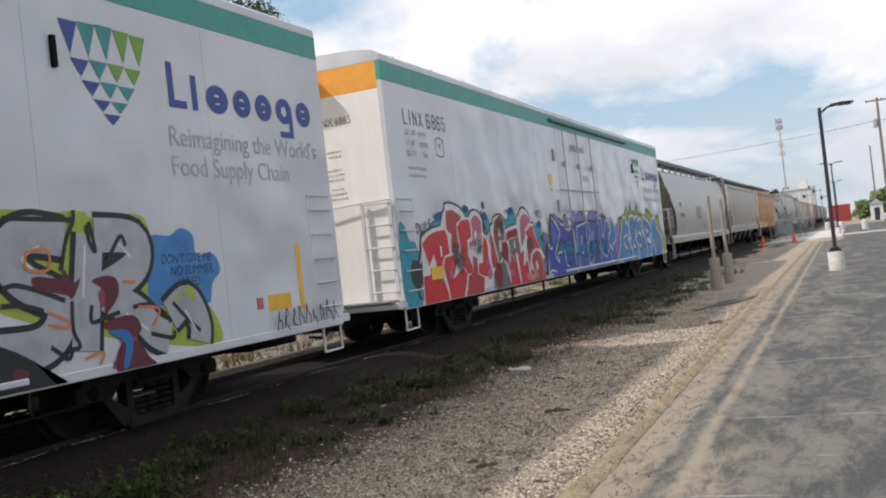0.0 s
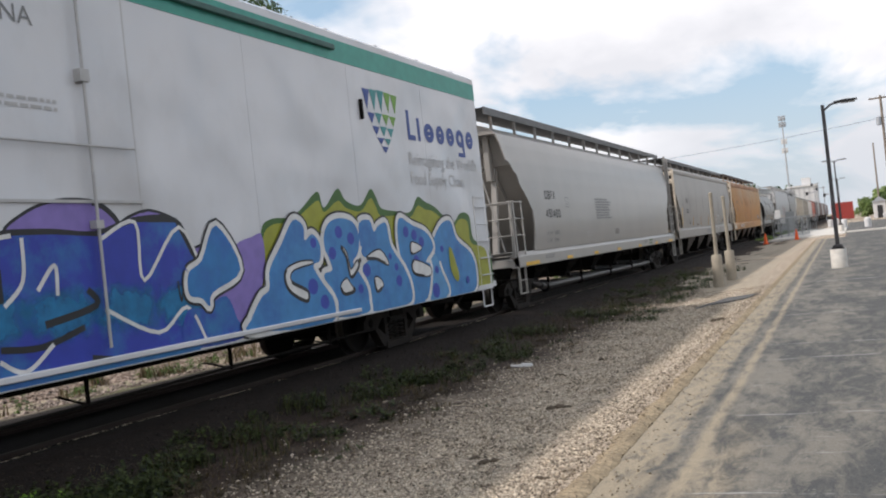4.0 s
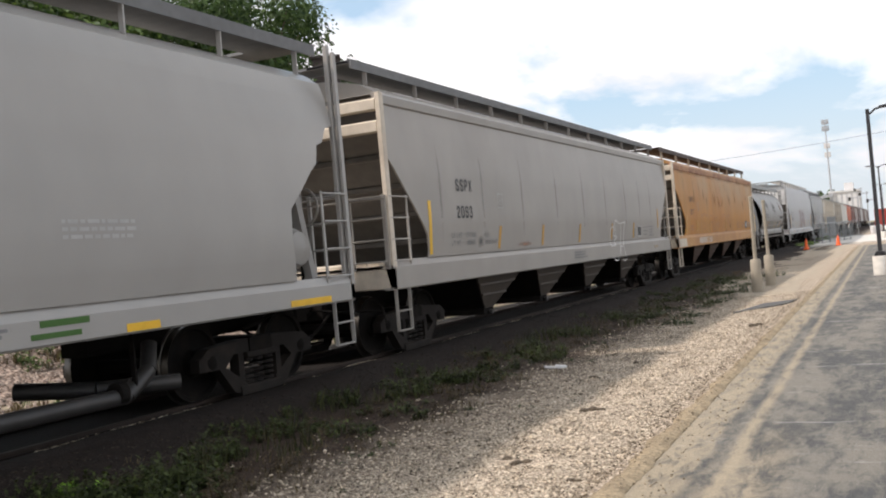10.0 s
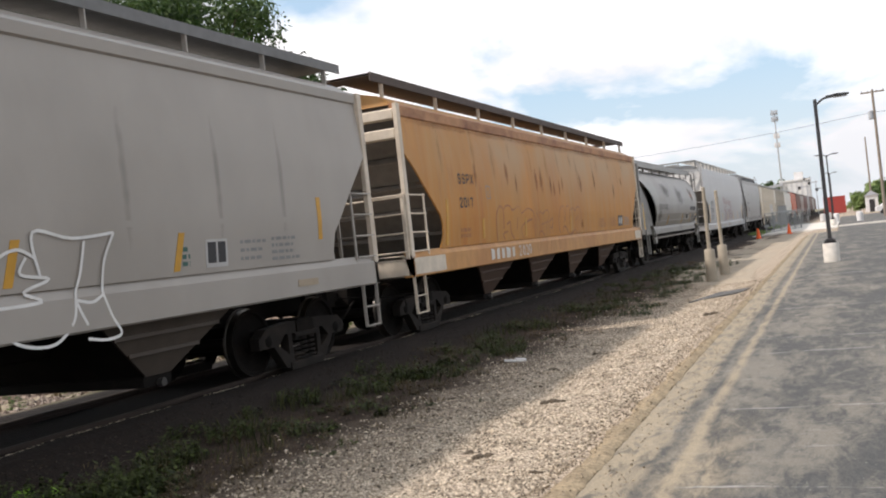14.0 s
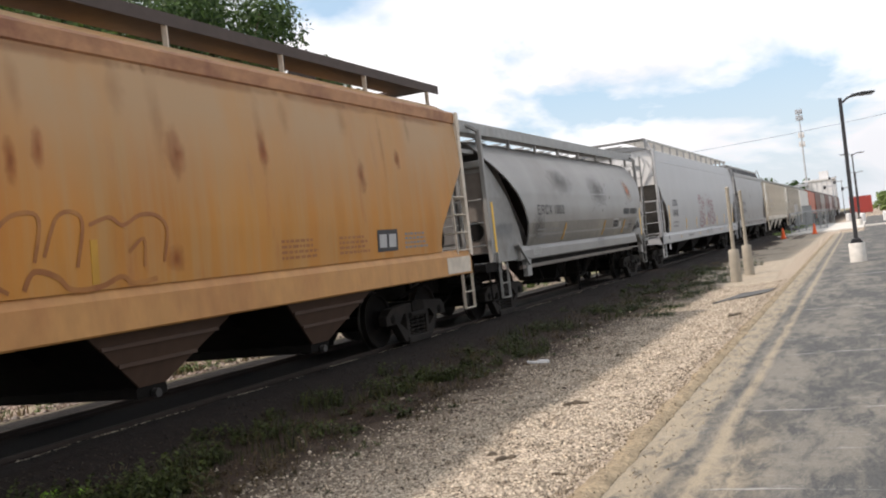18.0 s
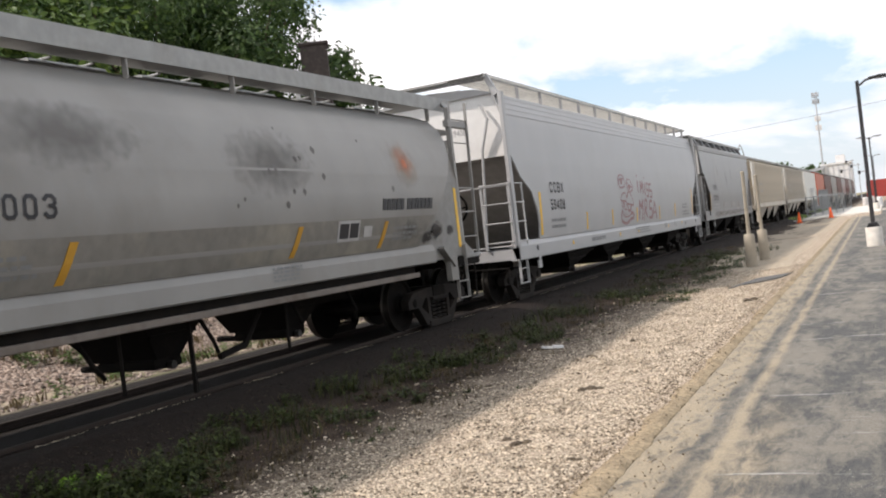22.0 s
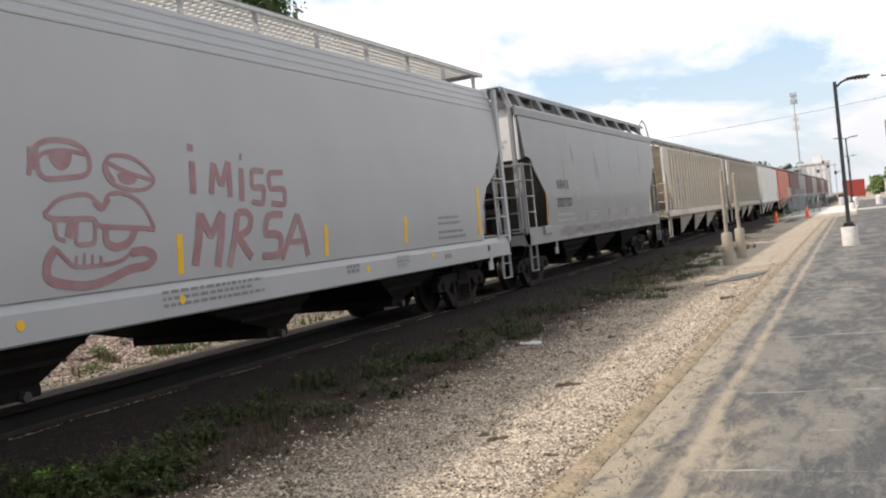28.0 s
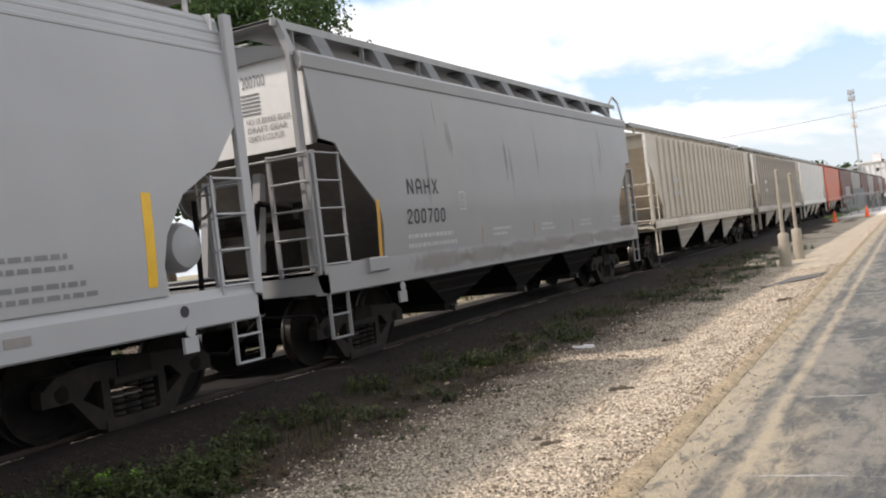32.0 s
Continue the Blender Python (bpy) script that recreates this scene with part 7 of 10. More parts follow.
# third car
car3, xs3 = hopper_car("covered_hopper", "light grey smooth-sided covered hopper car with black number", 49.2, 19.5, M["grey3"], M["grey3"], dict(
    ACF, prof=[(1.45, 1.58), (1.75, 1.615), (2.1, 1.63), (2.6, 1.625), (3.1, 1.59), (3.5, 1.53), (3.85, 1.45), (4.1, 1.36)], roof=[(1.36, 4.1), (1.2, 4.22), (1.0, 4.32), (0.6, 4.42), (0, 4.46)],
    arch=[(1.45, 1.3), (2.0, 1.38), (2.35, 1.36), (2.85, 0.82), (2.95, 0.68), (3.2, 0.6), (3.25, 0.45), (3.45, 0.3), (3.5, 0.12), (4.1, 0.08)],
    slope=[(1.2, 2.9), (3.3, 0.7), (3.42, 0.55), (4.12, 0.4)], sill=(1.13, 1.47), walk=(0.42, 1.2, 4.66, 0.13), walk_mat=M["board"], post=False, bays=4, tips=(4.3, 7.3, 10.25, 13.25), tip_half=0.72, bay_x=0.85, no_beam=True, bay_bottom=0.62, bay_mat=M["dark"], end_braces=(-0.5, 1.05), brace_top=3.4, walk_posts=13, far_post=4.5))
lettering(car3, "CBFX", 2.36, 2.65, 0.21, M["black"], xs3, width=0.85, bold=0.022)
lettering(car3, "451460", 2.3, 2.2, 0.21, M["black"], xs3, width=1.18, bold=0.022)
stencil_box(car3, 4.04, 2.46, 0.3, 0.26, xs3, M["letter"])
for txt, fig, z in (("LD LMT", "220000", 1.8), ("LT WT", "63800", 1.62)):
    block_text(car3, txt, 2.25, z, 0.085, M["letter"], xs3, 0.46 if "D" in txt else 0.4, 0.17, name="small_print")
    block_text(car3, fig, 2.86, z, 0.085, M["letter"], xs3, 0.42 if len(fig) > 5 else 0.36, 0.17, name="small_print")
marks(car3, 7.05, 2.68, 1.95, 8, xs3, M["letter"], h=0.045, gap=0.077, seed=14)
marks(car3, 5.9, 1.76, 0.95, 2, xs3, M["pale"], h=0.04, gap=0.08, seed=19)
plate(car3, 9.26, 9.72, 1.66, 1.83, xs3, M["shade"], "plate")
marks(car3, 14.6, 2.2, 0.9, 3, xs3, M["pale"], seed=15)
sx3 = lambda z: 1.6
for a, b in ((0.55, 1.5), (3.8, 4.3), (6.5, 6.95), (9.3, 9.75), (12.4, 12.85), (15.3, 15.75), (18.0, 18.9)):
    plate(car3, a, b, 1.155, 1.235, lambda z: 1.601, M["yellow"], "reflector", n=1)
plate(car3, 14.2, 14.75, 1.2, 1.25, lambda z: 1.601, G["leaf"], "mark", n=1)
plate(car3, 14.3, 14.85, 1.3, 1.36, lambda z: 1.601, G["leaf"], "mark", n=1)
marks(car3, 2.0, 1.3, 0.9, 2, lambda z: 1.6, M["letter"], h=0.03, gap=0.05, seed=16)
marks(car3, 13.3, 1.3, 0.8, 2, lambda z: 1.6, M["letter"], h=0.03, gap=0.05, seed=17)
pipe3 = part("discharge_pipe", Form().rod((1.22, 2.9, 0.56), (1.22, 15.6, 0.5), 0.085, 14).pipe([(1.22, 2.9, 0.56), (1.2, 2.6, 0.6), (0.9, 2.4, 0.75)], 0.085, 14).pipe([(1.22, 15.6, 0.5), (1.15, 16.0, 0.7), (1.0, 16.2, 0.95)], 0.085, 14), M["pipe"], car3, "long dark steel unloading pipe", smooth=True)
for y in (2.9, 6.0, 9.4, 12.4, 15.5):
    part("pipe_clamp", Form().lathe((1.22, y, 0.54), 1, [(-0.06, 0.09), (-0.05, 0.115), (0.05, 0.115), (0.06, 0.09)], 14), M["dark"], pipe3)
    part("hanger", Form().bar((1.25, y + 0.2, 1.15), (1.25, y + 0.2, 0.5), 0.06, 0.02), M["dark"], car3)
for k in range(4):
    y = 4.4 + 3.6 * k
    part("outlet_pipe", Form().pipe([(0.1, y, 0.62), (0.7, y + 0.5, 0.55), (1.2, y + 1.2, 0.52)], 0.09, 10), M["pipe"], car3, smooth=True)
lettering(car3, "CBFX", 0.62, 3.86, 0.15, M["letter"], lambda z: 0.42, 0.8, face="end", lift=0.03)
lettering(car3, "451460", 0.52, 3.62, 0.15, M["letter"], lambda z: 0.47, 0.75, face="end", lift=0.03)
for a in (-0.25, 0.95):
    part("end_rib", Form().box(a, a + 0.14, 0.3, 0.5, 3.1, 4.1, 0.02), M["grey3"], car3)
for a in (-0.7, 0.1, 0.9):
    part("slope_rib", Form().bar((a, 2.1, 1.9), (a, 0.62, 3.36), 0.28, 0.14), M["grey3"], car3)
brake_gear(car3, 19.5, 1.5, M["grey3"])
for x in (-1.5, 1.5):
    part("end_post", Form().box(x - 0.035, x + 0.035, 19.41, 19.49, 1.4, 4.6, 0.012), M["grey3"], car3)
part("chain_tube", Form().rod((0.75, 0.3, 3.7), (1.3, 0.1, 1.5), 0.02, 6), M["grey3"], car3)

# fourth car
car4, xs4 = hopper_car("covered_hopper", "weathered grey covered hopper car with dusty cream end", 69.85, 18.8, M["grey4"], M["grey4"], dict(
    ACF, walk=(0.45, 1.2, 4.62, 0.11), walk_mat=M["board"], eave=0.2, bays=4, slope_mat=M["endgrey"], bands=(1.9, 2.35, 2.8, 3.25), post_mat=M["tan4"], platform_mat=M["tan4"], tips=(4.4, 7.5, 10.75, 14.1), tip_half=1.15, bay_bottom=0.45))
for z in (3.62, 3.95):
    part("end_beam", Form().box(-1.5, 1.5, 0.02, 0.16, z - 0.09, z + 0.09, 0.02), M["tan4"], car4)
part("end_box", Form().box(0.2, 0.95, 0.05, 0.5, 1.3, 1.62, 0.03).box(1.1, 1.35, 0.05, 0.35, 1.25, 1.62, 0.02), M["tan4"], car4)
lettering(car4, "SSPX", 2.39, 2.7, 0.21, M["black"], xs4, width=0.66, bold=0.022)
lettering(car4, "2093", 2.36, 2.24, 0.21, M["black"], xs4, width=0.64, bold=0.022)
stencil_box(car4, 4.2, 2.42, 0.26, 0.28, xs4, M["pale"])
soft_weld = soft_stain("weld_grime", (0.29, 0.275, 0.255), 0.25)
for txt, y, z, w in (("217500", 2.7, 1.91, 0.4), ("68500", 2.73, 1.78, 0.34), ("LD", 3.54, 1.89, 0.15), ("LD LMT", 2.1, 1.91, 0.42), ("LT WT", 2.1, 1.78, 0.36)):
    block_text(car4, txt, y, z, 0.085, M["letter"], xs4, w, 0.17, name="small_print")
lettering(car4, "NEW 01-99", 3.52, 1.77, 0.085, M["letter"], xs4, width=0.55, name="small_print")
for y in (1.78, 3.52, 5.5, 7.6, 9.55, 11.45, 13.4, 14.95, 16.3):
    soft_patch(car4, y - 0.07, y + 0.07, 1.75, 3.6, soft_weld, xs4, name="weld_mark")
soft_patch(car4, 3.15, 3.5, 1.68, 1.95, soft_stain("smudge", (0.2, 0.19, 0.18), 0.6), xs4, name="smudge")
soft_patch(car4, 5.0, 6.1, 1.66, 1.78, soft_stain("faint_red_spray", (0.45, 0.24, 0.16), 0.6), xs4, name="paint_stain")
strips(car4, xs4, [(1.28, 1.66)], 0.86, 0.1)
for y in (4.12, 6.5, 9.06, 11.8, 14.05):
    plate(car4, y, y + 0.1, 1.67, 2.09, xs4, M["dullyellow"], "reflector", lean=0.26)
plate(car4, 17.12, 17.22, 1.92, 2.5, xs4, M["dullyellow"], "reflector")
marks(car4, 8.6, 1.42, 1.0, 3, lambda z: 1.585, M["letter"], h=0.035, gap=0.06, seed=25)
plate(car4, 14.62, 15.02, 1.68, 2.0, xs4, M["pale"], "plate", label="small data plate in white and black")
plate(car4, 14.65, 14.8, 1.73, 1.97, lambda z: xs4(z) + 0.004, M["black"], "plate")
plate(car4, 14.84, 14.98, 1.73, 1.97, lambda z: xs4(z) + 0.004, M["black"], "plate")
marks(car4, 14.2, 1.88, 0.14, 3, xs4, M["trackgreen"], h=0.05, gap=0.08, seed=61)
marks(car4, 15.28, 1.93, 0.55, 3, xs4, M["letter"], h=0.04, gap=0.1, seed=62)
marks(car4, 15.95, 1.95, 0.65, 4, xs4, M["letter"], h=0.04, gap=0.085, seed=63)
plate(car4, 16.48, 16.98, 1.31, 1.4, lambda z: 1.584, M["fadedamber"], "reflector")
f = Form()
for k, pts in enumerate(([(12.15, 1.92), (11.95, 2.0), (11.72, 1.9), (11.66, 1.6), (11.75, 1.3), (11.95, 1.15), (12.3, 1.12), (12.55, 1.3), (12.6, 1.52)], [(12.05, 1.93), (11.98, 1.78), (12.3, 1.72), (12.0, 1.62), (12.2, 1.52), (11.72, 1.5)],
                         [(12.2, 1.75), (12.14, 2.15), (12.6, 2.08), (13.15, 2.12)], [(13.15, 2.12), (13.0, 1.85), (12.95, 1.55)], [(12.75, 2.05), (12.68, 1.75), (12.6, 1.52), (12.72, 1.25)], [(12.95, 1.55), (13.05, 1.3), (13.15, 1.12), (12.95, 1.08), (12.7, 1.12)], [(12.6, 1.5), (12.8, 1.46), (12.95, 1.52)])):
    stroke(car4, pts, 0.03, G["white"], xs4, 0.02 + 0.0004 * k, f=f)
part("graffiti", f, G["white"], car4)

# fifth car
car5, xs5 = hopper_car("covered_hopper", "rust-streaked orange covered hopper car", 89.9, 19.25, M["ochre"], M["ochrelight"], dict(
    ACF, arch=[(1.62, 1.3), (1.74, 1.42), (1.87, 1.48), (2.06, 1.46), (2.23, 1.36), (2.42, 1.15), (2.64, 0.9), (3.15, 0.32), (3.3, 0.12), (4.12, 0.1)], arch_far=ACF["arch"], ladder_y=0.76, walk=(0.45, 1.2, 4.66, 0.12), eave=0.24, eave_mat=M["rusteave"], bays=4, slope_mat=M["endgrey"], bands=(1.9, 2.35, 2.8, 3.25), post_mat=M["tan4"], platform_mat=M["tan4"], tips=(4.5, 7.8, 11.15, 14.5), tip_half=1.2, bay_bottom=0.44, bay_mat=M["bayrust"], platform_in=M["tan4"], bracket_mat=M["tan4"], rail_mat=M["tan4"], walk_mat=M["boarddark"], walk_posts=9))
for z in (3.62, 3.95):
    part("end_beam", Form().box(-1.5, 1.5, 0.02, 0.16, z - 0.09, z + 0.09, 0.02), M["tan4"], car5)
lettering(car5, "SSPX", 2.36, 2.8, 0.2, M["black"], xs5, width=0.8, bold=0.022)
lettering(car5, "2017", 2.34, 2.34, 0.2, M["black"], xs5, width=0.7, bold=0.022)
plate(car5, 1.56, 1.68, 1.66, 2.5, xs5, M["dullyellow"], "reflector", lean=0.14)
stencil_box(car5, 3.82, 2.52, 0.25, 0.27, xs5, M["letter"])
plate(car5, 3.48, 3.6, 1.72, 2.12, xs5, M["dullyellow"], "reflector")
rr = random.Random(8)
# a name in white spray as plain bars, and a year
for y, w in ((3.78, 0.22), (4.1, 0.2), (4.41, 0.2), (4.7, 0.28), (5.08, 0.2)):
    patch(car5, [(y, 1.27 + rr.uniform(-0.01, 0.02)), (y + 0.03, 1.5 + rr.uniform(-0.03, 0)), (y + w, 1.49 + rr.uniform(-0.03, 0)), (y + w - 0.02, 1.26 + rr.uniform(0, 0.02))], G["haze"], lambda z: 1.586, 0.006, smooth=False)
for ch, y in (("2", 5.54), ("0", 5.79), ("2", 6.04), ("0", 6.27)):
    lettering(car5, ch, y, 1.265, 0.23, G["haze"], lambda z: 1.588, name="graffiti", width=0.18, tilt=rr.uniform(-6, 6), offset=0.006)
# brown bubble outlines, and thin drips over the sill
LOOPS = ([(4.32, 1.64), (4.29, 2.1), (4.43, 2.31), (4.61, 2.36), (4.75, 2.27), (4.74, 1.88)], [(5.01, 1.82), (4.7, 1.78), (4.79, 1.65)], [(4.75, 2.27), (4.94, 2.37), (5.19, 2.37), (5.37, 2.28), (5.8, 2.36), (5.97, 2.2)],
         [(4.94, 1.97), (5.16, 2.02), (5.19, 1.81), (5.4, 1.64)], [(5.7, 2.12), (5.6, 1.84)], [(5.97, 2.2), (6.46, 2.31), (6.85, 2.21), (6.95, 1.92), (6.91, 1.65)], [(6.74, 2.06), (6.33, 2.01), (5.92, 1.87), (6.03, 1.65)])
LOOPS_FAR = ([(7.1, 2.21), (7.24, 2.06), (7.32, 1.85), (7.23, 1.65)], [(7.3, 2.19), (7.41, 2.23), (7.58, 2.18), (7.79, 2.25), (8.0, 2.25), (8.1, 2.15), (8.02, 2.04), (7.86, 1.98)], [(7.43, 1.92), (7.84, 1.97), (8.05, 1.97), (8.37, 2.06), (8.38, 1.93), (8.26, 1.82), (8.05, 1.91)],
             [(7.24, 1.72), (7.43, 1.77), (7.65, 1.65)], [(7.86, 1.98), (7.77, 1.65)], [(8.08, 1.84), (8.1, 1.65)])
LOOPS_END = ([(9.11, 1.67), (8.96, 1.78), (8.94, 2.02), (9.07, 2.26), (9.29, 2.36), (9.48, 2.3), (9.4, 1.92)], [(9.51, 1.96), (9.66, 2.29), (9.84, 2.37), (9.98, 2.27), (9.89, 1.85)], [(9.27, 1.68), (9.39, 1.84), (9.64, 1.78), (9.81, 1.65), (10.16, 1.65), (10.44, 1.73), (10.61, 1.65), (10.94, 1.68)],
             [(10.06, 2.24), (10.33, 2.31), (10.5, 2.23), (10.75, 2.33), (10.99, 2.32), (11.13, 2.18), (11.06, 1.84)], [(10.56, 1.96), (10.78, 2.09), (10.77, 1.81)])
for k, pts in enumerate(LOOPS + LOOPS_FAR + LOOPS_END):
    stroke(car5, pts, 0.04 if k % 3 else 0.052, G["brown"], xs5, 0.003 + 0.0002 * k)
for k, pts in enumerate(([(7.72, 1.55), (7.69, 1.29)], [(8.1, 1.52), (7.99, 1.27)], [(8.79, 1.55), (8.81, 1.27)], [(7.24, 1.55), (7.12, 1.28)])):
    stroke(car5, pts, 0.045, G["brown"], lambda z: 1.586, 0.003 + 0.0002 * k)
for y in (6.2, 10.06):
    plate(car5, y, y + 0.09, 1.68, 2.1, xs5, M["dullyellow"], "reflector")
marks(car5, 2.3, 1.88, 0.62, 2, xs5, G["brown"], h=0.07, gap=0.11, seed=41)
plate(car5, 0.1, 1.42, 1.22, 1.5, lambda z: 1.581, M["tan4"], "paint_patch", n=1, label="cream painted patch on the sill")
plate(car5, 18.1, 19.1, 1.22, 1.5, lambda z: 1.581, M["tan4"], "paint_patch", n=1, label="cream painted patch on the sill")
rust = spray("rust_streak", (0.30, 0.115, 0.035), (0.42, 0.2, 0.06), 0.45)
streak5 = soft_stain("thin_rust_streak", (0.36, 0.12, 0.03), 0.16)
blotch5 = soft_stain("rust_blotch", (0.32, 0.07, 0.018), 0.5, 0.5)
eave5 = soft_stain("rust_under_eave", (0.28, 0.08, 0.025), 0.3, 0.6)
for k in range(14):
    a, h = 1.9 + 1.18 * k + rr.uniform(-0.4, 0.4), rr.uniform(0.5, 1.5)
    soft_patch(car5, a, a + rr.uniform(0.12, 0.4), 3.9 - h, 3.92, streak5, xs5, 0.004, name="rust_streak")
# a row of rust blotches at two thirds of the height
for y, z, w, h in ((5.23, 3.1, 0.3, 0.6), (5.8, 2.86, 0.22, 0.6), (7.32, 3.0, 0.26, 0.75), (7.72, 3.0, 0.34, 0.8), (8.49, 2.88, 0.24, 0.65), (8.75, 2.8, 0.2, 0.5), (9.25, 2.82, 0.18, 0.5), (9.56, 2.95, 0.2, 0.5), (11.4, 3.0, 0.36, 0.7), (13.0, 3.12, 0.24, 0.6), (15.4, 2.84, 0.3, 0.6), (16.6, 3.15, 0.26, 0.4), (3.3, 3.0, 0.24, 0.6), (11.25, 1.86, 0.36, 0.35)):
    soft_patch(car5, y - w / 2, y + w / 2, z - h / 2, z + h / 2, blotch5, xs5, 0.006, name="rust_blotch")
for k in range(7):
    a = 0.5 + 2.62 * k
    soft_patch(car5, a - 0.5, a + 3.0, 3.78, 3.97, eave5, xs5, 0.008 + 0.0004 * (k % 2), name="rust_blotch")
plate(car5, 15.7, 16.35, 1.72, 2.05, xs5, M["black"], "plate", label="small black data plate")
plate(car5, 15.76, 15.98, 1.78, 1.98, lambda z: xs5(z) + 0.004, M["pale"], "plate")
plate(car5, 16.06, 16.29, 1.78, 1.98, lambda z: xs5(z) + 0.004, M["pale"], "plate")
for a in (13.2, 14.6, 16.6):
    marks(car5, a, 1.95, 0.9, 4, xs5, M["letter"] if a > 16 else rust, h=0.035, gap=0.07, seed=int(a * 3))

brake_gear(car5, 19.25, 1.5, M["dark"])
# added dark panel and box that fill the view behind the far ladders
part("end_bulkhead", Form().box(-1.3, 0.75, 17.95, 18.05, 1.45, 2.75, 0.02).box(-0.9, 0.2, 18.05, 18.5, 1.5, 2.3, 0.04), M["endgrey"], car5, "dark panel added behind the far end ladders")

M["grime6"] = material("brown_grimy_grey_paint", (0.16, 0.135, 0.115), 0.6, stain=(0.07, 0.045, 0.03), amount=0.45, stain_scale=1.6, bump=0.06)
M["grey6end"] = material("weathered_grey_end_paint", (0.235, 0.228, 0.215), 0.55, stain=(0.12, 0.095, 0.075), amount=0.4, stain_scale=1.3, bump=0.05)
# sixth car
car6, xs6 = hopper_car("covered_hopper", "old grey short covered hopper car with round side", 110.75, 13.35, M["grey6"], M["grey6"], dict(
    ACF, prof=[(1.55, 1.43), (1.75, 1.52), (2.05, 1.6), (2.35, 1.62), (2.7, 1.59), (3.0, 1.5), (3.3, 1.36), (3.55, 1.2), (3.75, 1.0)], roof=[(1.0, 3.75), (0.7, 3.87), (0, 3.97)],
    arch=[(1.55, 1.85), (2.0, 1.7), (2.5, 1.35), (2.9, 0.95), (3.2, 0.55), (3.45, 0.18), (3.75, 0.1)], arch_far=[(1.55, 1.85), (1.8, 1.7), (2.16, 1.26), (2.6, 0.84), (3.1, 0.38), (3.45, 0.15), (3.75, 0.1)], slope=[(1.3, 2.4), (3.3, 0.7), (3.6, 0.2), (3.75, 0.2)], slope_mat=M["endgrey"], sill=(1.25, 1.55), sill_x=1.46,
    walk=(0.3, 1.15, 4.12, 0.2), walk_in=-0.55, bays=2, bay_mat=M["dark"], tips=((6.6, 0.75, 0.6), (9.2, 0.6, 0.8)), bay_x=0.8, no_beam=True, gear_len=13.85, truck=1.12, bay_bottom=0.5, post=False, sill_inset=1.3, ladders=False, walk_posts=8))
for end in (0, 1):
    ye, d = (0.0, 1) if end == 0 else (13.35, -1)
    f = Form()
    rings = ((1.28, 1.38, 1.85), (2.0, 1.38, 1.55), (2.6, 1.38, 1.08), (3.0, 1.32, 0.7), (3.32, 1.26, 0.36))
    for z, x, deep in rings:
        f.v += [(-x, ye, z), (x, ye, z), (x, ye + d * deep, z), (-x, ye + d * deep, z)]
    for i in range(len(rings) - 1):
        f.f += [(4 * i + j, 4 * i + (j + 1) % 4, 4 * i + 4 + (j + 1) % 4, 4 * i + 4 + j) for j in range(4)]
    f.f += [(0, 1, 2, 3), tuple(4 * len(rings) - 4 + j for j in range(4))]
    part("end_box", f, M["grey6end"], car6)
    # no hole is cut: a black disc stands for the shade inside
    for x in (-1.02, 1.02):
        part("opening", Form().disc((x, ye - d * 0.03, 1.95), 1, 0.2, 0.012, 20), M["dark"], car6, "black disc for the shade inside a round end hole")
    # dished end sheet between the posts, and the tall corner posts
    part("end_recess", Form().box(-0.55, 0.55, *sorted((ye - d * 0.02, ye + d * 0.02)), 1.75, 3.12, 0.01), M["endgrey"], car6, "dark dished end sheet")
    for x in (-0.98, 0.98):
        part("end_recess", Form().box(x - 0.3, x + 0.3, *sorted((ye - d * 0.02, ye + d * 0.02)), 1.5, 3.12, 0.01), M["grime6"], car6, "brown-stained end panel")
    for x in (-1.34, -0.62, 0.62, 1.34):
        part("corner_post", Form().box(x - 0.045, x + 0.045, *sorted((ye - d * 0.09, ye)), 1.3, 3.95 if abs(x) > 1 else 3.6, 0.01), M["grey6"], car6)
    for sg in (-1, 1):
        part("roof_brace", Form().bar((sg * 1.34, ye - d * 0.05, 3.93), (sg * 1.12, ye - d * 0.3, 4.1), 0.07, 0.05), M["grey6"], car6)
    part("end_header", Form().box(-1.3, 1.3, *sorted((ye - d * 0.1, ye + d * 0.1)), 3.22, 3.36, 0.02).box(-1.1, 1.1, *sorted((ye - d * 0.55, ye + d * 0.2)), 3.52, 3.6, 0.02), M["grey6"], car6)
    if end == 0:
        for x in (0.35, 0.95):
            part("end_post", Form().box(x - 0.03, x + 0.03, -0.5, -0.45, 1.25, 4.1 if x > 0.5 else 3.95), M["grey6"], car6)
        lad = part("end_ladder", Form().rod((0.35, -0.5, 1.3), (1.4, -0.5, 1.3), 0.016, 6), M["grey6"], car6)
        for z in (1.65, 2.1, 2.55):
            part("rung", Form().rod((0.35, -0.5, z), (1.4, -0.45, z), 0.014, 6), M["grey6"], lad)
    else:
        # corner ladder that stands clear of the end, and the hand brake beside it
        lad = part("end_ladder", Form().bar((1.38, 13.98, 1.22), (1.38, 14.12, 4.08), 0.05, 0.03), M["grey6"], car6)
        for z in (1.62, 2.07, 2.5, 3.32, 3.74):
            part("rung", Form().rod((1.36, 13.4, z), (1.38, 13.99 + 0.05 * (z - 1.2), z), 0.015, 6), M["grey6"], lad)
        part("roof_beam", Form().box(1.28, 1.38, 13.3, 14.12, 3.6, 3.72, 0.01), M["grey6"], car6)
        wheel = Form().disc((1.0, 13.95, 2.15), 1, 0.29, 0.035, 24, 0.25)
        for k in range(5):
            q = 2 * math.pi * k / 5
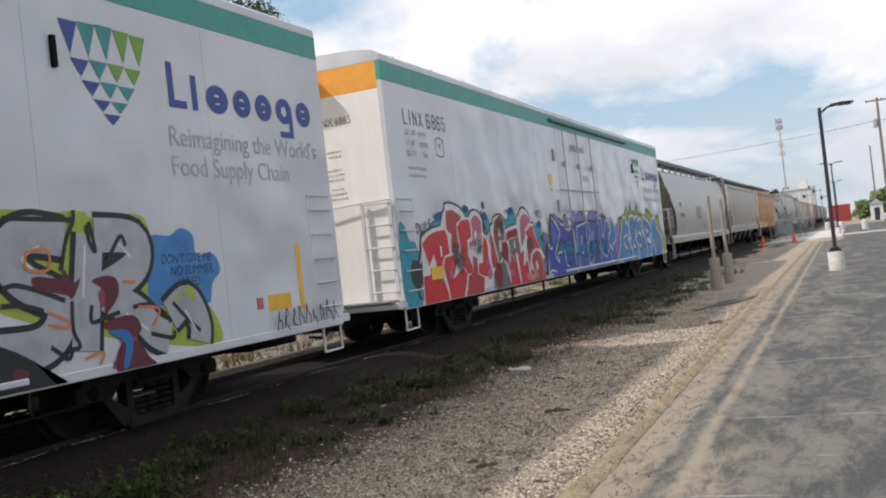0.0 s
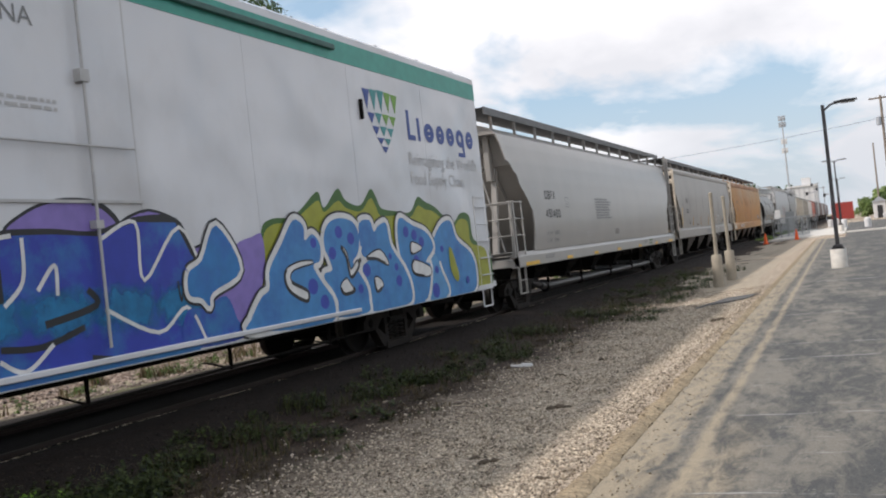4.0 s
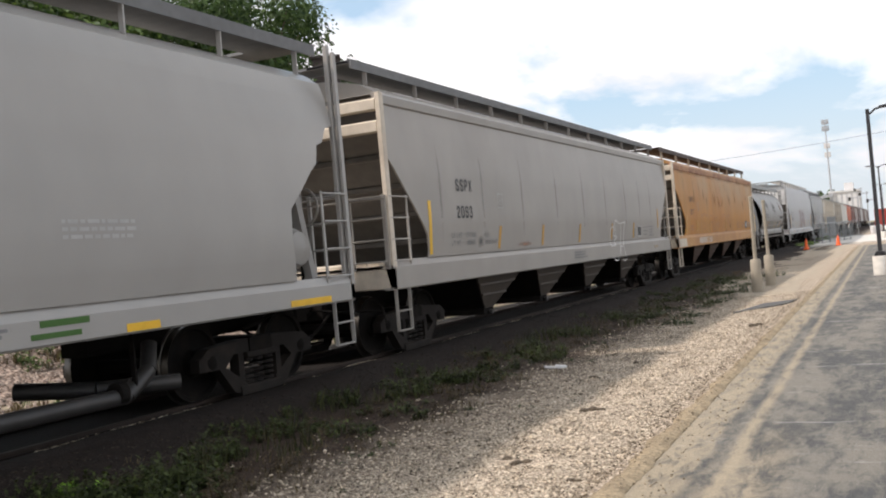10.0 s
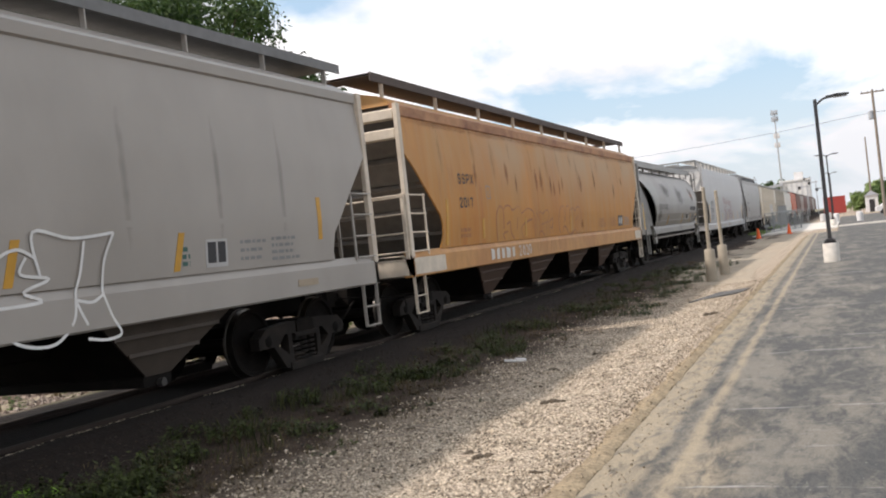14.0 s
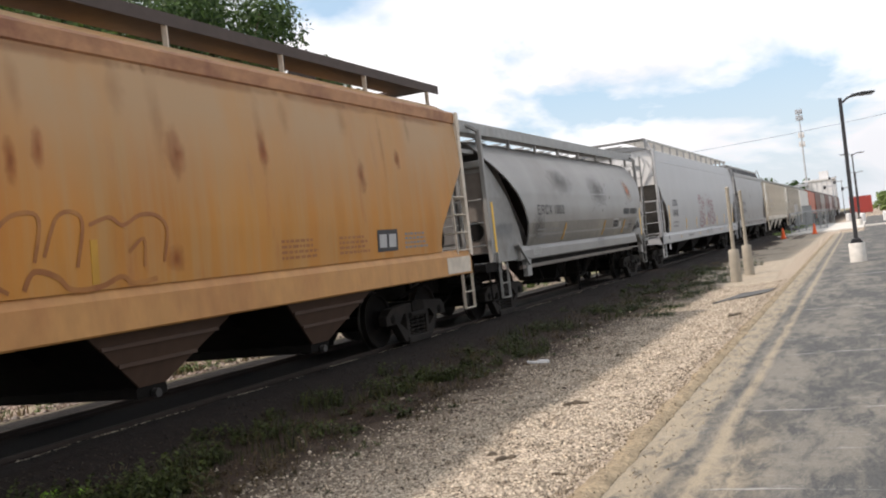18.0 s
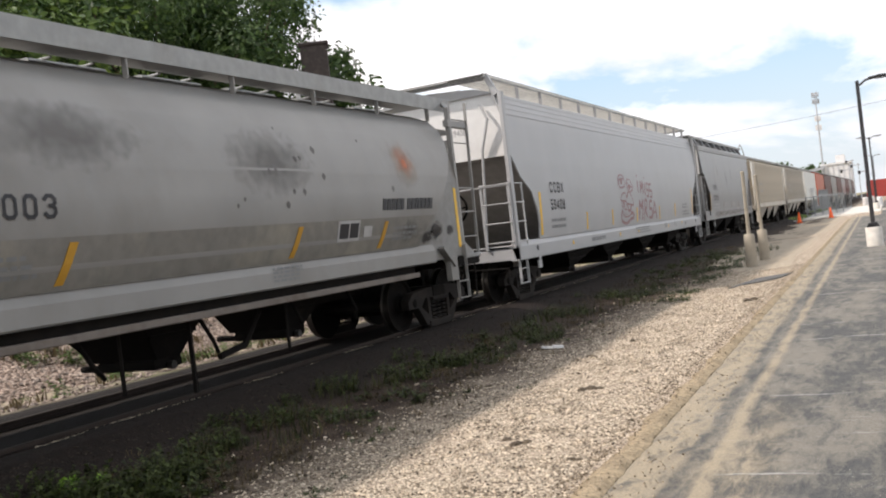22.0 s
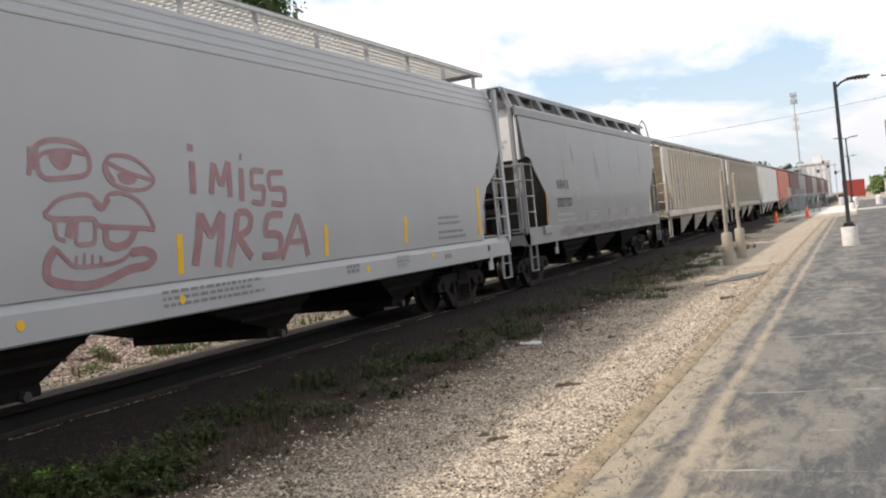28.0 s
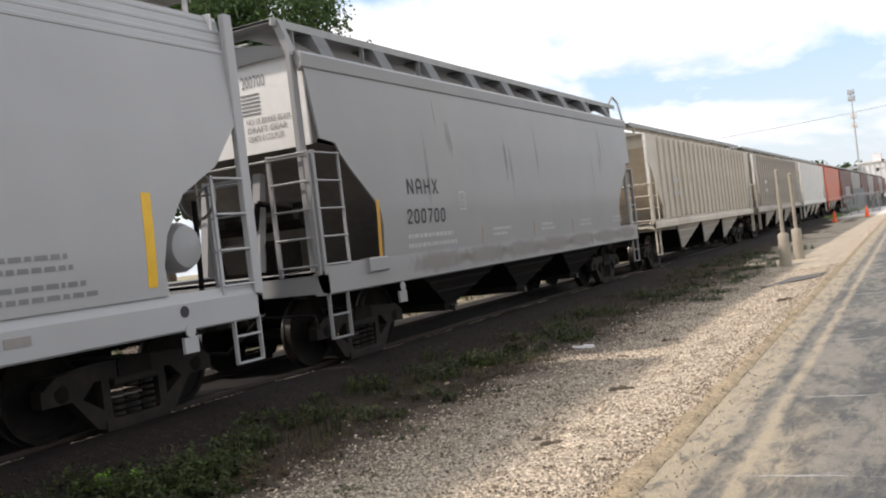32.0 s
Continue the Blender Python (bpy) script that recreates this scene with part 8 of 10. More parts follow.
            wheel.rod((1.0, 13.95, 2.15), (1.0 + 0.27 * math.cos(q), 13.95, 2.15 + 0.27 * math.sin(q)), 0.014, 6)
        part("brake_wheel", wheel, M["dark"], car6, "black spoked hand brake wheel")
        part("brake_box", Form().box(0.78, 1.16, 13.45, 13.8, 1.45, 2.0, 0.04), M["dark"], car6)
        part("corner_step", Form().box(1.0, 1.42, 13.35, 14.0, 1.24, 1.31, 0.01).prism([(13.4, 1.3), (13.95, 1.3), (13.4, 1.62)], 0, 1.3, 1.33), M["grey6"], car6)
    part("end_sill", Form().box(-1.4, 1.4, *sorted((ye - d * 0.6, ye + d * 0.3)), 1.12, 1.3, 0.03), M["dark"], car6)
    part("stirrup", Form().pipe([(1.38, ye + d * 0.1, 1.25), (1.38, ye + d * 0.05, 0.55), (1.38, ye - d * 0.35, 0.55), (1.38, ye - d * 0.4, 1.2)], 0.02, 6), M["dark"], car6)
    part("sill_brace", Form().bar((1.42, (1.15, 12.3)[end], 1.6 - 0.12 * end), (1.42, (1.75, 12.72)[end], 1.15), 0.16, 0.05).box(1.36, 1.46, (1.62, 12.58)[end], (1.9, 12.86)[end], 0.9, 1.3), M["grey6"], car6)
    plate(car6, *sorted((ye + d * 0.08, ye + d * 0.18)), 1.45, 2.5, lambda z: 1.382, M["yellow"], "reflector")
    lettering(car6, "ERCX", -0.28, 2.95, 0.12, M["letter"], lambda z: ye, 0.8, face="end") if end == 0 else None
# the side is a darker, browner grey below z 2.03
M["grey6low"] = material("darker_grey_lower_tone", (0.2, 0.188, 0.168), 0.5, stain=(0.4, 0.36, 0.28), amount=0.35, stain_scale=0.9, bump=0.03)
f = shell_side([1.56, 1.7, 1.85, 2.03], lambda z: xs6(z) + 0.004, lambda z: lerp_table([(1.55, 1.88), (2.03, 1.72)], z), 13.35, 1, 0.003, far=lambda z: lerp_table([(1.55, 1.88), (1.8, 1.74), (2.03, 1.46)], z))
part("lower_band", f, M["grey6low"], car6, "darker grey band along the lower side")
lettering(car6, "ERCX", 2.26, 2.2, 0.22, M["black"], xs6, lift=0.008, width=1.02, bold=0.03)
lettering(car6, "1003", 3.5, 2.2, 0.22, M["black"], xs6, lift=0.008, width=0.7, bold=0.03)
y = 10.15
for w in (0.12, 0.12, 0.12, 0.12, 0.1, -0.07, 0.12, 0.12, 0.05, 0.1, 0.12, 0.12, 0.12):
    if w > 0:
        plate(car6, y, y + w, 2.14, 2.31, lambda z: xs6(z) + 0.003, M["black"], "word_block", n=2, lean=0.2)
    y += abs(w) + 0.02
plate(car6, 8.93, 9.5, 1.74, 2.02, lambda z: xs6(z) + 0.006, M["pale"], "plate")
plate(car6, 8.97, 9.2, 1.78, 1.98, lambda z: xs6(z) + 0.012, M["black"], "plate")
plate(car6, 9.24, 9.46, 1.78, 1.98, lambda z: xs6(z) + 0.012, M["black"], "plate")
plate(car6, 9.62, 9.85, 1.78, 1.93, lambda z: xs6(z) + 0.008, M["pale"], "plate")
for a in (4.2, 7.86, 10.1):
    plate(car6, a, a + 0.1, 1.6, 1.98, lambda z: xs6(z) + 0.008, M["dullyellow"], "reflector", lean=0.34)
for a in (2.3, 3.2, 10.5):
    marks(car6, a, 1.85, 0.8, 3, lambda z: xs6(z) + 0.005, M["letter"], h=0.04, gap=0.08, seed=int(a * 5))
marks(car6, 2.1, 1.48, 0.7, 4, lambda z: 1.462, M["pale"], h=0.03, gap=0.05, seed=77)
marks(car6, 7.5, 1.48, 0.7, 4, lambda z: 1.462, M["letter"], h=0.03, gap=0.05, seed=78)
soft_patch(car6, 10.6, 11.6, 2.4, 3.3, soft_stain("beige_bloom", (0.42, 0.33, 0.25), 0.5), lambda z: xs6(z) + 0.004, name="rust_stain")
soft_patch(car6, 10.8, 11.4, 2.58, 3.18, soft_stain("rust_bloom", (0.55, 0.17, 0.08), 0.6), lambda z: xs6(z) + 0.006, name="rust_stain")
grime6 = soft_stain("dark_grime", (0.13, 0.12, 0.11), 0.5)
soot6 = soft_stain("black_soot", (0.035, 0.03, 0.028), 0.8, 0.8)
for a, b, c, d in ((11.45, 12.0, 1.56, 1.82), (11.7, 12.3, 1.62, 1.95)):
    soft_patch(car6, a, b, c, d, soot6, lambda z: xs6(z) + 0.006, name="soot_stain")
for a, b, c, d in ((12.05, 12.5, 1.62, 1.9), (12.66, 13.04, 1.66, 1.88)):
    soft_patch(car6, a, b, c, d, soot6, lambda z: 1.384, name="soot_stain")
for a, b, c, d in ((10.6, 11.5, 1.6, 2.0), (1.8, 2.9, 1.55, 2.3), (3.4, 5.6, 2.6, 3.4), (6.6, 8.6, 2.3, 3.3)):
    soft_patch(car6, a, b, c, d, grime6, lambda z: xs6(z) + 0.003, name="grime_stain")
pit = spray("dark_chips", (0.1, 0.09, 0.085))
for k in range(14):
    a, b, w = rr.uniform(6.5, 10.6), rr.uniform(2.25, 3.3), rr.uniform(0.02, 0.05)
    patch(car6, [(a, b), (a + w, b + w), (a + 2 * w, b), (a + w, b - w * 1.3)], pit, xs6, 0.005, name="paint_chip")
f = Form()
for k in range(9):
    a = 0.28 + 0.09 * k
    stroke(car6, [(a, 1.7 + 0.1 * rr.random()), (a + 0.03, 2.0 + 0.1 * rr.random()), (a + 0.08, 1.85), (a + 0.12, 2.05)], 0.02, G["black"], lambda z: 1.39, 0.004, f=f)
part("graffiti", f, M["letter"], car6)
for y in (3.2, 4.6, 6.4, 8.2, 9.6):
    part("rigging", Form().pipe([(1.1, y, 1.2), (1.15, y + 0.25, 0.75), (0.9, y + 0.6, 0.6)], 0.025, 6), M["dark"], car6)
for y in (5.2, 8.1):
    part("rod", Form().rod((1.15, y, 1.25), (1.15, y, 0.42), 0.022, 6), M["dark"], car6)
part("brake_lever", Form().pipe([(1.0, 6.9, 0.55), (1.0, 7.4, 0.62), (1.0, 7.75, 1.0)], 0.04, 6), M["dark"], car6)
part("lower_flange", Form().box(1.36, 1.43, 1.4, 11.45, 1.06, 1.14, 0.01), M["grime6"], car6, "dirty steel flange below the sill")
part("flange_web", Form().box(1.30, 1.345, 1.4, 11.45, 1.08, 1.3), M["dark"], car6)
part("inspection_ladder", Form().bar((1.2, 6.2, 1.2), (1.2, 6.2, 0.25), 0.05, 0.03), M["dark"], car6)

# seventh car
car7, xs7 = hopper_car("covered_hopper", "pale grey covered hopper car with red graffiti face", 126.2, 20.1, M["white7"], M["white7"], dict(
    ACF, prof=[(1.4, 1.58), (1.8, 1.61), (2.4, 1.625), (3.0, 1.615), (3.6, 1.58), (4.0, 1.54), (4.4, 1.42)], roof=[(1.42, 4.4), (1.0, 4.54), (0, 4.62)],
    arch=[(1.4, 1.4), (1.7, 1.45), (2.0, 1.38), (2.4, 1.1), (2.7, 0.55), (3.05, 0.25), (3.2, 0.1), (4.4, 0.05)], slope=[(1.2, 2.9), (3.12, 0.6), (3.16, 0.22), (4.42, 0.18)], slope_mat=M["slopegrey"], sill=(1.02, 1.4), walk=(0.55, 1.3, 4.76, 0.05), grating=True, bays=4,
    tips=((4.6, 1.2, 1.6), (8.1, 1.9, 0.75), (12.2, 2.1, 0.55), (15.7, 1.3, 1.2)), no_beam=True, bay_bottom=0.5, bay_mat=M["dark"], end_braces=(-0.4,), brace_top=2.9, walk_posts=14, post_w=0.14, far_post=4.3))
for z in (3.98, 4.1, 4.22, 4.34):
    for sg in (1, -1):
        part("roof_ridge", Form().prism([(sg * (xs7(z) - 0.005), z - 0.03), (sg * (xs7(z) + 0.011), z - 0.015), (sg * (xs7(z) + 0.008), z + 0.015), (sg * (xs7(z) - 0.01), z + 0.03)], 1, 0.06, 20.04), M["white7"], car7)
lettering(car7, "CCBX", 2.26, 2.36, 0.24, M["black"], xs7, width=0.95, bold=0.022)
lettering(car7, "59408", 2.24, 1.98, 0.24, M["black"], xs7, width=0.97, bold=0.022)
lettering(car7, "CCBX", 0.35, 3.85, 0.13, M["letter"], lambda z: 0.18, 0.8, face="end")
lettering(car7, "59408", 0.35, 3.66, 0.13, M["letter"], lambda z: 0.18, 0.75, face="end")
stencil_box(car7, 4.5, 2.18, 0.25, 0.3, xs7, M["pale"])
marks(car7, 2.2, 1.72, 1.35, 1, xs7, M["letter"], h=0.07, seed=31)
marks(car7, 2.2, 1.58, 1.3, 1, xs7, M["letter"], h=0.07, seed=32)
strips(car7, xs7, [(1.5, 1.46), (18.42, 1.5)], 0.92, 0.12)
strips(car7, xs7, [(4.85, 1.46), (7.2, 1.48), (9.9, 1.47), (12.88, 1.46), (15.3, 1.5)], 0.42, 0.09)
slots(car7, 1.6, (1.2, 18.9), 1.02, M["white7"])
for y in (1.15, 18.85):
    part("slot", Form().disc((1.602, y, 1.22), 0, 0.06, 0.008, 14), M["black"], car7)
for y in (3.6, 7.8, 9.9, 14.0):
    part("sill_spot", Form().disc((1.603, y, 1.2), 0, 0.05, 0.006, 12), M["yellow"], car7)
marks(car7, 5.1, 1.15, 1.4, 1, lambda z: 1.6, M["letter"], h=0.09, seed=33)
for txt, z, w in (("EXW 10-8 H 5-8", 1.285, 0.46), ("EW 8-8 H 15-2", 1.215, 0.44), ("CU FT 5701", 1.145, 0.34)):
    lettering(car7, txt, 14.92, z, 0.05, M["letter"], lambda z: 1.601, width=w, name="small_print")
marks(car7, 13.39, 1.25, 0.42, 2, lambda z: 1.601, M["letter"], h=0.05, gap=0.07, seed=99)
plate(car7, 16.77, 17.03, 1.16, 1.24, lambda z: 1.601, M["shade"], "plate", n=1)
part("sill_spot", Form().disc((1.603, 16.27, 1.25), 0, 0.05, 0.006, 12), M["yellow"], car7)
marks(car7, 9.6, 1.28, 2.0, 3, lambda z: 1.6, M["letter"], h=0.035, gap=0.07, seed=34)
marks(car7, 16.6, 1.85, 1.0, 2, xs7, M["letter"], h=0.045, gap=0.1, seed=35)
marks(car7, 16.6, 1.6, 1.3, 2, xs7, M["letter"], h=0.045, gap=0.1, seed=36)
# two hand-sprayed words and a grinning face
for k, (w, pts) in enumerate((
    (0.1, [(10.28, 2.87), (10.27, 2.79)]),
    (0.1, [(10.28, 2.68), (10.24, 2.32)]),
    (0.09, [(10.55, 2.32), (10.6, 2.5), (10.65, 2.67)]),
    (0.08, [(10.65, 2.66), (10.7, 2.52), (10.75, 2.42)]),
    (0.09, [(10.75, 2.42), (10.84, 2.55), (10.92, 2.69)]),
    (0.09, [(10.92, 2.69), (10.91, 2.49), (10.89, 2.28)]),
    (0.08, [(11.15, 2.76), (11.19, 2.75)]),
    (0.09, [(11.16, 2.62), (11.11, 2.23)]),
    (0.07, [(11.6, 2.59), (11.5, 2.6), (11.38, 2.59), (11.35, 2.5), (11.35, 2.4), (11.49, 2.4), (11.57, 2.38), (11.55, 2.28), (11.51, 2.2), (11.31, 2.22)]),
    (0.07, [(12.02, 2.58), (11.84, 2.58), (11.72, 2.56), (11.7, 2.46), (11.72, 2.38), (11.89, 2.38), (12.01, 2.36), (12.01, 2.26), (11.97, 2.18), (11.71, 2.2)]),
    (0.12, [(10.18, 1.54), (10.26, 1.82), (10.33, 2.11)]),
    (0.11, [(10.33, 2.09), (10.41, 1.95), (10.47, 1.85)]),
    (0.11, [(10.47, 1.85), (10.6, 1.98), (10.71, 2.1)]),
    (0.12, [(10.71, 2.1), (10.65, 1.8), (10.57, 1.5)]),
    (0.1, [(10.78, 1.48), (10.9, 1.79), (11, 2.09)]),
    (0.09, [(11, 2.09), (11.16, 2.1), (11.25, 2.02), (11.18, 1.89), (10.97, 1.82)]),
    (0.1, [(10.97, 1.82), (11.08, 1.7), (11.22, 1.56)]),
    (0.09, [(11.92, 2.05), (11.74, 2.06), (11.6, 2.03), (11.55, 1.93), (11.53, 1.83), (11.73, 1.82), (11.85, 1.77), (11.83, 1.66), (11.77, 1.56), (11.44, 1.56)]),
    (0.1, [(11.84, 1.5), (12.05, 1.77), (12.26, 2.04)]),
    (0.1, [(12.26, 2.04), (12.37, 1.77), (12.46, 1.5)]),
    (0.07, [(11.99, 1.7), (12.19, 1.7), (12.39, 1.7)]),
)):
    stroke(car7, pts, w, G["faded"], xs7, 0.005 + 0.00008 * k)
for k, (w, pts) in enumerate((
    (0.05, [(8.05, 2.5), (8.12, 2.71), (8.24, 2.8), (8.41, 2.83), (8.61, 2.81), (8.75, 2.73), (8.78, 2.6), (8.7, 2.51), (8.44, 2.48), (8.25, 2.47), (8.17, 2.52), (8.15, 2.61)]),
    (0.04, [(8.14, 2.57), (8.2, 2.68), (8.38, 2.73), (8.58, 2.73), (8.74, 2.71)]),
    (0.12, [(8.13, 2.75), (8.12, 2.64), (8.13, 2.55)]),
    (0.04, [(8.95, 2.55), (9.02, 2.68), (9.17, 2.71), (9.36, 2.69), (9.54, 2.59), (9.64, 2.47), (9.51, 2.38), (9.27, 2.37), (9.07, 2.42), (8.98, 2.5), (8.96, 2.61)]),
    (0.06, [(8.98, 2.63), (9, 2.54), (9.07, 2.44)]),
    (0.04, [(9.01, 2.64), (9.19, 2.57), (9.37, 2.52), (9.62, 2.47)]),
    (0.04, [(8.17, 2.15), (8.33, 2.27), (8.53, 2.32), (8.72, 2.32), (8.88, 2.21), (8.96, 2.31), (9.12, 2.34), (9.33, 2.28), (9.47, 2.17), (9.58, 1.97)]),
    (0.05, [(9.58, 1.96), (9.4, 1.98), (8.85, 2.02), (8.75, 2.09), (8.47, 2.1), (8.26, 2.11), (8.17, 2.15)]),
    (0.07, [(8.78, 2.26), (8.88, 2.2), (8.97, 2.29)]),
    (0.04, [(8.28, 2.1), (8.29, 1.95), (8.39, 1.9)]),
    (0.1, [(8.49, 2.08), (8.46, 2.01), (8.43, 1.93)]),
    (0.04, [(8.55, 2.09), (8.53, 1.97), (8.52, 1.87), (8.63, 1.86), (8.74, 1.87), (8.76, 1.98), (8.77, 2.08)]),
    (0.08, [(8.9, 2), (8.9, 1.86), (9.03, 1.81), (9.19, 1.85), (9.31, 1.98)]),
    (0.09, [(8.27, 1.84), (8.17, 1.73), (8.16, 1.58), (8.33, 1.51), (8.62, 1.47), (8.87, 1.5), (9.18, 1.58), (9.42, 1.6), (9.54, 1.68), (9.41, 1.75), (9.21, 1.74)]),
    (0.04, [(9.21, 1.74), (9.05, 1.67), (8.79, 1.65), (8.49, 1.66), (8.37, 1.74), (8.27, 1.84)]),
    (0.03, [(8.5, 1.76), (8.5, 1.71), (8.49, 1.67)]),
    (0.03, [(8.6, 1.78), (8.6, 1.71), (8.6, 1.66)]),
    (0.03, [(8.7, 1.76), (8.7, 1.71), (8.69, 1.65)]),
    (0.03, [(8.8, 1.74), (8.81, 1.7), (8.81, 1.66)]),
)):
    stroke(car7, pts, w, G["faded"], xs7, 0.005 + 0.00008 * k)
patch(car7, [(8.32, 2.72), (8.56, 2.73), (8.53, 2.6), (8.42, 2.55), (8.32, 2.62)], G["faded"], xs7, 0.0045)
patch(car7, [(9.15, 2.54), (9.39, 2.52), (9.36, 2.44), (9.24, 2.42), (9.15, 2.46)], G["faded"], xs7, 0.0045)
part("corner_frame", Form().bar((1.5, 0.06, 4.35), (1.3, 0.06, 4.78), 0.1, 0.1).bar((1.3, 0.06, 4.76), (-1.3, 0.06, 4.76), 0.12, 0.06), M["white7"], car7)
part("chain_tube", Form().pipe([(1.1, 0.1, 4.2), (1.25, 0.05, 3.9), (1.05, 0.1, 3.3), (0.9, 0.15, 1.5)], 0.03, 6), M["white7"], car7)
# upper end panels, whitened to stand for the sun they catch
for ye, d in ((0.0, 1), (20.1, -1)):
    part("end_panel", Form().box(-1.48, 1.48, *sorted((ye + d * 0.176, ye + d * 0.21)), 3.14, 4.42), M["sunwhite"], car7, "end panel coloured whiter for the sun on it")
brake_gear(car7, 20.1, 1.5, M["white7"])

# eighth car
car8, xs8 = hopper_car("covered_hopper", "plain grey covered hopper car with black number", 147.6, 14.3, M["grey8"], M["grey8"], dict(
    ACF, prof=[(1.5, 1.56), (2.2, 1.6), (3.2, 1.585), (3.9, 1.54), (4.2, 1.5)], roof=[(1.5, 4.2), (1.2, 4.33), (0.9, 4.4), (0, 4.5)],
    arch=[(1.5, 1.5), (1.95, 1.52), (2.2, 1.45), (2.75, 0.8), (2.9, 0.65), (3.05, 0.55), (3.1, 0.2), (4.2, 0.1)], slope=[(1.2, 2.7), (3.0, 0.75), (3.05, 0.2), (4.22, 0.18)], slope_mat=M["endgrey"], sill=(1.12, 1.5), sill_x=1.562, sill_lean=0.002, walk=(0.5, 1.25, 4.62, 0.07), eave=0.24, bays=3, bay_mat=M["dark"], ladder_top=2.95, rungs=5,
    bay_span=(2.6, 11.7), bay_bottom=0.5, end_braces=(-0.5, 0.4), brace_top=2.8, walk_posts=9, far_post=None, post_x=1.42))
lettering(car8, "NAHX", 2.28, 2.36, 0.24, M["black"], xs8, width=0.96, bold=0.022)
lettering(car8, "200700", 2.2, 1.93, 0.22, M["black"], xs8, width=1.2, bold=0.022)
lettering(car8, "200700", 0.48, 3.9, 0.15, M["letter"], lambda z: 0.174, 0.6, face="end")
for j, txt in enumerate(("NO 18 BRAKE BEAM", "DRAFT GEAR", "GRADE E COUPLER")):
    lettering(car8, txt, 0.5, 3.42 - 0.11 * j, 0.075, M["letter"], lambda z: 0.174, face="end", width=0.7 - 0.06 * j)
for j in range(6):
    part("small_print", Form().box(0.45, 0.75, 0.168, 0.174, 3.8 - 0.05 * j, 3.82 - 0.05 * j), M["letter"], car8)
stencil_box(car8, 3.95, 2.1, 0.22, 0.3, xs8, M["pale"])
plate(car8, 1.36, 1.44, 1.52, 2.3, xs8, M["dullyellow"], "reflector")
for y in (4.75, 7.1, 9.3):
    plate(car8, y, y + 0.05, 1.52, 1.8, xs8, M["fadedamber"], "reflector")
marks(car8, 2.2, 1.72, 1.7, 1, xs8, M["pale"], h=0.06, seed=41)
marks(car8, 2.2, 1.58, 1.7, 1, xs8, M["pale"], h=0.06, seed=42)
for a in (5.2, 7.5, 9.8, 12.2):
    marks(car8, a, 1.72, 0.8, 2, xs8, M["pale"], h=0.05, gap=0.09, seed=int(a * 9))
slots(car8, 1.58, (1.85,), 1.06, M["grey8"])
foot8 = soft_stain("rust_tinted_foot_stain", (0.20, 0.14, 0.11), 0.25, 0.9)
for k in range(7):
    soft_patch(car8, 1.9 + 1.7 * k, 4.4 + 1.65 * k, 1.14, 1.52, foot8, lambda z: 1.562, 0.004 + 0.0004 * k, name="grime_stain")
streak8 = soft_stain("dull_drip_stain", (0.20, 0.185, 0.17), 0.22)
r8 = random.Random(88)
for k in range(12):
    a, b = r8.uniform(2.0, 12.5), r8.uniform(3.3, 4.0)
    soft_patch(car8, a, a + r8.uniform(0.06, 0.2), b - r8.uniform(0.6, 1.6), b, streak8, xs8, 0.004, name="grime_stain")
for k in range(9):
    y = 0.9 + 12.5 * k / 8
    part("board_gusset", Form().prism([(1.42, 4.24), (1.26, 4.58), (0.9, 4.58)], 1, y - 0.16, y + 0.16), M["board"], car8)
part("corner_frame", Form().bar((1.42, 0.06, 4.15), (1.25, 0.06, 4.62), 0.1, 0.1).bar((1.25, 0.06, 4.64), (-1.25, 0.06, 4.64), 0.1, 0.06), M["grey8"], car8)
part("far_handrail", Form().pipe([(1.25, 13.9, 4.6), (1.3, 14.2, 4.85), (1.35, 14.45, 4.7), (1.45, 14.4, 4.2)], 0.025, 8), M["grey8"], car8)
part("equipment", Form().box(-0.3, 0.6, 0.3, 0.9, 1.45, 1.9, 0.05).rod((-0.8, 0.7, 2.2), (0.9, 0.7, 2.2), 0.18, 14).pipe([(0.2, 0.3, 1.5), (0.5, 0.2, 2.4), (0.9, 0.4, 2.3)], 0.04, 8), M["dark"], car8)
# same sun-whitened panels at both ends of this car
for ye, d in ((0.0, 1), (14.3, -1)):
    part("end_panel", Form().box(-1.48, 1.48, *sorted((ye + d * 0.176, ye + d * 0.21)), 3.04, 4.22), M["sunwhite"], car8, "end panel coloured whiter for the sun on it")
part("equipment_box", Form().box(1.45, 1.62, 1.0, 1.5, 1.32, 1.52, 0.02), M["grey8"], car8)

# far cars
RIB = dict(slope=[(1.2, 2.6), (3.2, 0.7), (3.6, 0.3), (3.96, 0.25)], prof=[(1.55, 1.56), (3.95, 1.56)], roof=[(1.56, 3.95), (0.9, 4.1), (0, 4.18)], arch=[(1.55, 1.2), (1.9, 1.2), (3.2, 0.12), (3.95, 0.08)], sill=(1.3, 1.55), walk=(0.7, 1.2, 4.28, 0.08), bays=3, bay_bottom=0.45, bay_mat=M["beige2"])
y = 163.6
FAR = (("beige ribbed covered hopper car", 16.6, "beige"), ("dull beige ribbed covered hopper car", 16.2, "beige2"), ("cream covered hopper car with pale roof", 14.4, "cream"), ("faded red covered hopper car", 12.8, "redcar"),
       ("dark brown freight car", 13.7, "browncar"), ("grey covered hopper car", 13.4, "grey6"), ("dark brown freight car", 14.0, "browncar"), ("grey covered hopper car", 14.0, "grey8"), ("dark brown freight car", 14.0, "browncar"), ("grey covered hopper car", 14.0, "grey6"), ("dark brown freight car", 14.0, "browncar"))
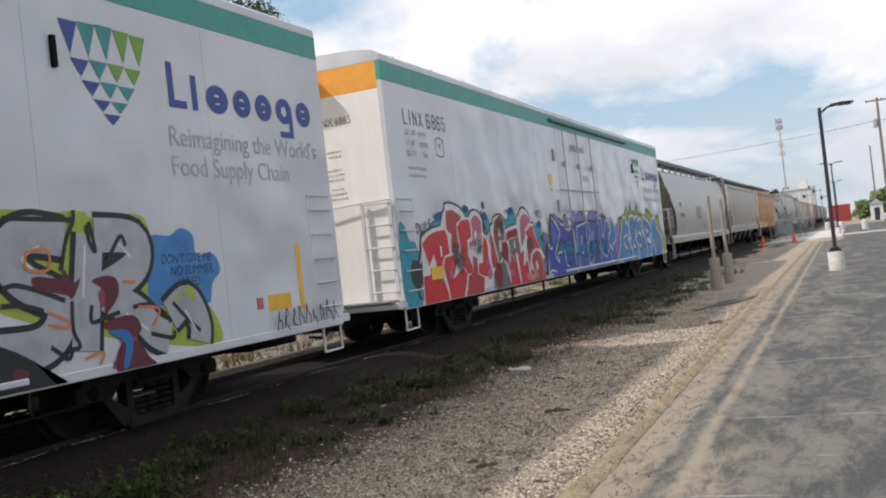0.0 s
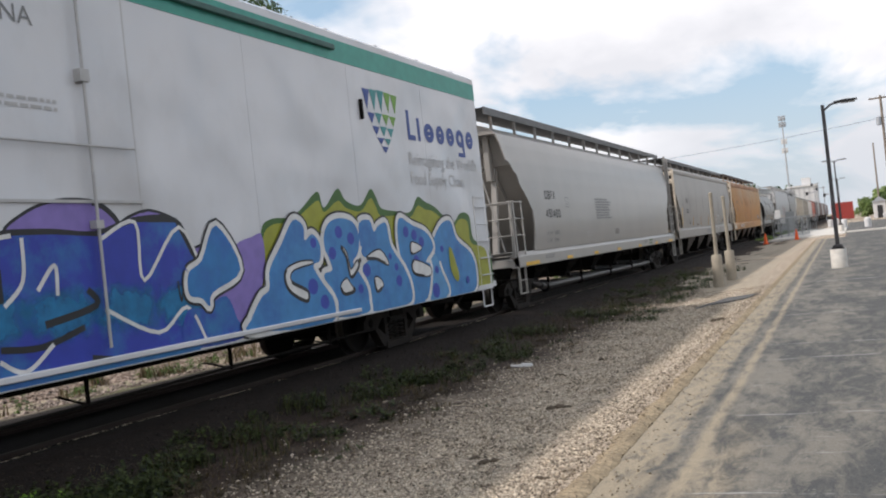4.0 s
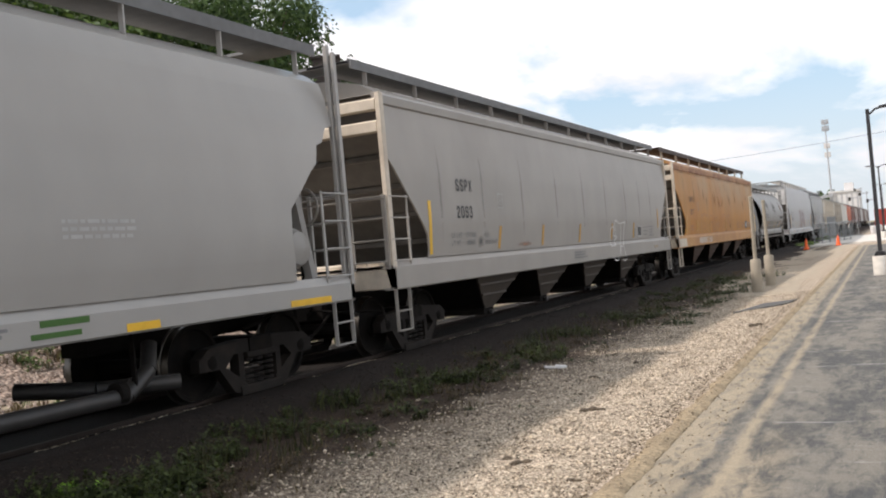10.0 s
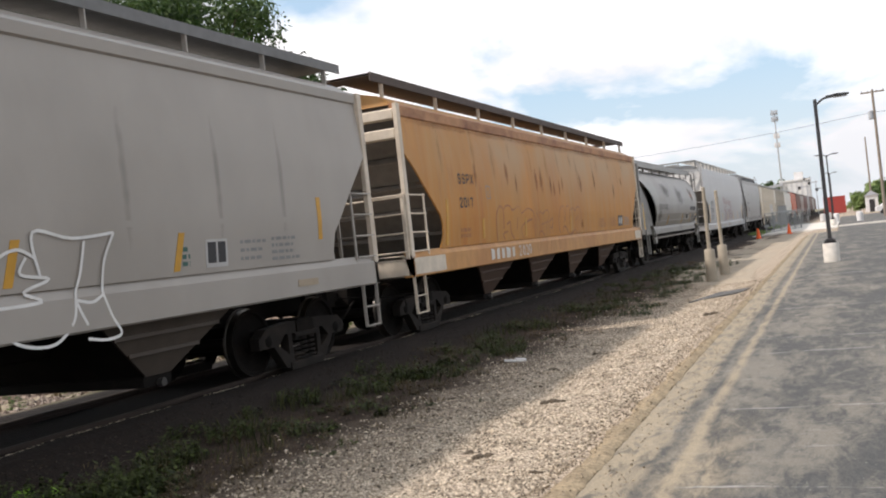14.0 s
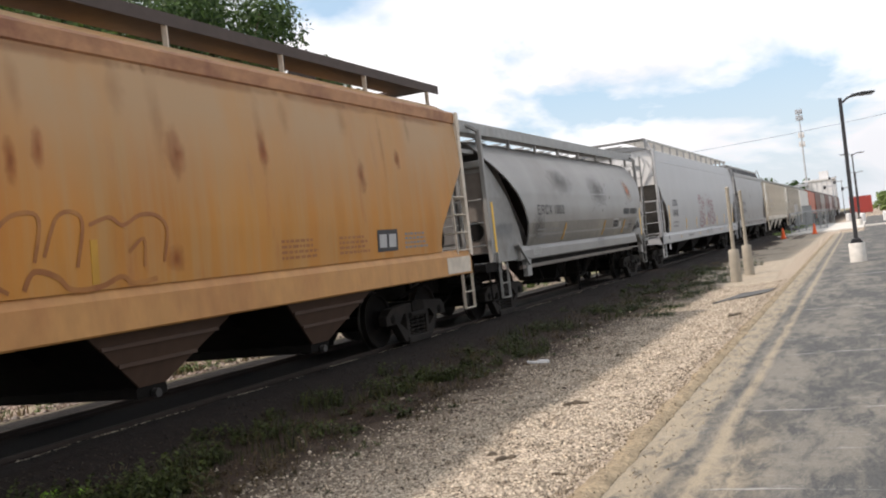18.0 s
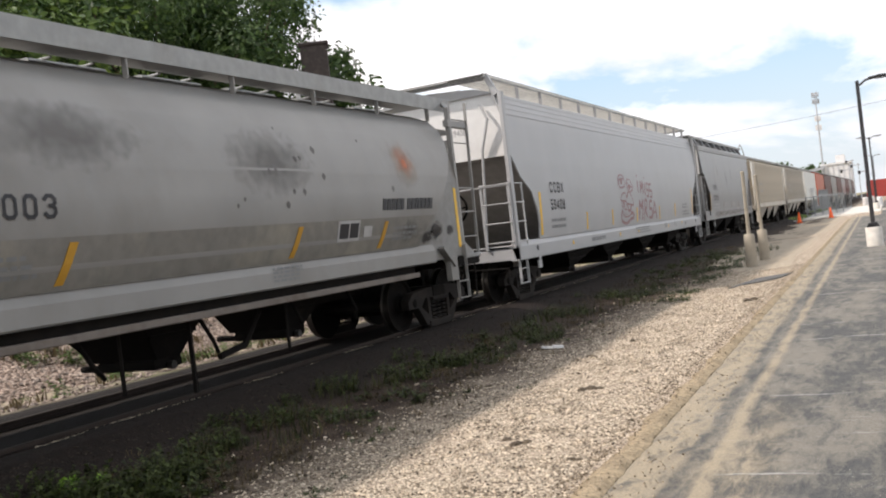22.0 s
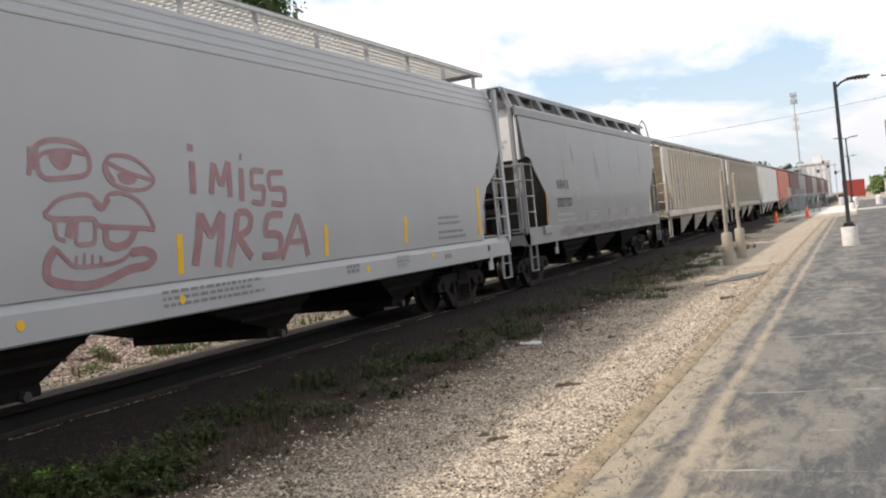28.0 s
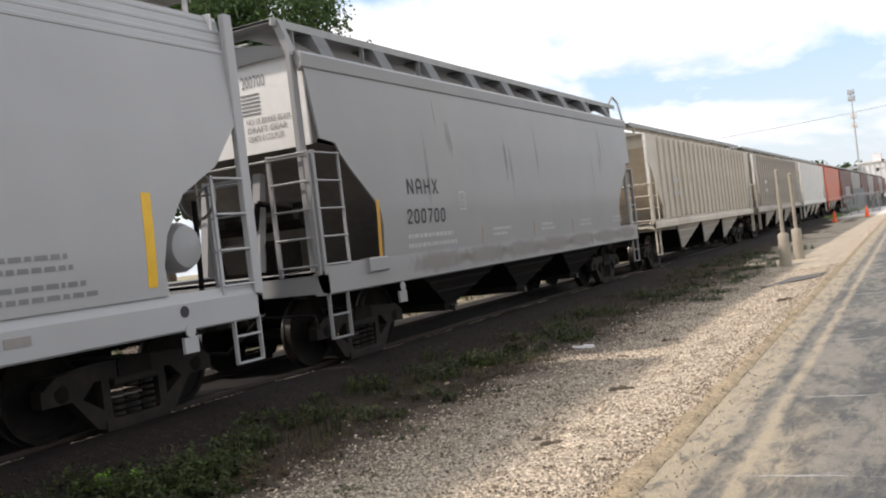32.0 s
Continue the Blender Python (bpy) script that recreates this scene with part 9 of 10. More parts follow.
for i, (lab, L, mat) in enumerate(FAR):
    car, xsf = hopper_car("covered_hopper", lab, y, L, M[mat], M[mat], dict(RIB, post_mat=M["cream"] if i < 2 else M[mat]))
    if i < 2:
        n = 22
        rib = Form().box(1.56, 1.63, -0.06, 0.06, 1.58, 3.9, 0.015).mesh("side_rib", M[mat])
        for k in range(n):
            part("side_rib", rib, None, car).matrix_basis = pose(0, 1.3 + (L - 2.6) * k / (n - 1), 0)
        part("stain", Form().box(1.559, 1.566, 5.4, 5.65, 1.6, 3.85), rust, car)
        marks(car, 2.4, 2.6, 0.8, 2, lambda z: 1.635, M["pale"], h=0.16, gap=0.4, seed=50 + i)
    y += L + 1.3

# ---- things on the car park side ----
M["lampblack"] = material("dark_bronze_paint", (0.035, 0.034, 0.036), 0.4, metal=0.2, grain=0.15, bump=0.03)
M["post"] = material("weathered_pale_post", (0.32, 0.28, 0.22), 0.8, stain=(0.22, 0.19, 0.15), amount=0.35, stain_scale=3, bump=0.15)
M["cone"] = material("orange_cone_plastic", (0.85, 0.12, 0.02), 0.45, grain=0.08, bump=0.02)
M["wood"] = material("grey_pole_timber", (0.22, 0.18, 0.145), 0.85, stain=(0.12, 0.1, 0.08), amount=0.35, stretch=(4, 4, 0.2), bump=0.25)
M["mastgrey"] = material("galvanised_mast_steel", (0.42, 0.43, 0.45), 0.5, metal=0.5, bump=0.03)
M["clod"] = material("dark_clod", (0.085, 0.065, 0.045), 0.95, stain=(0.16, 0.12, 0.08), amount=0.4, stain_scale=8, bump=0.5)
M["farwall"] = material("pale_far_wall", (0.62, 0.61, 0.60), 0.7, stain=(0.45, 0.44, 0.42), amount=0.3, stain_scale=0.2, bump=0.0)
M["redbox"] = material("red_container_paint", (0.36, 0.055, 0.045), 0.5, stain=(0.25, 0.05, 0.04), amount=0.3, stain_scale=0.5, bump=0.02)
M["mesh"] = material("grey_fence_wire", (0.24, 0.25, 0.25), 0.5, metal=0.4, bump=0.0)
M["screen"] = material("grey_fence_slats", (0.20, 0.21, 0.21), 0.6, stain=(0.3, 0.3, 0.29), amount=0.3, stain_scale=2, bump=0.02)


def lamp_post(x, y, pole, arms, turn=0.0, base=0.55):
    lampo = thing("street_lamp", "dark car park lamp on a round concrete base", "street lamp", "car park lamps")
    part("concrete_base", Form().lathe((0, 0, 0), 2, [(-0.2, 0.225), (base - 0.03, 0.22), (base, 0.2)], 28), M["concrete"], lampo, smooth=True)
    part("base_plate", Form().box(-0.17, 0.17, -0.17, 0.17, base, base + 0.03).box(-0.12, 0.12, -0.12, 0.12, base + 0.03, base + 0.13, 0.02), M["lampblack"], lampo)
    for sx in (-0.13, 0.13):
        for sy in (-0.13, 0.13):
            part("bolt", Form().rod((sx, sy, base + 0.03), (sx, sy, base + 0.07), 0.018, 6), M["lampblack"], lampo)
    f = Form()
    h = 0.056
    f.add([(a * h, b * h, base + 0.03) for a, b in ((-1, -1), (1, -1), (1, 1), (-1, 1))] + [(a * h * 0.85, b * h * 0.85, base + pole) for a, b in ((-1, -1), (1, -1), (1, 1), (-1, 1))],
          [(0, 1, 5, 4), (1, 2, 6, 5), (2, 3, 7, 6), (3, 0, 4, 7), (4, 5, 6, 7)])
    part("pole", f, M["lampblack"], lampo)
    top = base + pole
    for s in arms:
        arm = part("arm", Form().pipe([(s * 0.05, 0, top - 0.14), (s * 0.2, 0, top - 0.02), (s * 0.36, 0, top + 0.02)], 0.03, 8), M["lampblack"], lampo)
        part("lamp_head", Form().prism([(s * 0.3, top - 0.01), (s * 0.92, top + 0.03), (s * 0.92, top + 0.055), (s * 0.6, top + 0.075), (s * 0.3, top + 0.045)], 1, -0.16, 0.16), M["lampblack"], arm)
        part("lens", Form().box(min(s * 0.5, s * 0.86), max(s * 0.5, s * 0.86), -0.12, 0.12, top - 0.02, top - 0.006), M["pale"], arm)
    lampo.matrix_basis = pose(x, y, 0.0, 0, 0, turn)
    return lampo


lamp_post(7.78, 29.2, 4.15, (1,))
lamp_post(7.3, 82.0, 5.2, (-1, 1))
lamp_post(6.9, 128.0, 5.2, (-1, 1))

# two sign posts in old concrete bases
for x, y, hb, hp, tilt in ((4.93, 25.1, 0.86, 2.45, 0.6), (4.97, 27.6, 0.86, 2.38, -0.4)):
    p = thing("bollard_post", "pale metal post set in a weathered round concrete base", "post", "posts by the track")
    part("concrete_base", Form().lathe((0, 0, 0), 2, [(-0.2, 0.15), (0.1, 0.145), (hb * 0.6, 0.135), (hb - 0.04, 0.135), (hb, 0.11)], 20), M["post"], p, smooth=True)
    part("pole", Form().rod((0, 0, hb), (0, 0, hp), 0.05, 14, 0.047), M["post"], p, smooth=True)
    part("cap", Form().lathe((0, 0, hp), 2, [(-0.02, 0.053), (0.01, 0.053), (0.03, 0.025)], 14), M["post"], p, smooth=True)
    p.matrix_basis = pose(x, y, ground_z(x, y), tilt, tilt, 0)

# traffic cones
for x, y in ((2.78, 66.2), (4.56, 69.5)):
    c = thing("traffic_cone", "bright orange traffic cone on the ground", "traffic cone", "traffic cones")
    part("base", Form().box(-0.19, 0.19, -0.19, 0.19, 0, 0.035, 0.01), M["cone"], c)
    part("body", Form().lathe((0, 0, 0.035), 2, [(0, 0.155), (0.06, 0.14), (0.66, 0.035), (0.68, 0.02)], 20), M["cone"], c, smooth=True)
    part("collar", Form().lathe((0, 0, 0.4), 2, [(0, 0.1), (0.12, 0.078)], 20), M["cone"], c, smooth=True)
    c.matrix_basis = pose(x, y, ground_z(x, y) + 0.004)

# concrete apron of the crossing, and the pale kerb beyond the car park
f = Form().box(1.55, 7.6, 74, 106, -0.2, 0.03)
tagged(part("crossing_apron", f, M["concrete"]), "pale concrete apron by the crossing", "pavement", kind="structure")
f = Form().box(-0.6, 6.0, 70.6, 71.2, -0.15, 0.04, 0.01)
tagged(part("apron_edge", f, M["concrete"]), "pale concrete edge", "kerb", kind="structure")
f = Form().box(7.7, 40, 76, 76.5, -0.2, 0.12, 0.03)
tagged(part("far_kerb", f, M["concrete"]), "pale concrete kerb across the car park", "kerb", kind="structure")
f = Form().box(7.7, 60, 64.0, 75.98, -0.2, 0.003)
tagged(part("far_pavement", f, M["asphalt"]), "dusty asphalt at the end of the car park", "pavement", kind="structure")
f = Form().box(7.62, 80, 76.52, 140, -0.2, 0.01)
tagged(part("far_road", f, M["asphalt"]), "grey road beyond the kerb", "road", kind="structure")
# dirt drive between posts and cones
M["dirt"] = material("sandy_dirt", (0.33, 0.275, 0.205), 0.95, stain=(0.24, 0.2, 0.15), amount=0.4, stain_scale=0.9, bump=0.4, fine=25, grain=0.18)
f = Form()
ys = [22 + 0.5 * k for k in range(97)]
cols = 12
for j, y in enumerate(ys):
    x0 = 2.6 + 0.6 * noise.noise((y * 0.5, 0, 0)) + 0.3 * noise.noise((y * 1.9, 3, 0)) + max(0, 28 - y) * 0.5
    x1 = kerb_x(y) - 0.22
    x0 = min(x0, x1 - 0.3)
    for k in range(cols + 1):
        x = x0 + (x1 - x0) * k / cols
        inner = min(1.0, k / 3, (cols - k) / 2, j / 5, (len(ys) - 1 - j) / 3)
        f.v.append((x, y, ground_z(x, y) - 0.03 + 0.045 * inner + 0.012 * noise.noise((x * 2.0, y * 2.0, 7.0))))
w = cols + 1
f.f = [(j * w + k, j * w + k + 1, (j + 1) * w + k + 1, (j + 1) * w + k) for j in range(len(ys) - 1) for k in range(cols)]
f.smooth = True
tagged(part("dirt_drive", f, M["dirt"]), "sandy dirt drive along the track", "ground", kind="structure")
# flat drain slab in the gravel
d = tagged(part("drain_slab", Form().prism([(5.25, 18.9), (6.1, 20.6), (6.2, 21.6), (5.6, 20.9)], 2, -0.04, 0.02), M["shade"]), "flat grey slab lying in the gravel", "slab")
M["oldasphalt"] = material("old_asphalt_lump", (0.09, 0.088, 0.085), 0.9, bump=0.4, stain=(0.16, 0.15, 0.13), amount=0.4, stain_scale=4)
d.data.materials[0] = M["oldasphalt"]

# fence panels and a sign board by the crossing
for x0, y0, x1, y1, h, slat in ((2.5, 77, 4.7, 86, 1.55, False), (2.3, 88, 4.6, 108, 1.6, False), (0.6, 100, 2.2, 112, 2.2, True)):
    fn = thing("fence", "grey chain-link fence panel by the crossing", "fence", "fence panels")
    a, b = Vector((x0, y0, 0)), Vector((x1, y1, 0))
    n = 5
    for k in range(n + 1):
        p = a.lerp(b, k / n)
        part("post", Form().rod((p.x, p.y, -0.1), (p.x, p.y, h + 0.05), 0.04, 8), M["mesh"], fn)
    for z in (0.1, h):
        part("rail", Form().rod((a.x, a.y, z), (b.x, b.y, z), 0.03, 6), M["mesh"], fn)
    if slat:
        for k in range(n):
            p, q = a.lerp(b, (k + 0.03) / n), a.lerp(b, (k + 0.97) / n)
            part("screen", Form().add([(p.x, p.y, 0.12), (q.x, q.y, 0.12), (q.x, q.y, h - 0.03), (p.x, p.y, h - 0.03), (p.x + 0.02, p.y, 0.12), (q.x + 0.02, q.y, 0.12), (q.x + 0.02, q.y, h - 0.03), (p.x + 0.02, p.y, h - 0.03)], [(0, 1, 2, 3), (4, 7, 6, 5), (0, 4, 5, 1), (3, 2, 6, 7), (0, 3, 7, 4), (1, 5, 6, 2)]), M["screen"], fn)
    else:
        f = Form()
        for k in range(40):
            p, q = a.lerp(b, k / 40), a.lerp(b, min(1, (k + 6) / 40))
            f.bar((p.x, p.y, 0.1), (q.x, q.y, h), 0.006, 0.006).bar((q.x, q.y, 0.1), (p.x, p.y, h), 0.006, 0.006)
        part("wire_mesh", f, M["mesh"], fn)
s = thing("sign_board", "small white sign board on the fence", "sign")
part("board", Form().box(1.2, 1.9, 95.8, 95.84, 1.5, 2.4), M["farwall"], s)
part("post", Form().rod((1.55, 95.9, 0), (1.55, 95.9, 2.3), 0.04, 8), M["mesh"], s)
for x, y in ((5.9, 112), (6.4, 122), (7.4, 98), (9.4, 92), (12.3, 96)):
    b = thing("bollard", "short white concrete bollard", "bollard", "white bollards")
    part("body", Form().lathe((0, 0, 0), 2, [(-0.1, 0.28), (0.75, 0.28), (0.85, 0.2)], 16), M["farwall"], b, smooth=True)
    b.matrix_basis = pose(x, y, 0.01)

# red container and low buildings far off
c = thing("shipping_container", "red corrugated container far along the track", "container")
part("body", Form().box(0, 3.8, 0, 9, 0.15, 3.3, 0.03), M["redbox"], c)
for k in range(12):
    part("corrugation", Form().box(0.15 + 0.3 * k, 0.29 + 0.3 * k, -0.05, 0.0, 0.3, 3.1, 0.015), M["redbox"], c)
part("roof_rail", Form().box(0, 3.8, -0.06, 0.0, 3.18, 3.32), M["redbox"], c)
c.matrix_basis = pose(4.66, 190, 0, 0, 0, 0)
b = thing("white_silo_building", "white grain building with a flat top far off", "building")
part("wall", Form().box(-9, -1.0, 300, 318, 0, 10.2, 0.2), M["farwall"], b)
part("roof", Form().box(-9.3, -0.7, 299.7, 318.3, 10.2, 10.7, 0.1), M["farwall"], b)
part("headhouse", Form().box(-5, -2.5, 304, 310, 10.7, 13, 0.1), M["farwall"], b)
part("conveyor", Form().bar((-8, 299.5, 9.6), (-16, 299.5, 8.8), 0.8, 0.8), M["mastgrey"], b)
for k in range(6):
    part("seam", Form().box(-8.6 + 1.4 * k, -8.5 + 1.4 * k, 299.85, 299.95, 0.2, 10), M["mastgrey"], b)
for x, y, h in ((1.6, 205, 6.5), (2.6, 235, 8), (0.6, 265, 10), (4.6, 215, 6)):
    g = thing("signal_mast", "thin grey mast beside the track", "mast", "masts by the track")
    part("pole", Form().rod((x, y, 0), (x, y, h), 0.12, 8, 0.09), M["mastgrey"], g)
    part("crossarm", Form().box(x - 1.6, x + 0.4, y - 0.06, y + 0.06, h - 0.5, h - 0.3), M["mastgrey"], g)
    part("lamp_head", Form().box(x - 1.7, x - 1.2, y - 0.2, y + 0.1, h - 0.9, h - 0.2), M["lampblack"], g)

# cell tower
t = thing("cell_tower", "slim grey antenna tower with white panels", "tower")
tx, ty, th = -8.4, 300.0, 32.0
part("mast", Form().rod((tx, ty, 0), (tx, ty, th), 0.34, 12, 0.16), M["mastgrey"], t)
for z in (31.5, 29.6, 24.5, 21.8):
    for k in range(6):
        a = 2 * math.pi * k / 6
        w = 0.85 if z > 26 else 0.7
        part("antenna_panel", Form().box(tx + w * math.cos(a) - 0.16, tx + w * math.cos(a) + 0.16, ty + w * math.sin(a) - 0.1, ty + w * math.sin(a) + 0.1, z - 0.9, z + 0.6), M["farwall"] if z < 26 else M["mastgrey"], t)
        part("bracket", Form().rod((tx, ty, z - 0.2), (tx + w * math.cos(a), ty + w * math.sin(a), z - 0.2), 0.06, 6), M["mastgrey"], t)
    part("ring", Form().disc((tx, ty, z - 0.3), 2, 0.9 if z > 26 else 0.6, 0.12, 16, 0.55 if z > 26 else 0.4), M["mastgrey"], t)

# utility poles and wires
for x, y, h, arm in ((11.95, 105.0, 12.9, True), (12.6, 178.0, 12.8, False)):
    p = thing("utility_pole", "tall timber utility pole" + (" with a crossarm" if arm else ""), "utility pole", "utility poles")
    part("pole", Form().rod((x, y, -0.2), (x, y, h), 0.17, 12, 0.12), M["wood"], p, smooth=True)
    if arm:
        part("crossarm", Form().box(x - 1.1, x + 1.1, y - 0.06, y + 0.06, h - 0.35, h - 0.2), M["wood"], p)
        for k in (-1.0, -0.4, 0.4, 1.0):
            part("insulator", Form().lathe((x + k, y, h - 0.2), 2, [(0, 0.03), (0.05, 0.07), (0.12, 0.05), (0.18, 0.02)], 10), M["mastgrey"], p)
        part("transformer", Form().lathe((x - 0.35, y, h - 3.0), 2, [(0, 0.2), (0.05, 0.25), (0.8, 0.25), (0.9, 0.15)], 14), M["mastgrey"], p, smooth=True)


def wire(a, b, sag, label):
    a, b = Vector(a), Vector(b)
    pts = []
    for k in range(25):
        u = k / 24
        q = a.lerp(b, u)
        q.z -= sag * 4 * u * (1 - u)
        pts.append(q)
    tagged(part("overhead_wire", Form().pipe(pts, 0.017, 5), M["lampblack"]), label, "wire", "overhead wires")


wire((11.95, 105, 10.6), (-60, 122, 12.5), 1.6, "thin black overhead wire sagging across the sky")
wire((11.95, 105, 10.6), (70, 96, 10.8), 0.8, "thin black overhead wire to the next pole")
for x, y, w, h, mat in ((14.5, 150, 6, 2.2, "screen"), (11.4, 165, 1.8, 2.6, "farwall"), (18, 160, 7, 3.2, "farwall"), (27, 170, 9, 3.6, "screen")):
    b = thing("low_shed", "low pale shed beyond the road", "building", "far sheds")
    part("wall", Form().box(x, x + w, y, y + 5, 0, h, 0.05), M[mat], b)
    part("roof", Form().prism([(x - 0.2, h), (x + w + 0.2, h), (x + w / 2, h + 0.8)], 1, y - 0.2, y + 5.2), M["mastgrey"], b)
    part("door", Form().box(x + 0.5, x + 1.3, y - 0.04, y, 0, min(2, h - 0.3)), M["lampblack"], b)
p = thing("parked_car", "white car parked beyond the road", "car")
part("body", Form().prism([(0, 0.35), (4.2, 0.35), (4.3, 0.8), (3.5, 0.95), (2.9, 1.45), (1.2, 1.45), (0.5, 0.98), (0, 0.85)], 1, 0, 1.7), M["farwall"], p)
part("window", Form().prism([(0.75, 0.98), (3.3, 0.98), (2.8, 1.4), (1.25, 1.4)], 1, -0.01, 1.71), M["black"], p)
for x in (0.85, 3.35):
    part("wheel", Form().disc((x, 0.0, 0.32), 1, 0.32, 0.2, 18), M["black"], p)
    part("wheel", Form().disc((x, 1.7, 0.32), 1, 0.32, 0.2, 18), M["black"], p)
p.matrix_basis = pose(11.8, 128, 0.01, 0, 0, 4)

# ---- plants, stones, trees ----
def leaf_material(name, c0, c1):
    m = bpy.data.materials.new(name)
    m.use_nodes = True
    n, l = m.node_tree.nodes, m.node_tree.links
    b = n["Principled BSDF"]
    b.inputs["Roughness"].default_value, b.inputs["Specular IOR Level"].default_value = 0.55, 0.3
    g = n.new("ShaderNodeNewGeometry")
    r = n.new("ShaderNodeValToRGB")
    r.color_ramp.elements[0].color, r.color_ramp.elements[1].color = (*c0, 1), (*c1, 1)
    l.new(g.outputs["Random Per Island"], r.inputs["Fac"])
    l.new(r.outputs[0], b.inputs["Base Color"])
    t = n.new("ShaderNodeBsdfTranslucent")
    l.new(r.outputs[0], t.inputs["Color"])
    mx = n.new("ShaderNodeMixShader"); mx.inputs[0].default_value = 0.3
    l.new(b.outputs[0], mx.inputs[1]); l.new(t.outputs[0], mx.inputs[2])
    l.new(mx.outputs[0], n["Material Output"].inputs["Surface"])
    return m


M["leaf"] = leaf_material("broad_leaf_green", (0.018, 0.045, 0.012), (0.085, 0.14, 0.035))
M["leafmid"] = leaf_material("mid_leaf_green", (0.03, 0.065, 0.014), (0.12, 0.18, 0.04))
M["leaf2"] = leaf_material("light_leaf_green", (0.12, 0.18, 0.06), (0.28, 0.36, 0.13))
M["weed"] = leaf_material("weed_green", (0.010, 0.016, 0.0045), (0.075, 0.1, 0.024))
M["grass"] = leaf_material("tall_grass_green", (0.012, 0.015, 0.006), (0.078, 0.086, 0.03))
M["brownweed"] = leaf_material("brown_weed", (0.03, 0.022, 0.01), (0.12, 0.09, 0.045))
M["bright"] = leaf_material("bright_weed_green", (0.12, 0.25, 0.02), (0.25, 0.45, 0.05))
M["straw"] = leaf_material("dry_grass", (0.05, 0.037, 0.018), (0.2, 0.155, 0.085))
M["pebble"] = leaf_material("pale_pebbles", (0.17, 0.135, 0.096), (0.84, 0.725, 0.57))
M["pebbledark"] = leaf_material("dark_pebbles", (0.03, 0.023, 0.018), (0.20, 0.15, 0.11))
M["rubblestone"] = leaf_material("rubble_stones", (0.055, 0.038, 0.03), (0.46, 0.37, 0.31))
M["cinder"] = leaf_material("cinder_stones", (0.012, 0.009, 0.007), (0.06, 0.045, 0.034))
M["kerbgrit"] = leaf_material("brown_grit", (0.10, 0.076, 0.05), (0.46, 0.38, 0.28))
M["bark"] = material("grey_brown_bark", (0.13, 0.10, 0.075), 0.9, stain=(0.07, 0.055, 0.04), amount=0.4, stretch=(3, 3, 0.4), bump=0.5)


def blade(vs, fs, p, h, w, lean, turn):
    o = len(vs)
    ca, sa = math.cos(turn), math.sin(turn)
    vs += [(p[0] - ca * w, p[1] - sa * w, p[2]), (p[0] + ca * w, p[1] + sa * w, p[2]), (p[0] + lean[0] * 0.4 + ca * w * 0.8, p[1] + lean[1] * 0.4 + sa * w * 0.8, p[2] + h * 0.6), (p[0] + lean[0] * 0.4 - ca * w * 0.8, p[1] + lean[1] * 0.4 - sa * w * 0.8, p[2] + h * 0.6), (p[0] + lean[0], p[1] + lean[1], p[2] + h)]
    fs += [(o, o + 1, o + 2, o + 3), (o + 3, o + 2, o + 4)]


def bank_z(x, y):
    """Height of the rubble bank behind the track, or of the ground where it ends."""
    u = (-3.4 - x) / 8.5
    if not 0 <= u <= 1 or not 2 < y < 70:
        return ground_z(x, y)
    h = 1.35 * math.sin(math.pi * min(1, u * 1.1)) * (0.55 + 0.45 * noise.noise((y * 0.09, 2.0, 0))) * (1 if y < 34 else max(0, (60 - y) / 26))
    return ground_z(x, y) - 0.03 + max(0, h) + 0.07 * noise.noise((x * 1.5, y * 1.5, 4))


def weeds(name, label, count, area, mat, seed, h=(0.06, 0.22), clump=0.5, density=None, spread=0.16, per=(6, 16), leafw=(0.006, 0.018)):
    r = random.Random(seed)
    vs, fs = [], []
    x0, x1, y0, y1 = area
    made = 0
    while made < count:
        x = r.uniform(x0, x1)
        y = y0 + (y1 - y0) * r.random() ** 1.6
        if noise.noise((x * clump, y * clump, seed)) < r.uniform(-0.25, 0.45):
            continue
        made += 1
        size = r.uniform(*h)
        for k in range(r.randint(*per)):
            a, d = r.uniform(0, 6.28), spread * r.random()
            px, py = x + d * math.cos(a), y + d * math.sin(a)
            hh = size * r.uniform(0.5, 1.2)
            blade(vs, fs, (px, py, bank_z(px, py) - 0.01), hh, r.uniform(*leafw), (r.uniform(-0.5, 0.5) * hh, r.uniform(-0.5, 0.5) * hh), r.uniform(0, 6.28))
    f = Form()
    f.v, f.f = vs, fs
    me = bpy.data.meshes.new(name)
    me.from_pydata(vs, [], fs)
    me.materials.append(mat)
    return tagged(new(name, me), label, "weeds" if "weed" in name else "grass", kind="stuff")


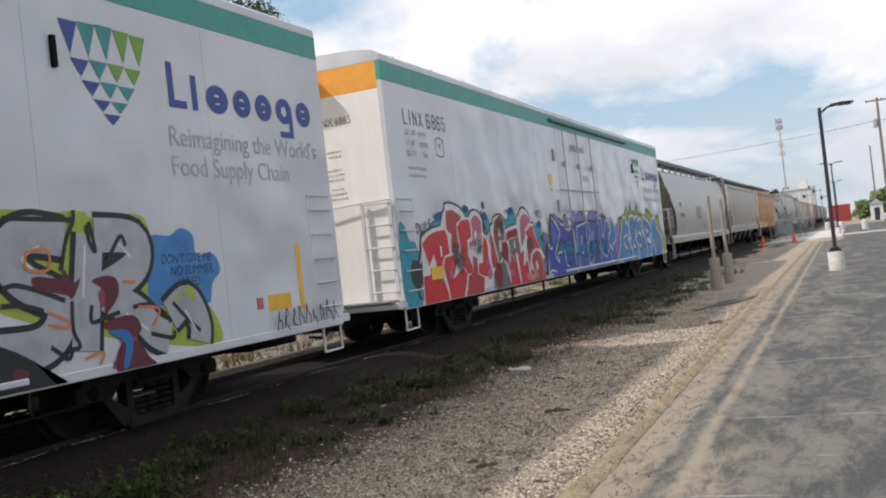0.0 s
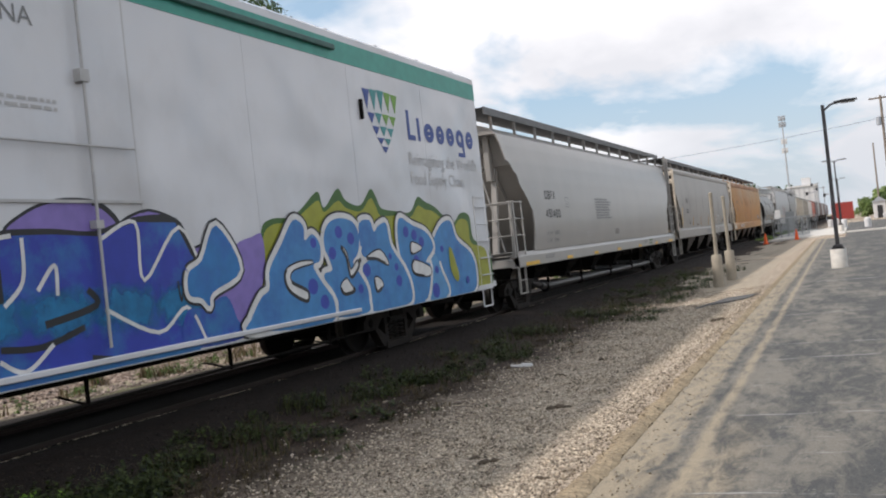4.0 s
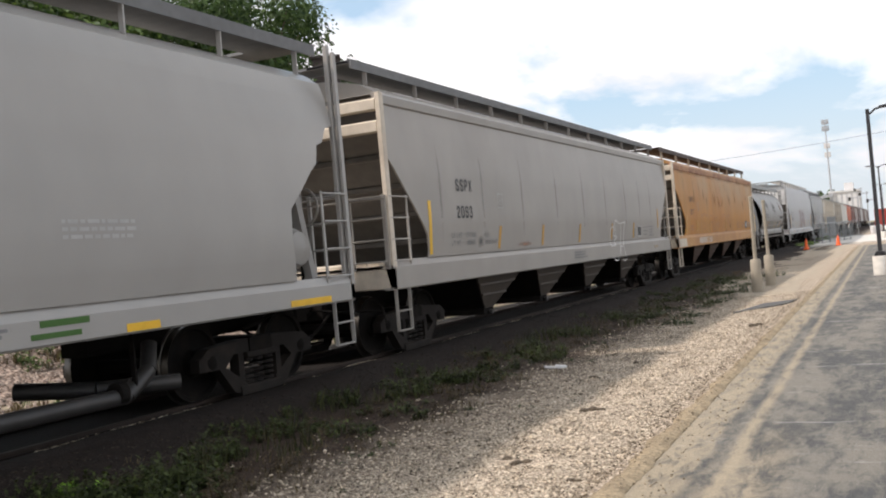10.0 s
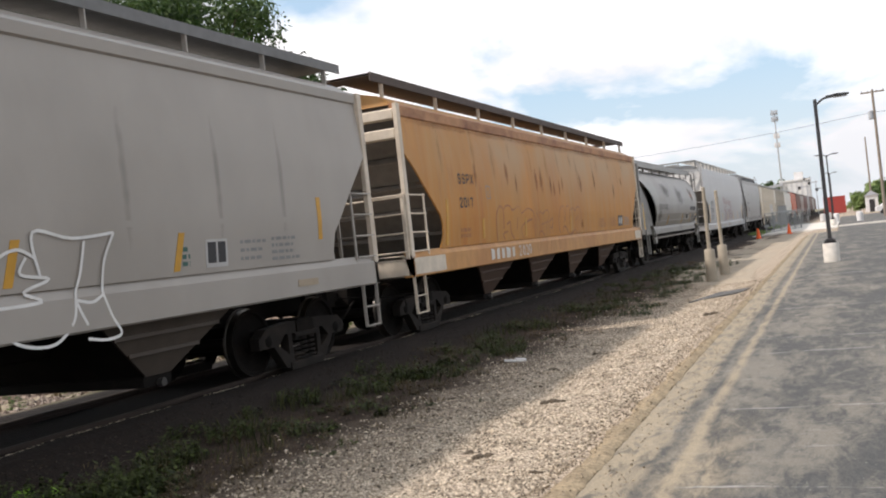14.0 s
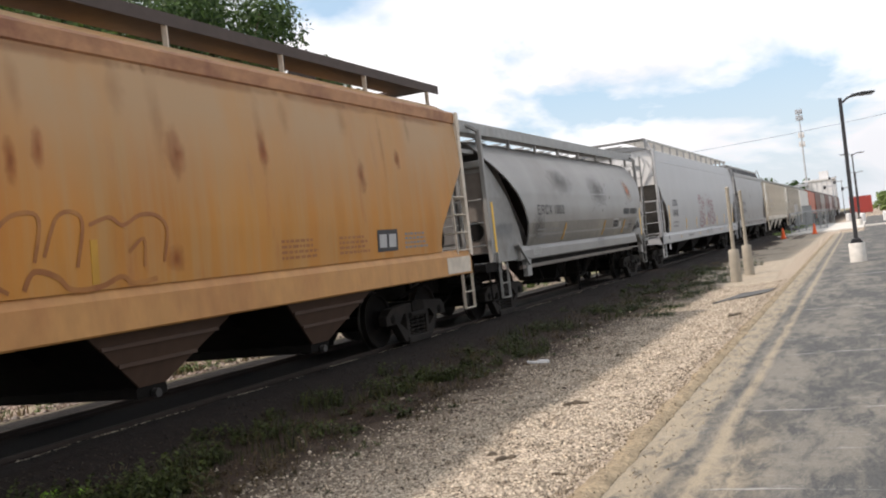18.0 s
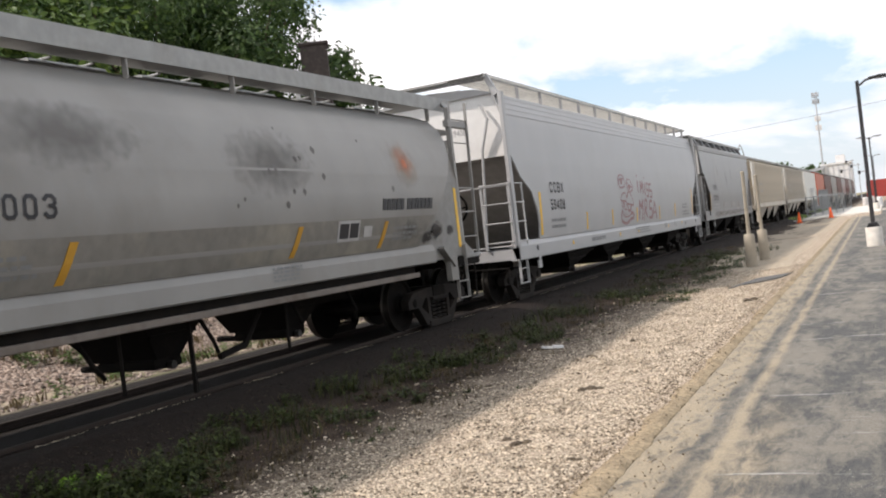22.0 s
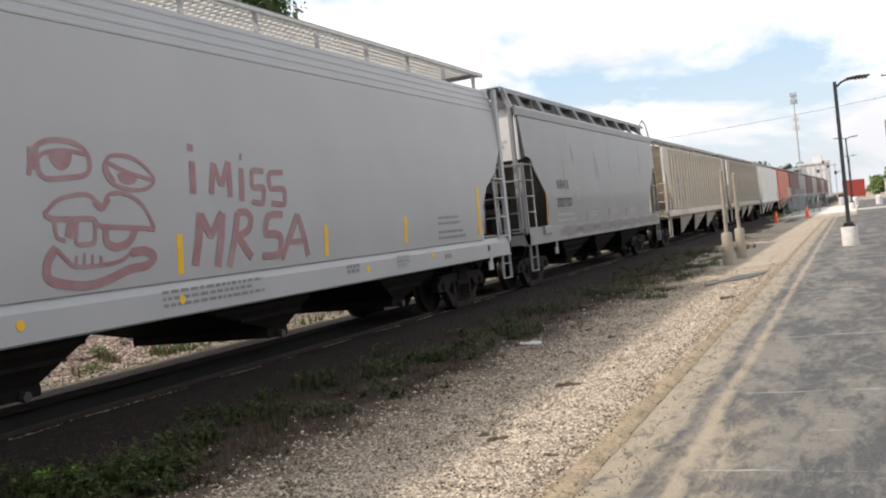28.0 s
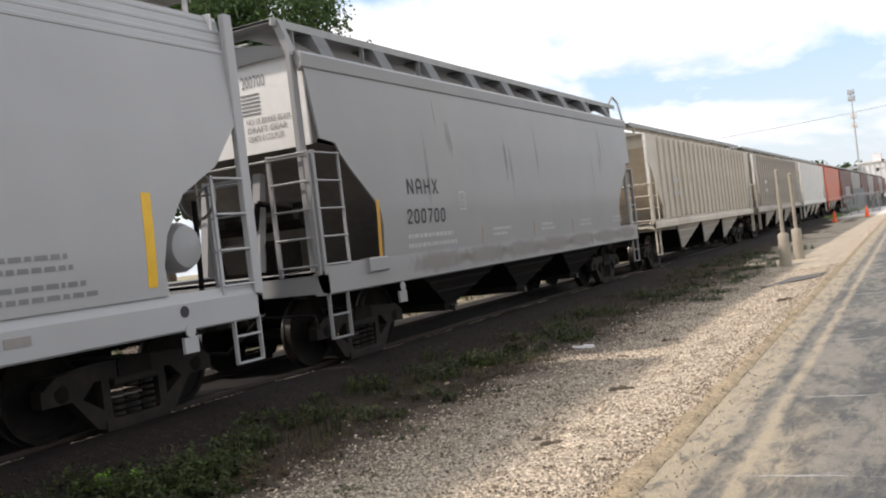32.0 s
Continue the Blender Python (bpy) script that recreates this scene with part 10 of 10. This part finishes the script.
def leafy(name, label, spots, mat, seed, leaf=(0.018, 0.045)):
    """Bushy weeds: leaning stems set with small pointed leaves. spots: x, y, spread, height, stems."""
    r = random.Random(seed)
    vs, fs = [], []
    for x, y, spread, height, stems in spots:
        for k in range(stems):
            a, d = r.uniform(0, 6.28), spread * math.sqrt(r.random())
            px, py = x + d * math.cos(a), y + d * math.sin(a)
            h = height * r.uniform(0.4, 1.1) * (1 - 0.4 * d / spread)
            lx, ly = r.uniform(-0.35, 0.35) * h, r.uniform(-0.35, 0.35) * h
            z0 = bank_z(px, py) - 0.01
            blade(vs, fs, (px, py, z0), h, 0.003, (lx, ly), r.uniform(0, 3.1))
            for j in range(r.randint(5, 11)):
                u = r.uniform(0.12, 1.0)
                q = Vector((px + lx * u * 0.7, py + ly * u * 0.7, z0 + h * u))
                b, s = r.uniform(0, 6.28), r.uniform(*leaf)
                out = Vector((math.cos(b), math.sin(b), r.uniform(-0.3, 0.7)))
                side = Vector((-math.sin(b), math.cos(b), r.uniform(-0.3, 0.3))) * s * 0.32
                o = len(vs)
                vs += [tuple(q), tuple(q + out * s * 0.5 + side), tuple(q + out * s), tuple(q + out * s * 0.5 - side)]
                fs.append((o, o + 1, o + 2, o + 3))
    me = bpy.data.meshes.new(name)
    me.from_pydata(vs, [], fs)
    me.materials.append(mat)
    return tagged(new(name, me), label, "weeds", kind="stuff")


def scatter_weeds(count, area, seed, height, spread, stems, clump):
    r = random.Random(seed)
    out = []
    while len(out) < count:
        x, y = r.uniform(area[0], area[1]), area[2] + (area[3] - area[2]) * r.random() ** 1.5
        if noise.noise((x * clump, y * clump, seed)) > r.uniform(-0.2, 0.45):
            out.append((x, y, r.uniform(*spread), r.uniform(*height), r.randint(*stems)))
    return out


leafy("weeds", "bushy dark green weeds along the track bed", [(2.6, 6.58, 0.3, 0.3, 60), (2.97, 5.67, 0.35, 0.36, 90), (2.7, 5.2, 0.3, 0.3, 50), (2.27, 9.29, 0.25, 0.26, 45), (2.84, 9.92, 0.3, 0.32, 55), (2.85, 11.1, 0.25, 0.3, 45), (2.85, 13.95, 0.3, 0.27, 45), (2.6, 16.5, 0.35, 0.26, 50), (2.9, 19.0, 0.35, 0.26, 50), (2.5, 7.6, 0.25, 0.24, 40)], M["weed"], 21, (0.025, 0.06))
leafy("weeds", "green weeds scattered in the soil", scatter_weeds(230, (2.0, 3.8, 4, 36), 3, (0.08, 0.26), (0.06, 0.24), (4, 18), 0.55), M["weed"], 22, (0.02, 0.055))
leafy("weeds", "low scattered weeds at the edge of the gravel", scatter_weeds(110, (2.6, 4.7, 4, 34), 5, (0.03, 0.09), (0.03, 0.12), (3, 9), 0.9), M["weed"], 23, (0.014, 0.035))
leafy("weeds", "brownish dying weeds in the soil", scatter_weeds(160, (2.0, 4.0, 4, 34), 25, (0.06, 0.2), (0.05, 0.2), (4, 12), 0.7), M["brownweed"], 26, (0.015, 0.04))
leafy("weeds", "weeds by the posts and the dirt drive", scatter_weeds(60, (2.4, 4.6, 17, 34), 15, (0.1, 0.26), (0.15, 0.35), (12, 30), 0.5), M["weed"], 24, (0.02, 0.05))
weeds("dry_grass", "dry straw-coloured grass in the soil", 420, (1.95, 4.4, 3.5, 40), M["straw"], 8, (0.03, 0.10), 0.8, leafw=(0.002, 0.005))
leafy("weeds", "bright green weed clump", [(2.2, 5.35, 0.09, 0.12, 16), (2.35, 5.5, 0.06, 0.09, 8)], M["bright"], 2, (0.03, 0.06))
# taller soft tufts that stand along the foot of the track bed
TUFTS = ((2.95, 5.7), (2.7, 6.5), (3.15, 7.0), (2.4, 7.9), (2.3, 9.3), (2.84, 9.9), (3.25, 10.9), (2.85, 11.3), (3.4, 13.2), (2.85, 13.9), (2.45, 15.4), (3.05, 16.5), (3.6, 17.6), (2.6, 19.4), (3.3, 21.0))
rt = random.Random(52)
vs, fs = [], []
for x, y in TUFTS:
    s = rt.uniform(0.75, 1.1)
    for k in range(rt.randint(40, 100)):
        a, d = rt.uniform(0, 6.28), 0.36 * s * math.sqrt(rt.random())
        px, py = x + d * math.cos(a), y + 1.5 * d * math.sin(a)
        hh = s * rt.uniform(0.08, 0.32) * (1 - d)
        blade(vs, fs, (px, py, bank_z(px, py) - 0.01), hh, rt.uniform(0.003, 0.009), (rt.uniform(-0.45, 0.45) * hh, rt.uniform(-0.45, 0.45) * hh), rt.uniform(0, 6.28))
me = bpy.data.meshes.new("tall_grass")
me.from_pydata(vs, [], fs)
me.materials.append(M["grass"])
tagged(new("tall_grass", me), "soft green grass tufts growing from dark soil", "grass", kind="stuff")
weeds("weeds", "grassy weeds behind the track", 260, (-7.5, -2.3, 4, 60), M["leafmid"], 9, (0.1, 0.3), 0.4, per=(6, 14), leafw=(0.006, 0.016))
weeds("dry_grass", "dry grass behind the track", 600, (-9, -2.3, 4, 60), M["straw"], 10, (0.1, 0.3), 0.4)
weeds("grass", "narrow strip of yellow-green grass near the crossing", 260, (1.5, 2.4, 72, 120), M["leaf2"], 15, (0.06, 0.2), 0.2, per=(8, 16), leafw=(0.01, 0.03))


def pebbles(name, label, count, area, size, mat, seed, keep=None):
    """Many small uneven stones in one mesh."""
    r = random.Random(seed)
    vs, fs = [], []
    base = [(1, 0, 0), (-1, 0, 0), (0, 1, 0), (0, -1, 0), (0, 0, 1), (0, 0, -1)]
    tri = [(0, 2, 4), (2, 1, 4), (1, 3, 4), (3, 0, 4), (2, 0, 5), (1, 2, 5), (3, 1, 5), (0, 3, 5)]
    x0, x1, y0, y1 = area
    made = 0
    while made < count:
        u = r.random()
        y = y0 + (y1 - y0) * u ** 2.0
        x = r.uniform(x0, x1)
        if x > kerb_x(y) - 0.24 - 0.1 * r.random() or (keep and not keep(x, y, r)):
            continue
        made += 1
        s = size * r.uniform(0.5, 1.4)
        a = r.uniform(0, 6.28)
        ca, sa = math.cos(a), math.sin(a)
        sx, sy, sz = s * r.uniform(0.7, 1.3), s * r.uniform(0.6, 1.0), s * r.uniform(0.4, 0.75)
        z = bank_z(x, y) + sz * 0.25
        o = len(vs)
        for p, q, t in base:
            j = r.uniform(0.75, 1.2)
            p, q, t = p * sx * j + r.uniform(-0.2, 0.2) * s, q * sy * j + r.uniform(-0.2, 0.2) * s, t * sz * j
            vs.append((x + p * ca - q * sa, y + p * sa + q * ca, z + t))
        fs += [(o + i, o + j, o + k) for i, j, k in tri]
    me = bpy.data.meshes.new(name)
    me.from_pydata(vs, [], fs)
    me.materials.append(mat)
    return tagged(new(name, me), label, "gravel", kind="stuff")


pebbles("gravel", "loose pale crushed stone", 46000, (3.3, 6.55, 4.3, 24), 0.0125, M["pebble"], 1, lambda x, y, r: r.random() < max(0.0, (x - 3.4) / 1.9) ** 1.5)
pebbles("gravel", "loose crushed stone, brown and dark bits", 9000, (2.9, 6.5, 4.3, 26), 0.0125, M["pebbledark"], 2)
pebbles("gravel", "single larger pale stones", 500, (2.9, 6.4, 4.3, 26), 0.022, M["pebble"], 3)
pebbles("ballast", "dark ballast stones beside the rails", 2500, (1.5, 2.5, 5, 34), 0.016, M["cinder"], 4)
pebbles("gravel", "pale spilled stones along the foot of the rail", 1500, (0.84, 1.02, 4, 30), 0.013, M["pebble"], 9, lambda x, y, r: noise.noise((0, y * 1.3, 4.0)) > r.uniform(-0.1, 0.4))
pebbles("gravel", "pale and brown rubble behind the track", 20000, (-9, -2.2, 4, 34), 0.04, M["rubblestone"], 6)
leafy("weeds", "green weeds growing on the rubble", scatter_weeds(120, (-7.5, -2.4, 4, 40), 33, (0.15, 0.45), (0.1, 0.35), (8, 24), 0.4), M["leafmid"], 34, (0.03, 0.08))

# grit on the kerb and along its foot
vs, fs = [], []
r = random.Random(61)
for k in range(5000):
    y = 4.2 + 20 * r.random() ** 2
    u = r.uniform(-0.36, 0.3)
    if u > -0.06 and r.random() < 0.8:
        continue
    x = kerb_x(y) + u
    z = (0.03 if -0.24 < u < -0.03 else 0.006) + 0.002
    s = r.uniform(0.004, 0.012)
    o = len(vs)
    vs += [(x + s * r.uniform(0.6, 1.3), y, z), (x, y + s * r.uniform(0.6, 1.3), z), (x - s * r.uniform(0.6, 1.3), y, z), (x, y - s * r.uniform(0.6, 1.3), z), (x + r.uniform(-0.3, 0.3) * s, y, z + s * 0.8), (x, y, z - s)]
    fs += [(o + i, o + j, o + q) for i, j, q in ((0, 1, 4), (1, 2, 4), (2, 3, 4), (3, 0, 4), (1, 0, 5), (2, 1, 5), (3, 2, 5), (0, 3, 5))]
me = bpy.data.meshes.new("grit")
me.from_pydata(vs, [], fs)
me.materials.append(M["kerbgrit"])
tagged(new("grit", me), "brown grit lying on and beside the kerb", "gravel", kind="stuff")

# dark clods that lie on the gravel
rnd = random.Random(31)
for x, y, s in ((5.55, 6.67, 0.09), (5.38, 6.75, 0.06), (5.43, 8.73, 0.1), (5.55, 8.8, 0.05), (3.9, 11.7, 0.1), (6.04, 16.3, 0.14), (6.15, 6.1, 0.05), (4.8, 11.0, 0.06), (5.05, 12.2, 0.07), (4.2, 9.2, 0.05), (5.0, 9.8, 0.04), (4.5, 13.0, 0.06)):
    f = Form()
    n = 9
    for j in range(3):
        cx, cy = rnd.uniform(-1, 1) * s * 0.8, rnd.uniform(-1, 1) * s * 0.3
        q = s * rnd.uniform(0.45, 0.75)
        prof = [(-0.02, q), (0.25 * q, q * 0.95), (0.5 * q, q * 0.6), (0.6 * q, q * 0.15)]
        f.lathe((cx, cy, 0), 2, prof, n)
    f.v = [(a + rnd.uniform(-1, 1) * s * 0.09, b * 0.7 + rnd.uniform(-1, 1) * s * 0.09, c) for a, b, c in f.v]
    ob = tagged(part("dirt_clod", f, M["clod"]), "dark clod of dirt lying on the gravel", "clod", "dirt clods")
    ob.matrix_basis = pose(x, y, ground_z(x, y), 0, 0, rnd.uniform(0, 60))
f = Form().box(-0.13, 0.13, -0.03, 0.03, 0, 0.03, 0.008).box(0.02, 0.16, -0.025, 0.06, 0.01, 0.05, 0.01)
ob = tagged(part("litter", f, M["farwall"]), "scrap of white litter on the soil", "litter")
ob.matrix_basis = pose(4.05, 11.75, ground_z(4.05, 11.75), 0, 8, 30)


def tree(x, y, height, crown, leaves, mat, seed, label, low=0.35, leaf=0.28):
    r = random.Random(seed)
    t = thing("tree", label, "tree", "trees")
    f = Form()
    top = Vector((r.uniform(-0.4, 0.4), r.uniform(-0.4, 0.4), height * 0.62))
    f.rod((0, 0, -0.2), top * 0.5, height * 0.028, 10, height * 0.02, False)
    f.rod(top * 0.5, top, height * 0.02, 10, height * 0.011, False)
    part("trunk", f, M["bark"], t)
    clumps = []
    for k in range(9):
        a = 2 * math.pi * k / 9 + r.uniform(-0.3, 0.3)
        z0 = height * r.uniform(low * 0.8, 0.55)
        rad = crown * r.uniform(0.55, 1.0)
        e = Vector((rad * math.cos(a), rad * math.sin(a), height * r.uniform(low + 0.08, 0.9)))
        s = Vector((top.x * z0 / top.z, top.y * z0 / top.z, z0))
        mid = s.lerp(e, 0.5) + Vector((0, 0, 0.3))
        part("limb", Form().rod(s, mid, height * 0.011, 7, height * 0.007, False).rod(mid, e, height * 0.007, 7, height * 0.002, False), M["bark"], t)
        clumps += [(e, crown * r.uniform(0.28, 0.45)), (mid, crown * r.uniform(0.22, 0.36))]
    for k in range(10):
        a, u = r.uniform(0, 6.28), r.random()
        clumps.append((Vector((crown * 0.7 * u * math.cos(a), crown * 0.7 * u * math.sin(a), height * r.uniform(low + 0.15, 0.97))), crown * r.uniform(0.22, 0.42)))
    vs, fs = [], []
    for k in range(leaves):
        c, rad = clumps[r.randrange(len(clumps))]
        d = Vector((r.gauss(0, 1), r.gauss(0, 1), r.gauss(0, 0.8))).normalized() * rad * (0.45 + 0.6 * r.random())
        p = c + d
        n = (d.normalized() + Vector((r.uniform(-0.8, 0.8), r.uniform(-0.8, 0.8), r.uniform(-0.2, 1.0)))).normalized()
        a = n.orthogonal().normalized()
        b = n.cross(a)
        ang = r.uniform(0, 6.28)
        a, b = a * math.cos(ang) + b * math.sin(ang), b * math.cos(ang) - a * math.sin(ang)
        s = leaf * r.uniform(0.5, 1.2)
        o = len(vs)
        vs += [tuple(p - a * s), tuple(p + b * s * 0.45 + n * s * 0.12), tuple(p + a * s), tuple(p - b * s * 0.45 + n * s * 0.12)]
        fs.append((o, o + 1, o + 2, o + 3))
    me = bpy.data.meshes.new("crown")
    me.from_pydata(vs, [], fs)
    me.materials.append(mat)
    part("crown", me, mat, t)
    t.matrix_basis = pose(x, y, ground_z(x, y))
    return t


tree(-22.0, 34.6, 14.6, 5.5, 28000, M["leaf"], 1, "large dark green broadleaf tree behind the train", 0.55, 0.17)
tree(-26.0, 31.0, 15.5, 6.5, 24000, M["leaf"], 2, "tall dark green broadleaf tree behind the train", 0.5, 0.21)
tree(-22.0, 22.0, 14.0, 6.0, 18000, M["leafmid"], 3, "lighter green broadleaf tree behind the train", 0.4, 0.2)
tree(-21.5, 40.4, 16.2, 4.6, 22000, M["leaf"], 21, "tall dense dark green tree behind the train", 0.5, 0.17)
tree(-17.4, 42.4, 11.8, 2.7, 8000, M["leaf"], 4, "small dense green tree behind the train", 0.45, 0.22)
tree(-30.0, 40.0, 13.0, 6.0, 9000, M["leaf"], 12, "dark green broadleaf tree behind the train", 0.4)
rnd = random.Random(77)
for k in range(15):
    tree(16 + 4.2 * k + rnd.uniform(-2, 2), 205 + rnd.uniform(-12, 25), rnd.uniform(4.6, 7.6), rnd.uniform(2.6, 4.0), 1300, M["leaf2"] if k % 3 else M["leaf"], 100 + k, "rounded green tree in the distance", 0.2, 0.7)
for x, h in ((11.0, 3.6), (12.3, 4.4), (13.6, 5.2), (15.0, 5.6)):
    tree(x, 208, h, 2.2, 1100, M["leaf2"], int(x * 10), "rounded green tree in the distance", 0.1, 0.5)
for x, y, h in ((-24, 330, 14), (-16, 345, 12), (-30, 320, 13), (-12, 360, 12)):
    tree(x, y, h, h * 0.4, 1100, M["leaf"], int(x + 900), "dark green tree far along the line", 0.25, 0.8)
# square dark chimney of a building hidden by the train, with a white vent pipe
b = thing("chimney", "dark brick chimney above a roof behind the train", "chimney")
M["darkbrick"] = material("dark_brick", (0.055, 0.045, 0.042), 0.9, stain=(0.1, 0.08, 0.07), amount=0.4, stain_scale=3, bump=0.4)
part("shaft", Form().box(-0.62, 0.62, -0.5, 0.5, 0, 11.3, 0.02), M["darkbrick"], b)
part("cap", Form().box(-0.7, 0.7, -0.58, 0.58, 11.3, 11.45, 0.03), M["darkbrick"], b)
b.matrix_basis = pose(-15.2, 37.6, 0, 0, 0, 30)
v = thing("vent_pipe", "white vent pipe beside the chimney", "pipe")
part("pipe", Form().rod((0, 0, 0), (0, 0, 10.3), 0.11, 12), M["farwall"], v)
v.matrix_basis = pose(-15.9, 36.9, 0)
# pale rubble bank behind the track
f = Form()
xs_ = [-3.4 - 0.5 * k for k in range(18)]
ys_ = [2 + 1.0 * k for k in range(70)]
for x in xs_:
    for y in ys_:
        f.v.append((x, y, bank_z(x, y)))
n = len(ys_)
f.f = [(i * n + j, (i + 1) * n + j, (i + 1) * n + j + 1, i * n + j + 1) for i in range(len(xs_) - 1) for j in range(n - 1)]
f.smooth = True
M["rubble"] = rubble_material()
tagged(part("rubble_bank", f, M["rubble"]), "low bank of pale rubble behind the track", "ground", kind="structure")


# ---- what moves ----
def rolled(t):
    """Metres rolled at t, a smooth curve through the table."""
    for k in range(len(ROLLED) - 1):
        (t0, d0), (t1, d1) = ROLLED[k], ROLLED[k + 1]
        if t <= t1 + 1e-9:
            va = (d1 - ROLLED[k - 1][1]) / (t1 - ROLLED[k - 1][0]) if k > 0 else (d1 - d0) / (t1 - t0)
            vb = (ROLLED[k + 2][1] - d0) / (ROLLED[k + 2][0] - t0) if k + 2 < len(ROLLED) else (d1 - d0) / (t1 - t0)
            h = t1 - t0
            u = (t - t0) / h
            return (2 * u**3 - 3 * u**2 + 1) * d0 + (u**3 - 2 * u**2 + u) * h * va + (3 * u**2 - 2 * u**3) * d1 + (u**3 - u**2) * h * vb
    return ROLLED[-1][1]


def motions():
    times = [0.5 * k for k in range(65)]
    for car, y0 in CARS:
        walk(car, [(t, pose(0, y0 - rolled(t), 0)) for t in times])
    spin = []
    step = 0.0
    while step < 32.0:
        spin.append(step)
        step += 0.1 if step < 20 else 0.1333
    spin.append(32.0)
    angles = [(t, math.degrees(rolled(t) / 0.457)) for t in spin]
    for w, d in WHEELS[:36]:
        walk(w, [(t, pose(0, d, 0.457, a, 0, 0)) for t, a in angles])


motions()
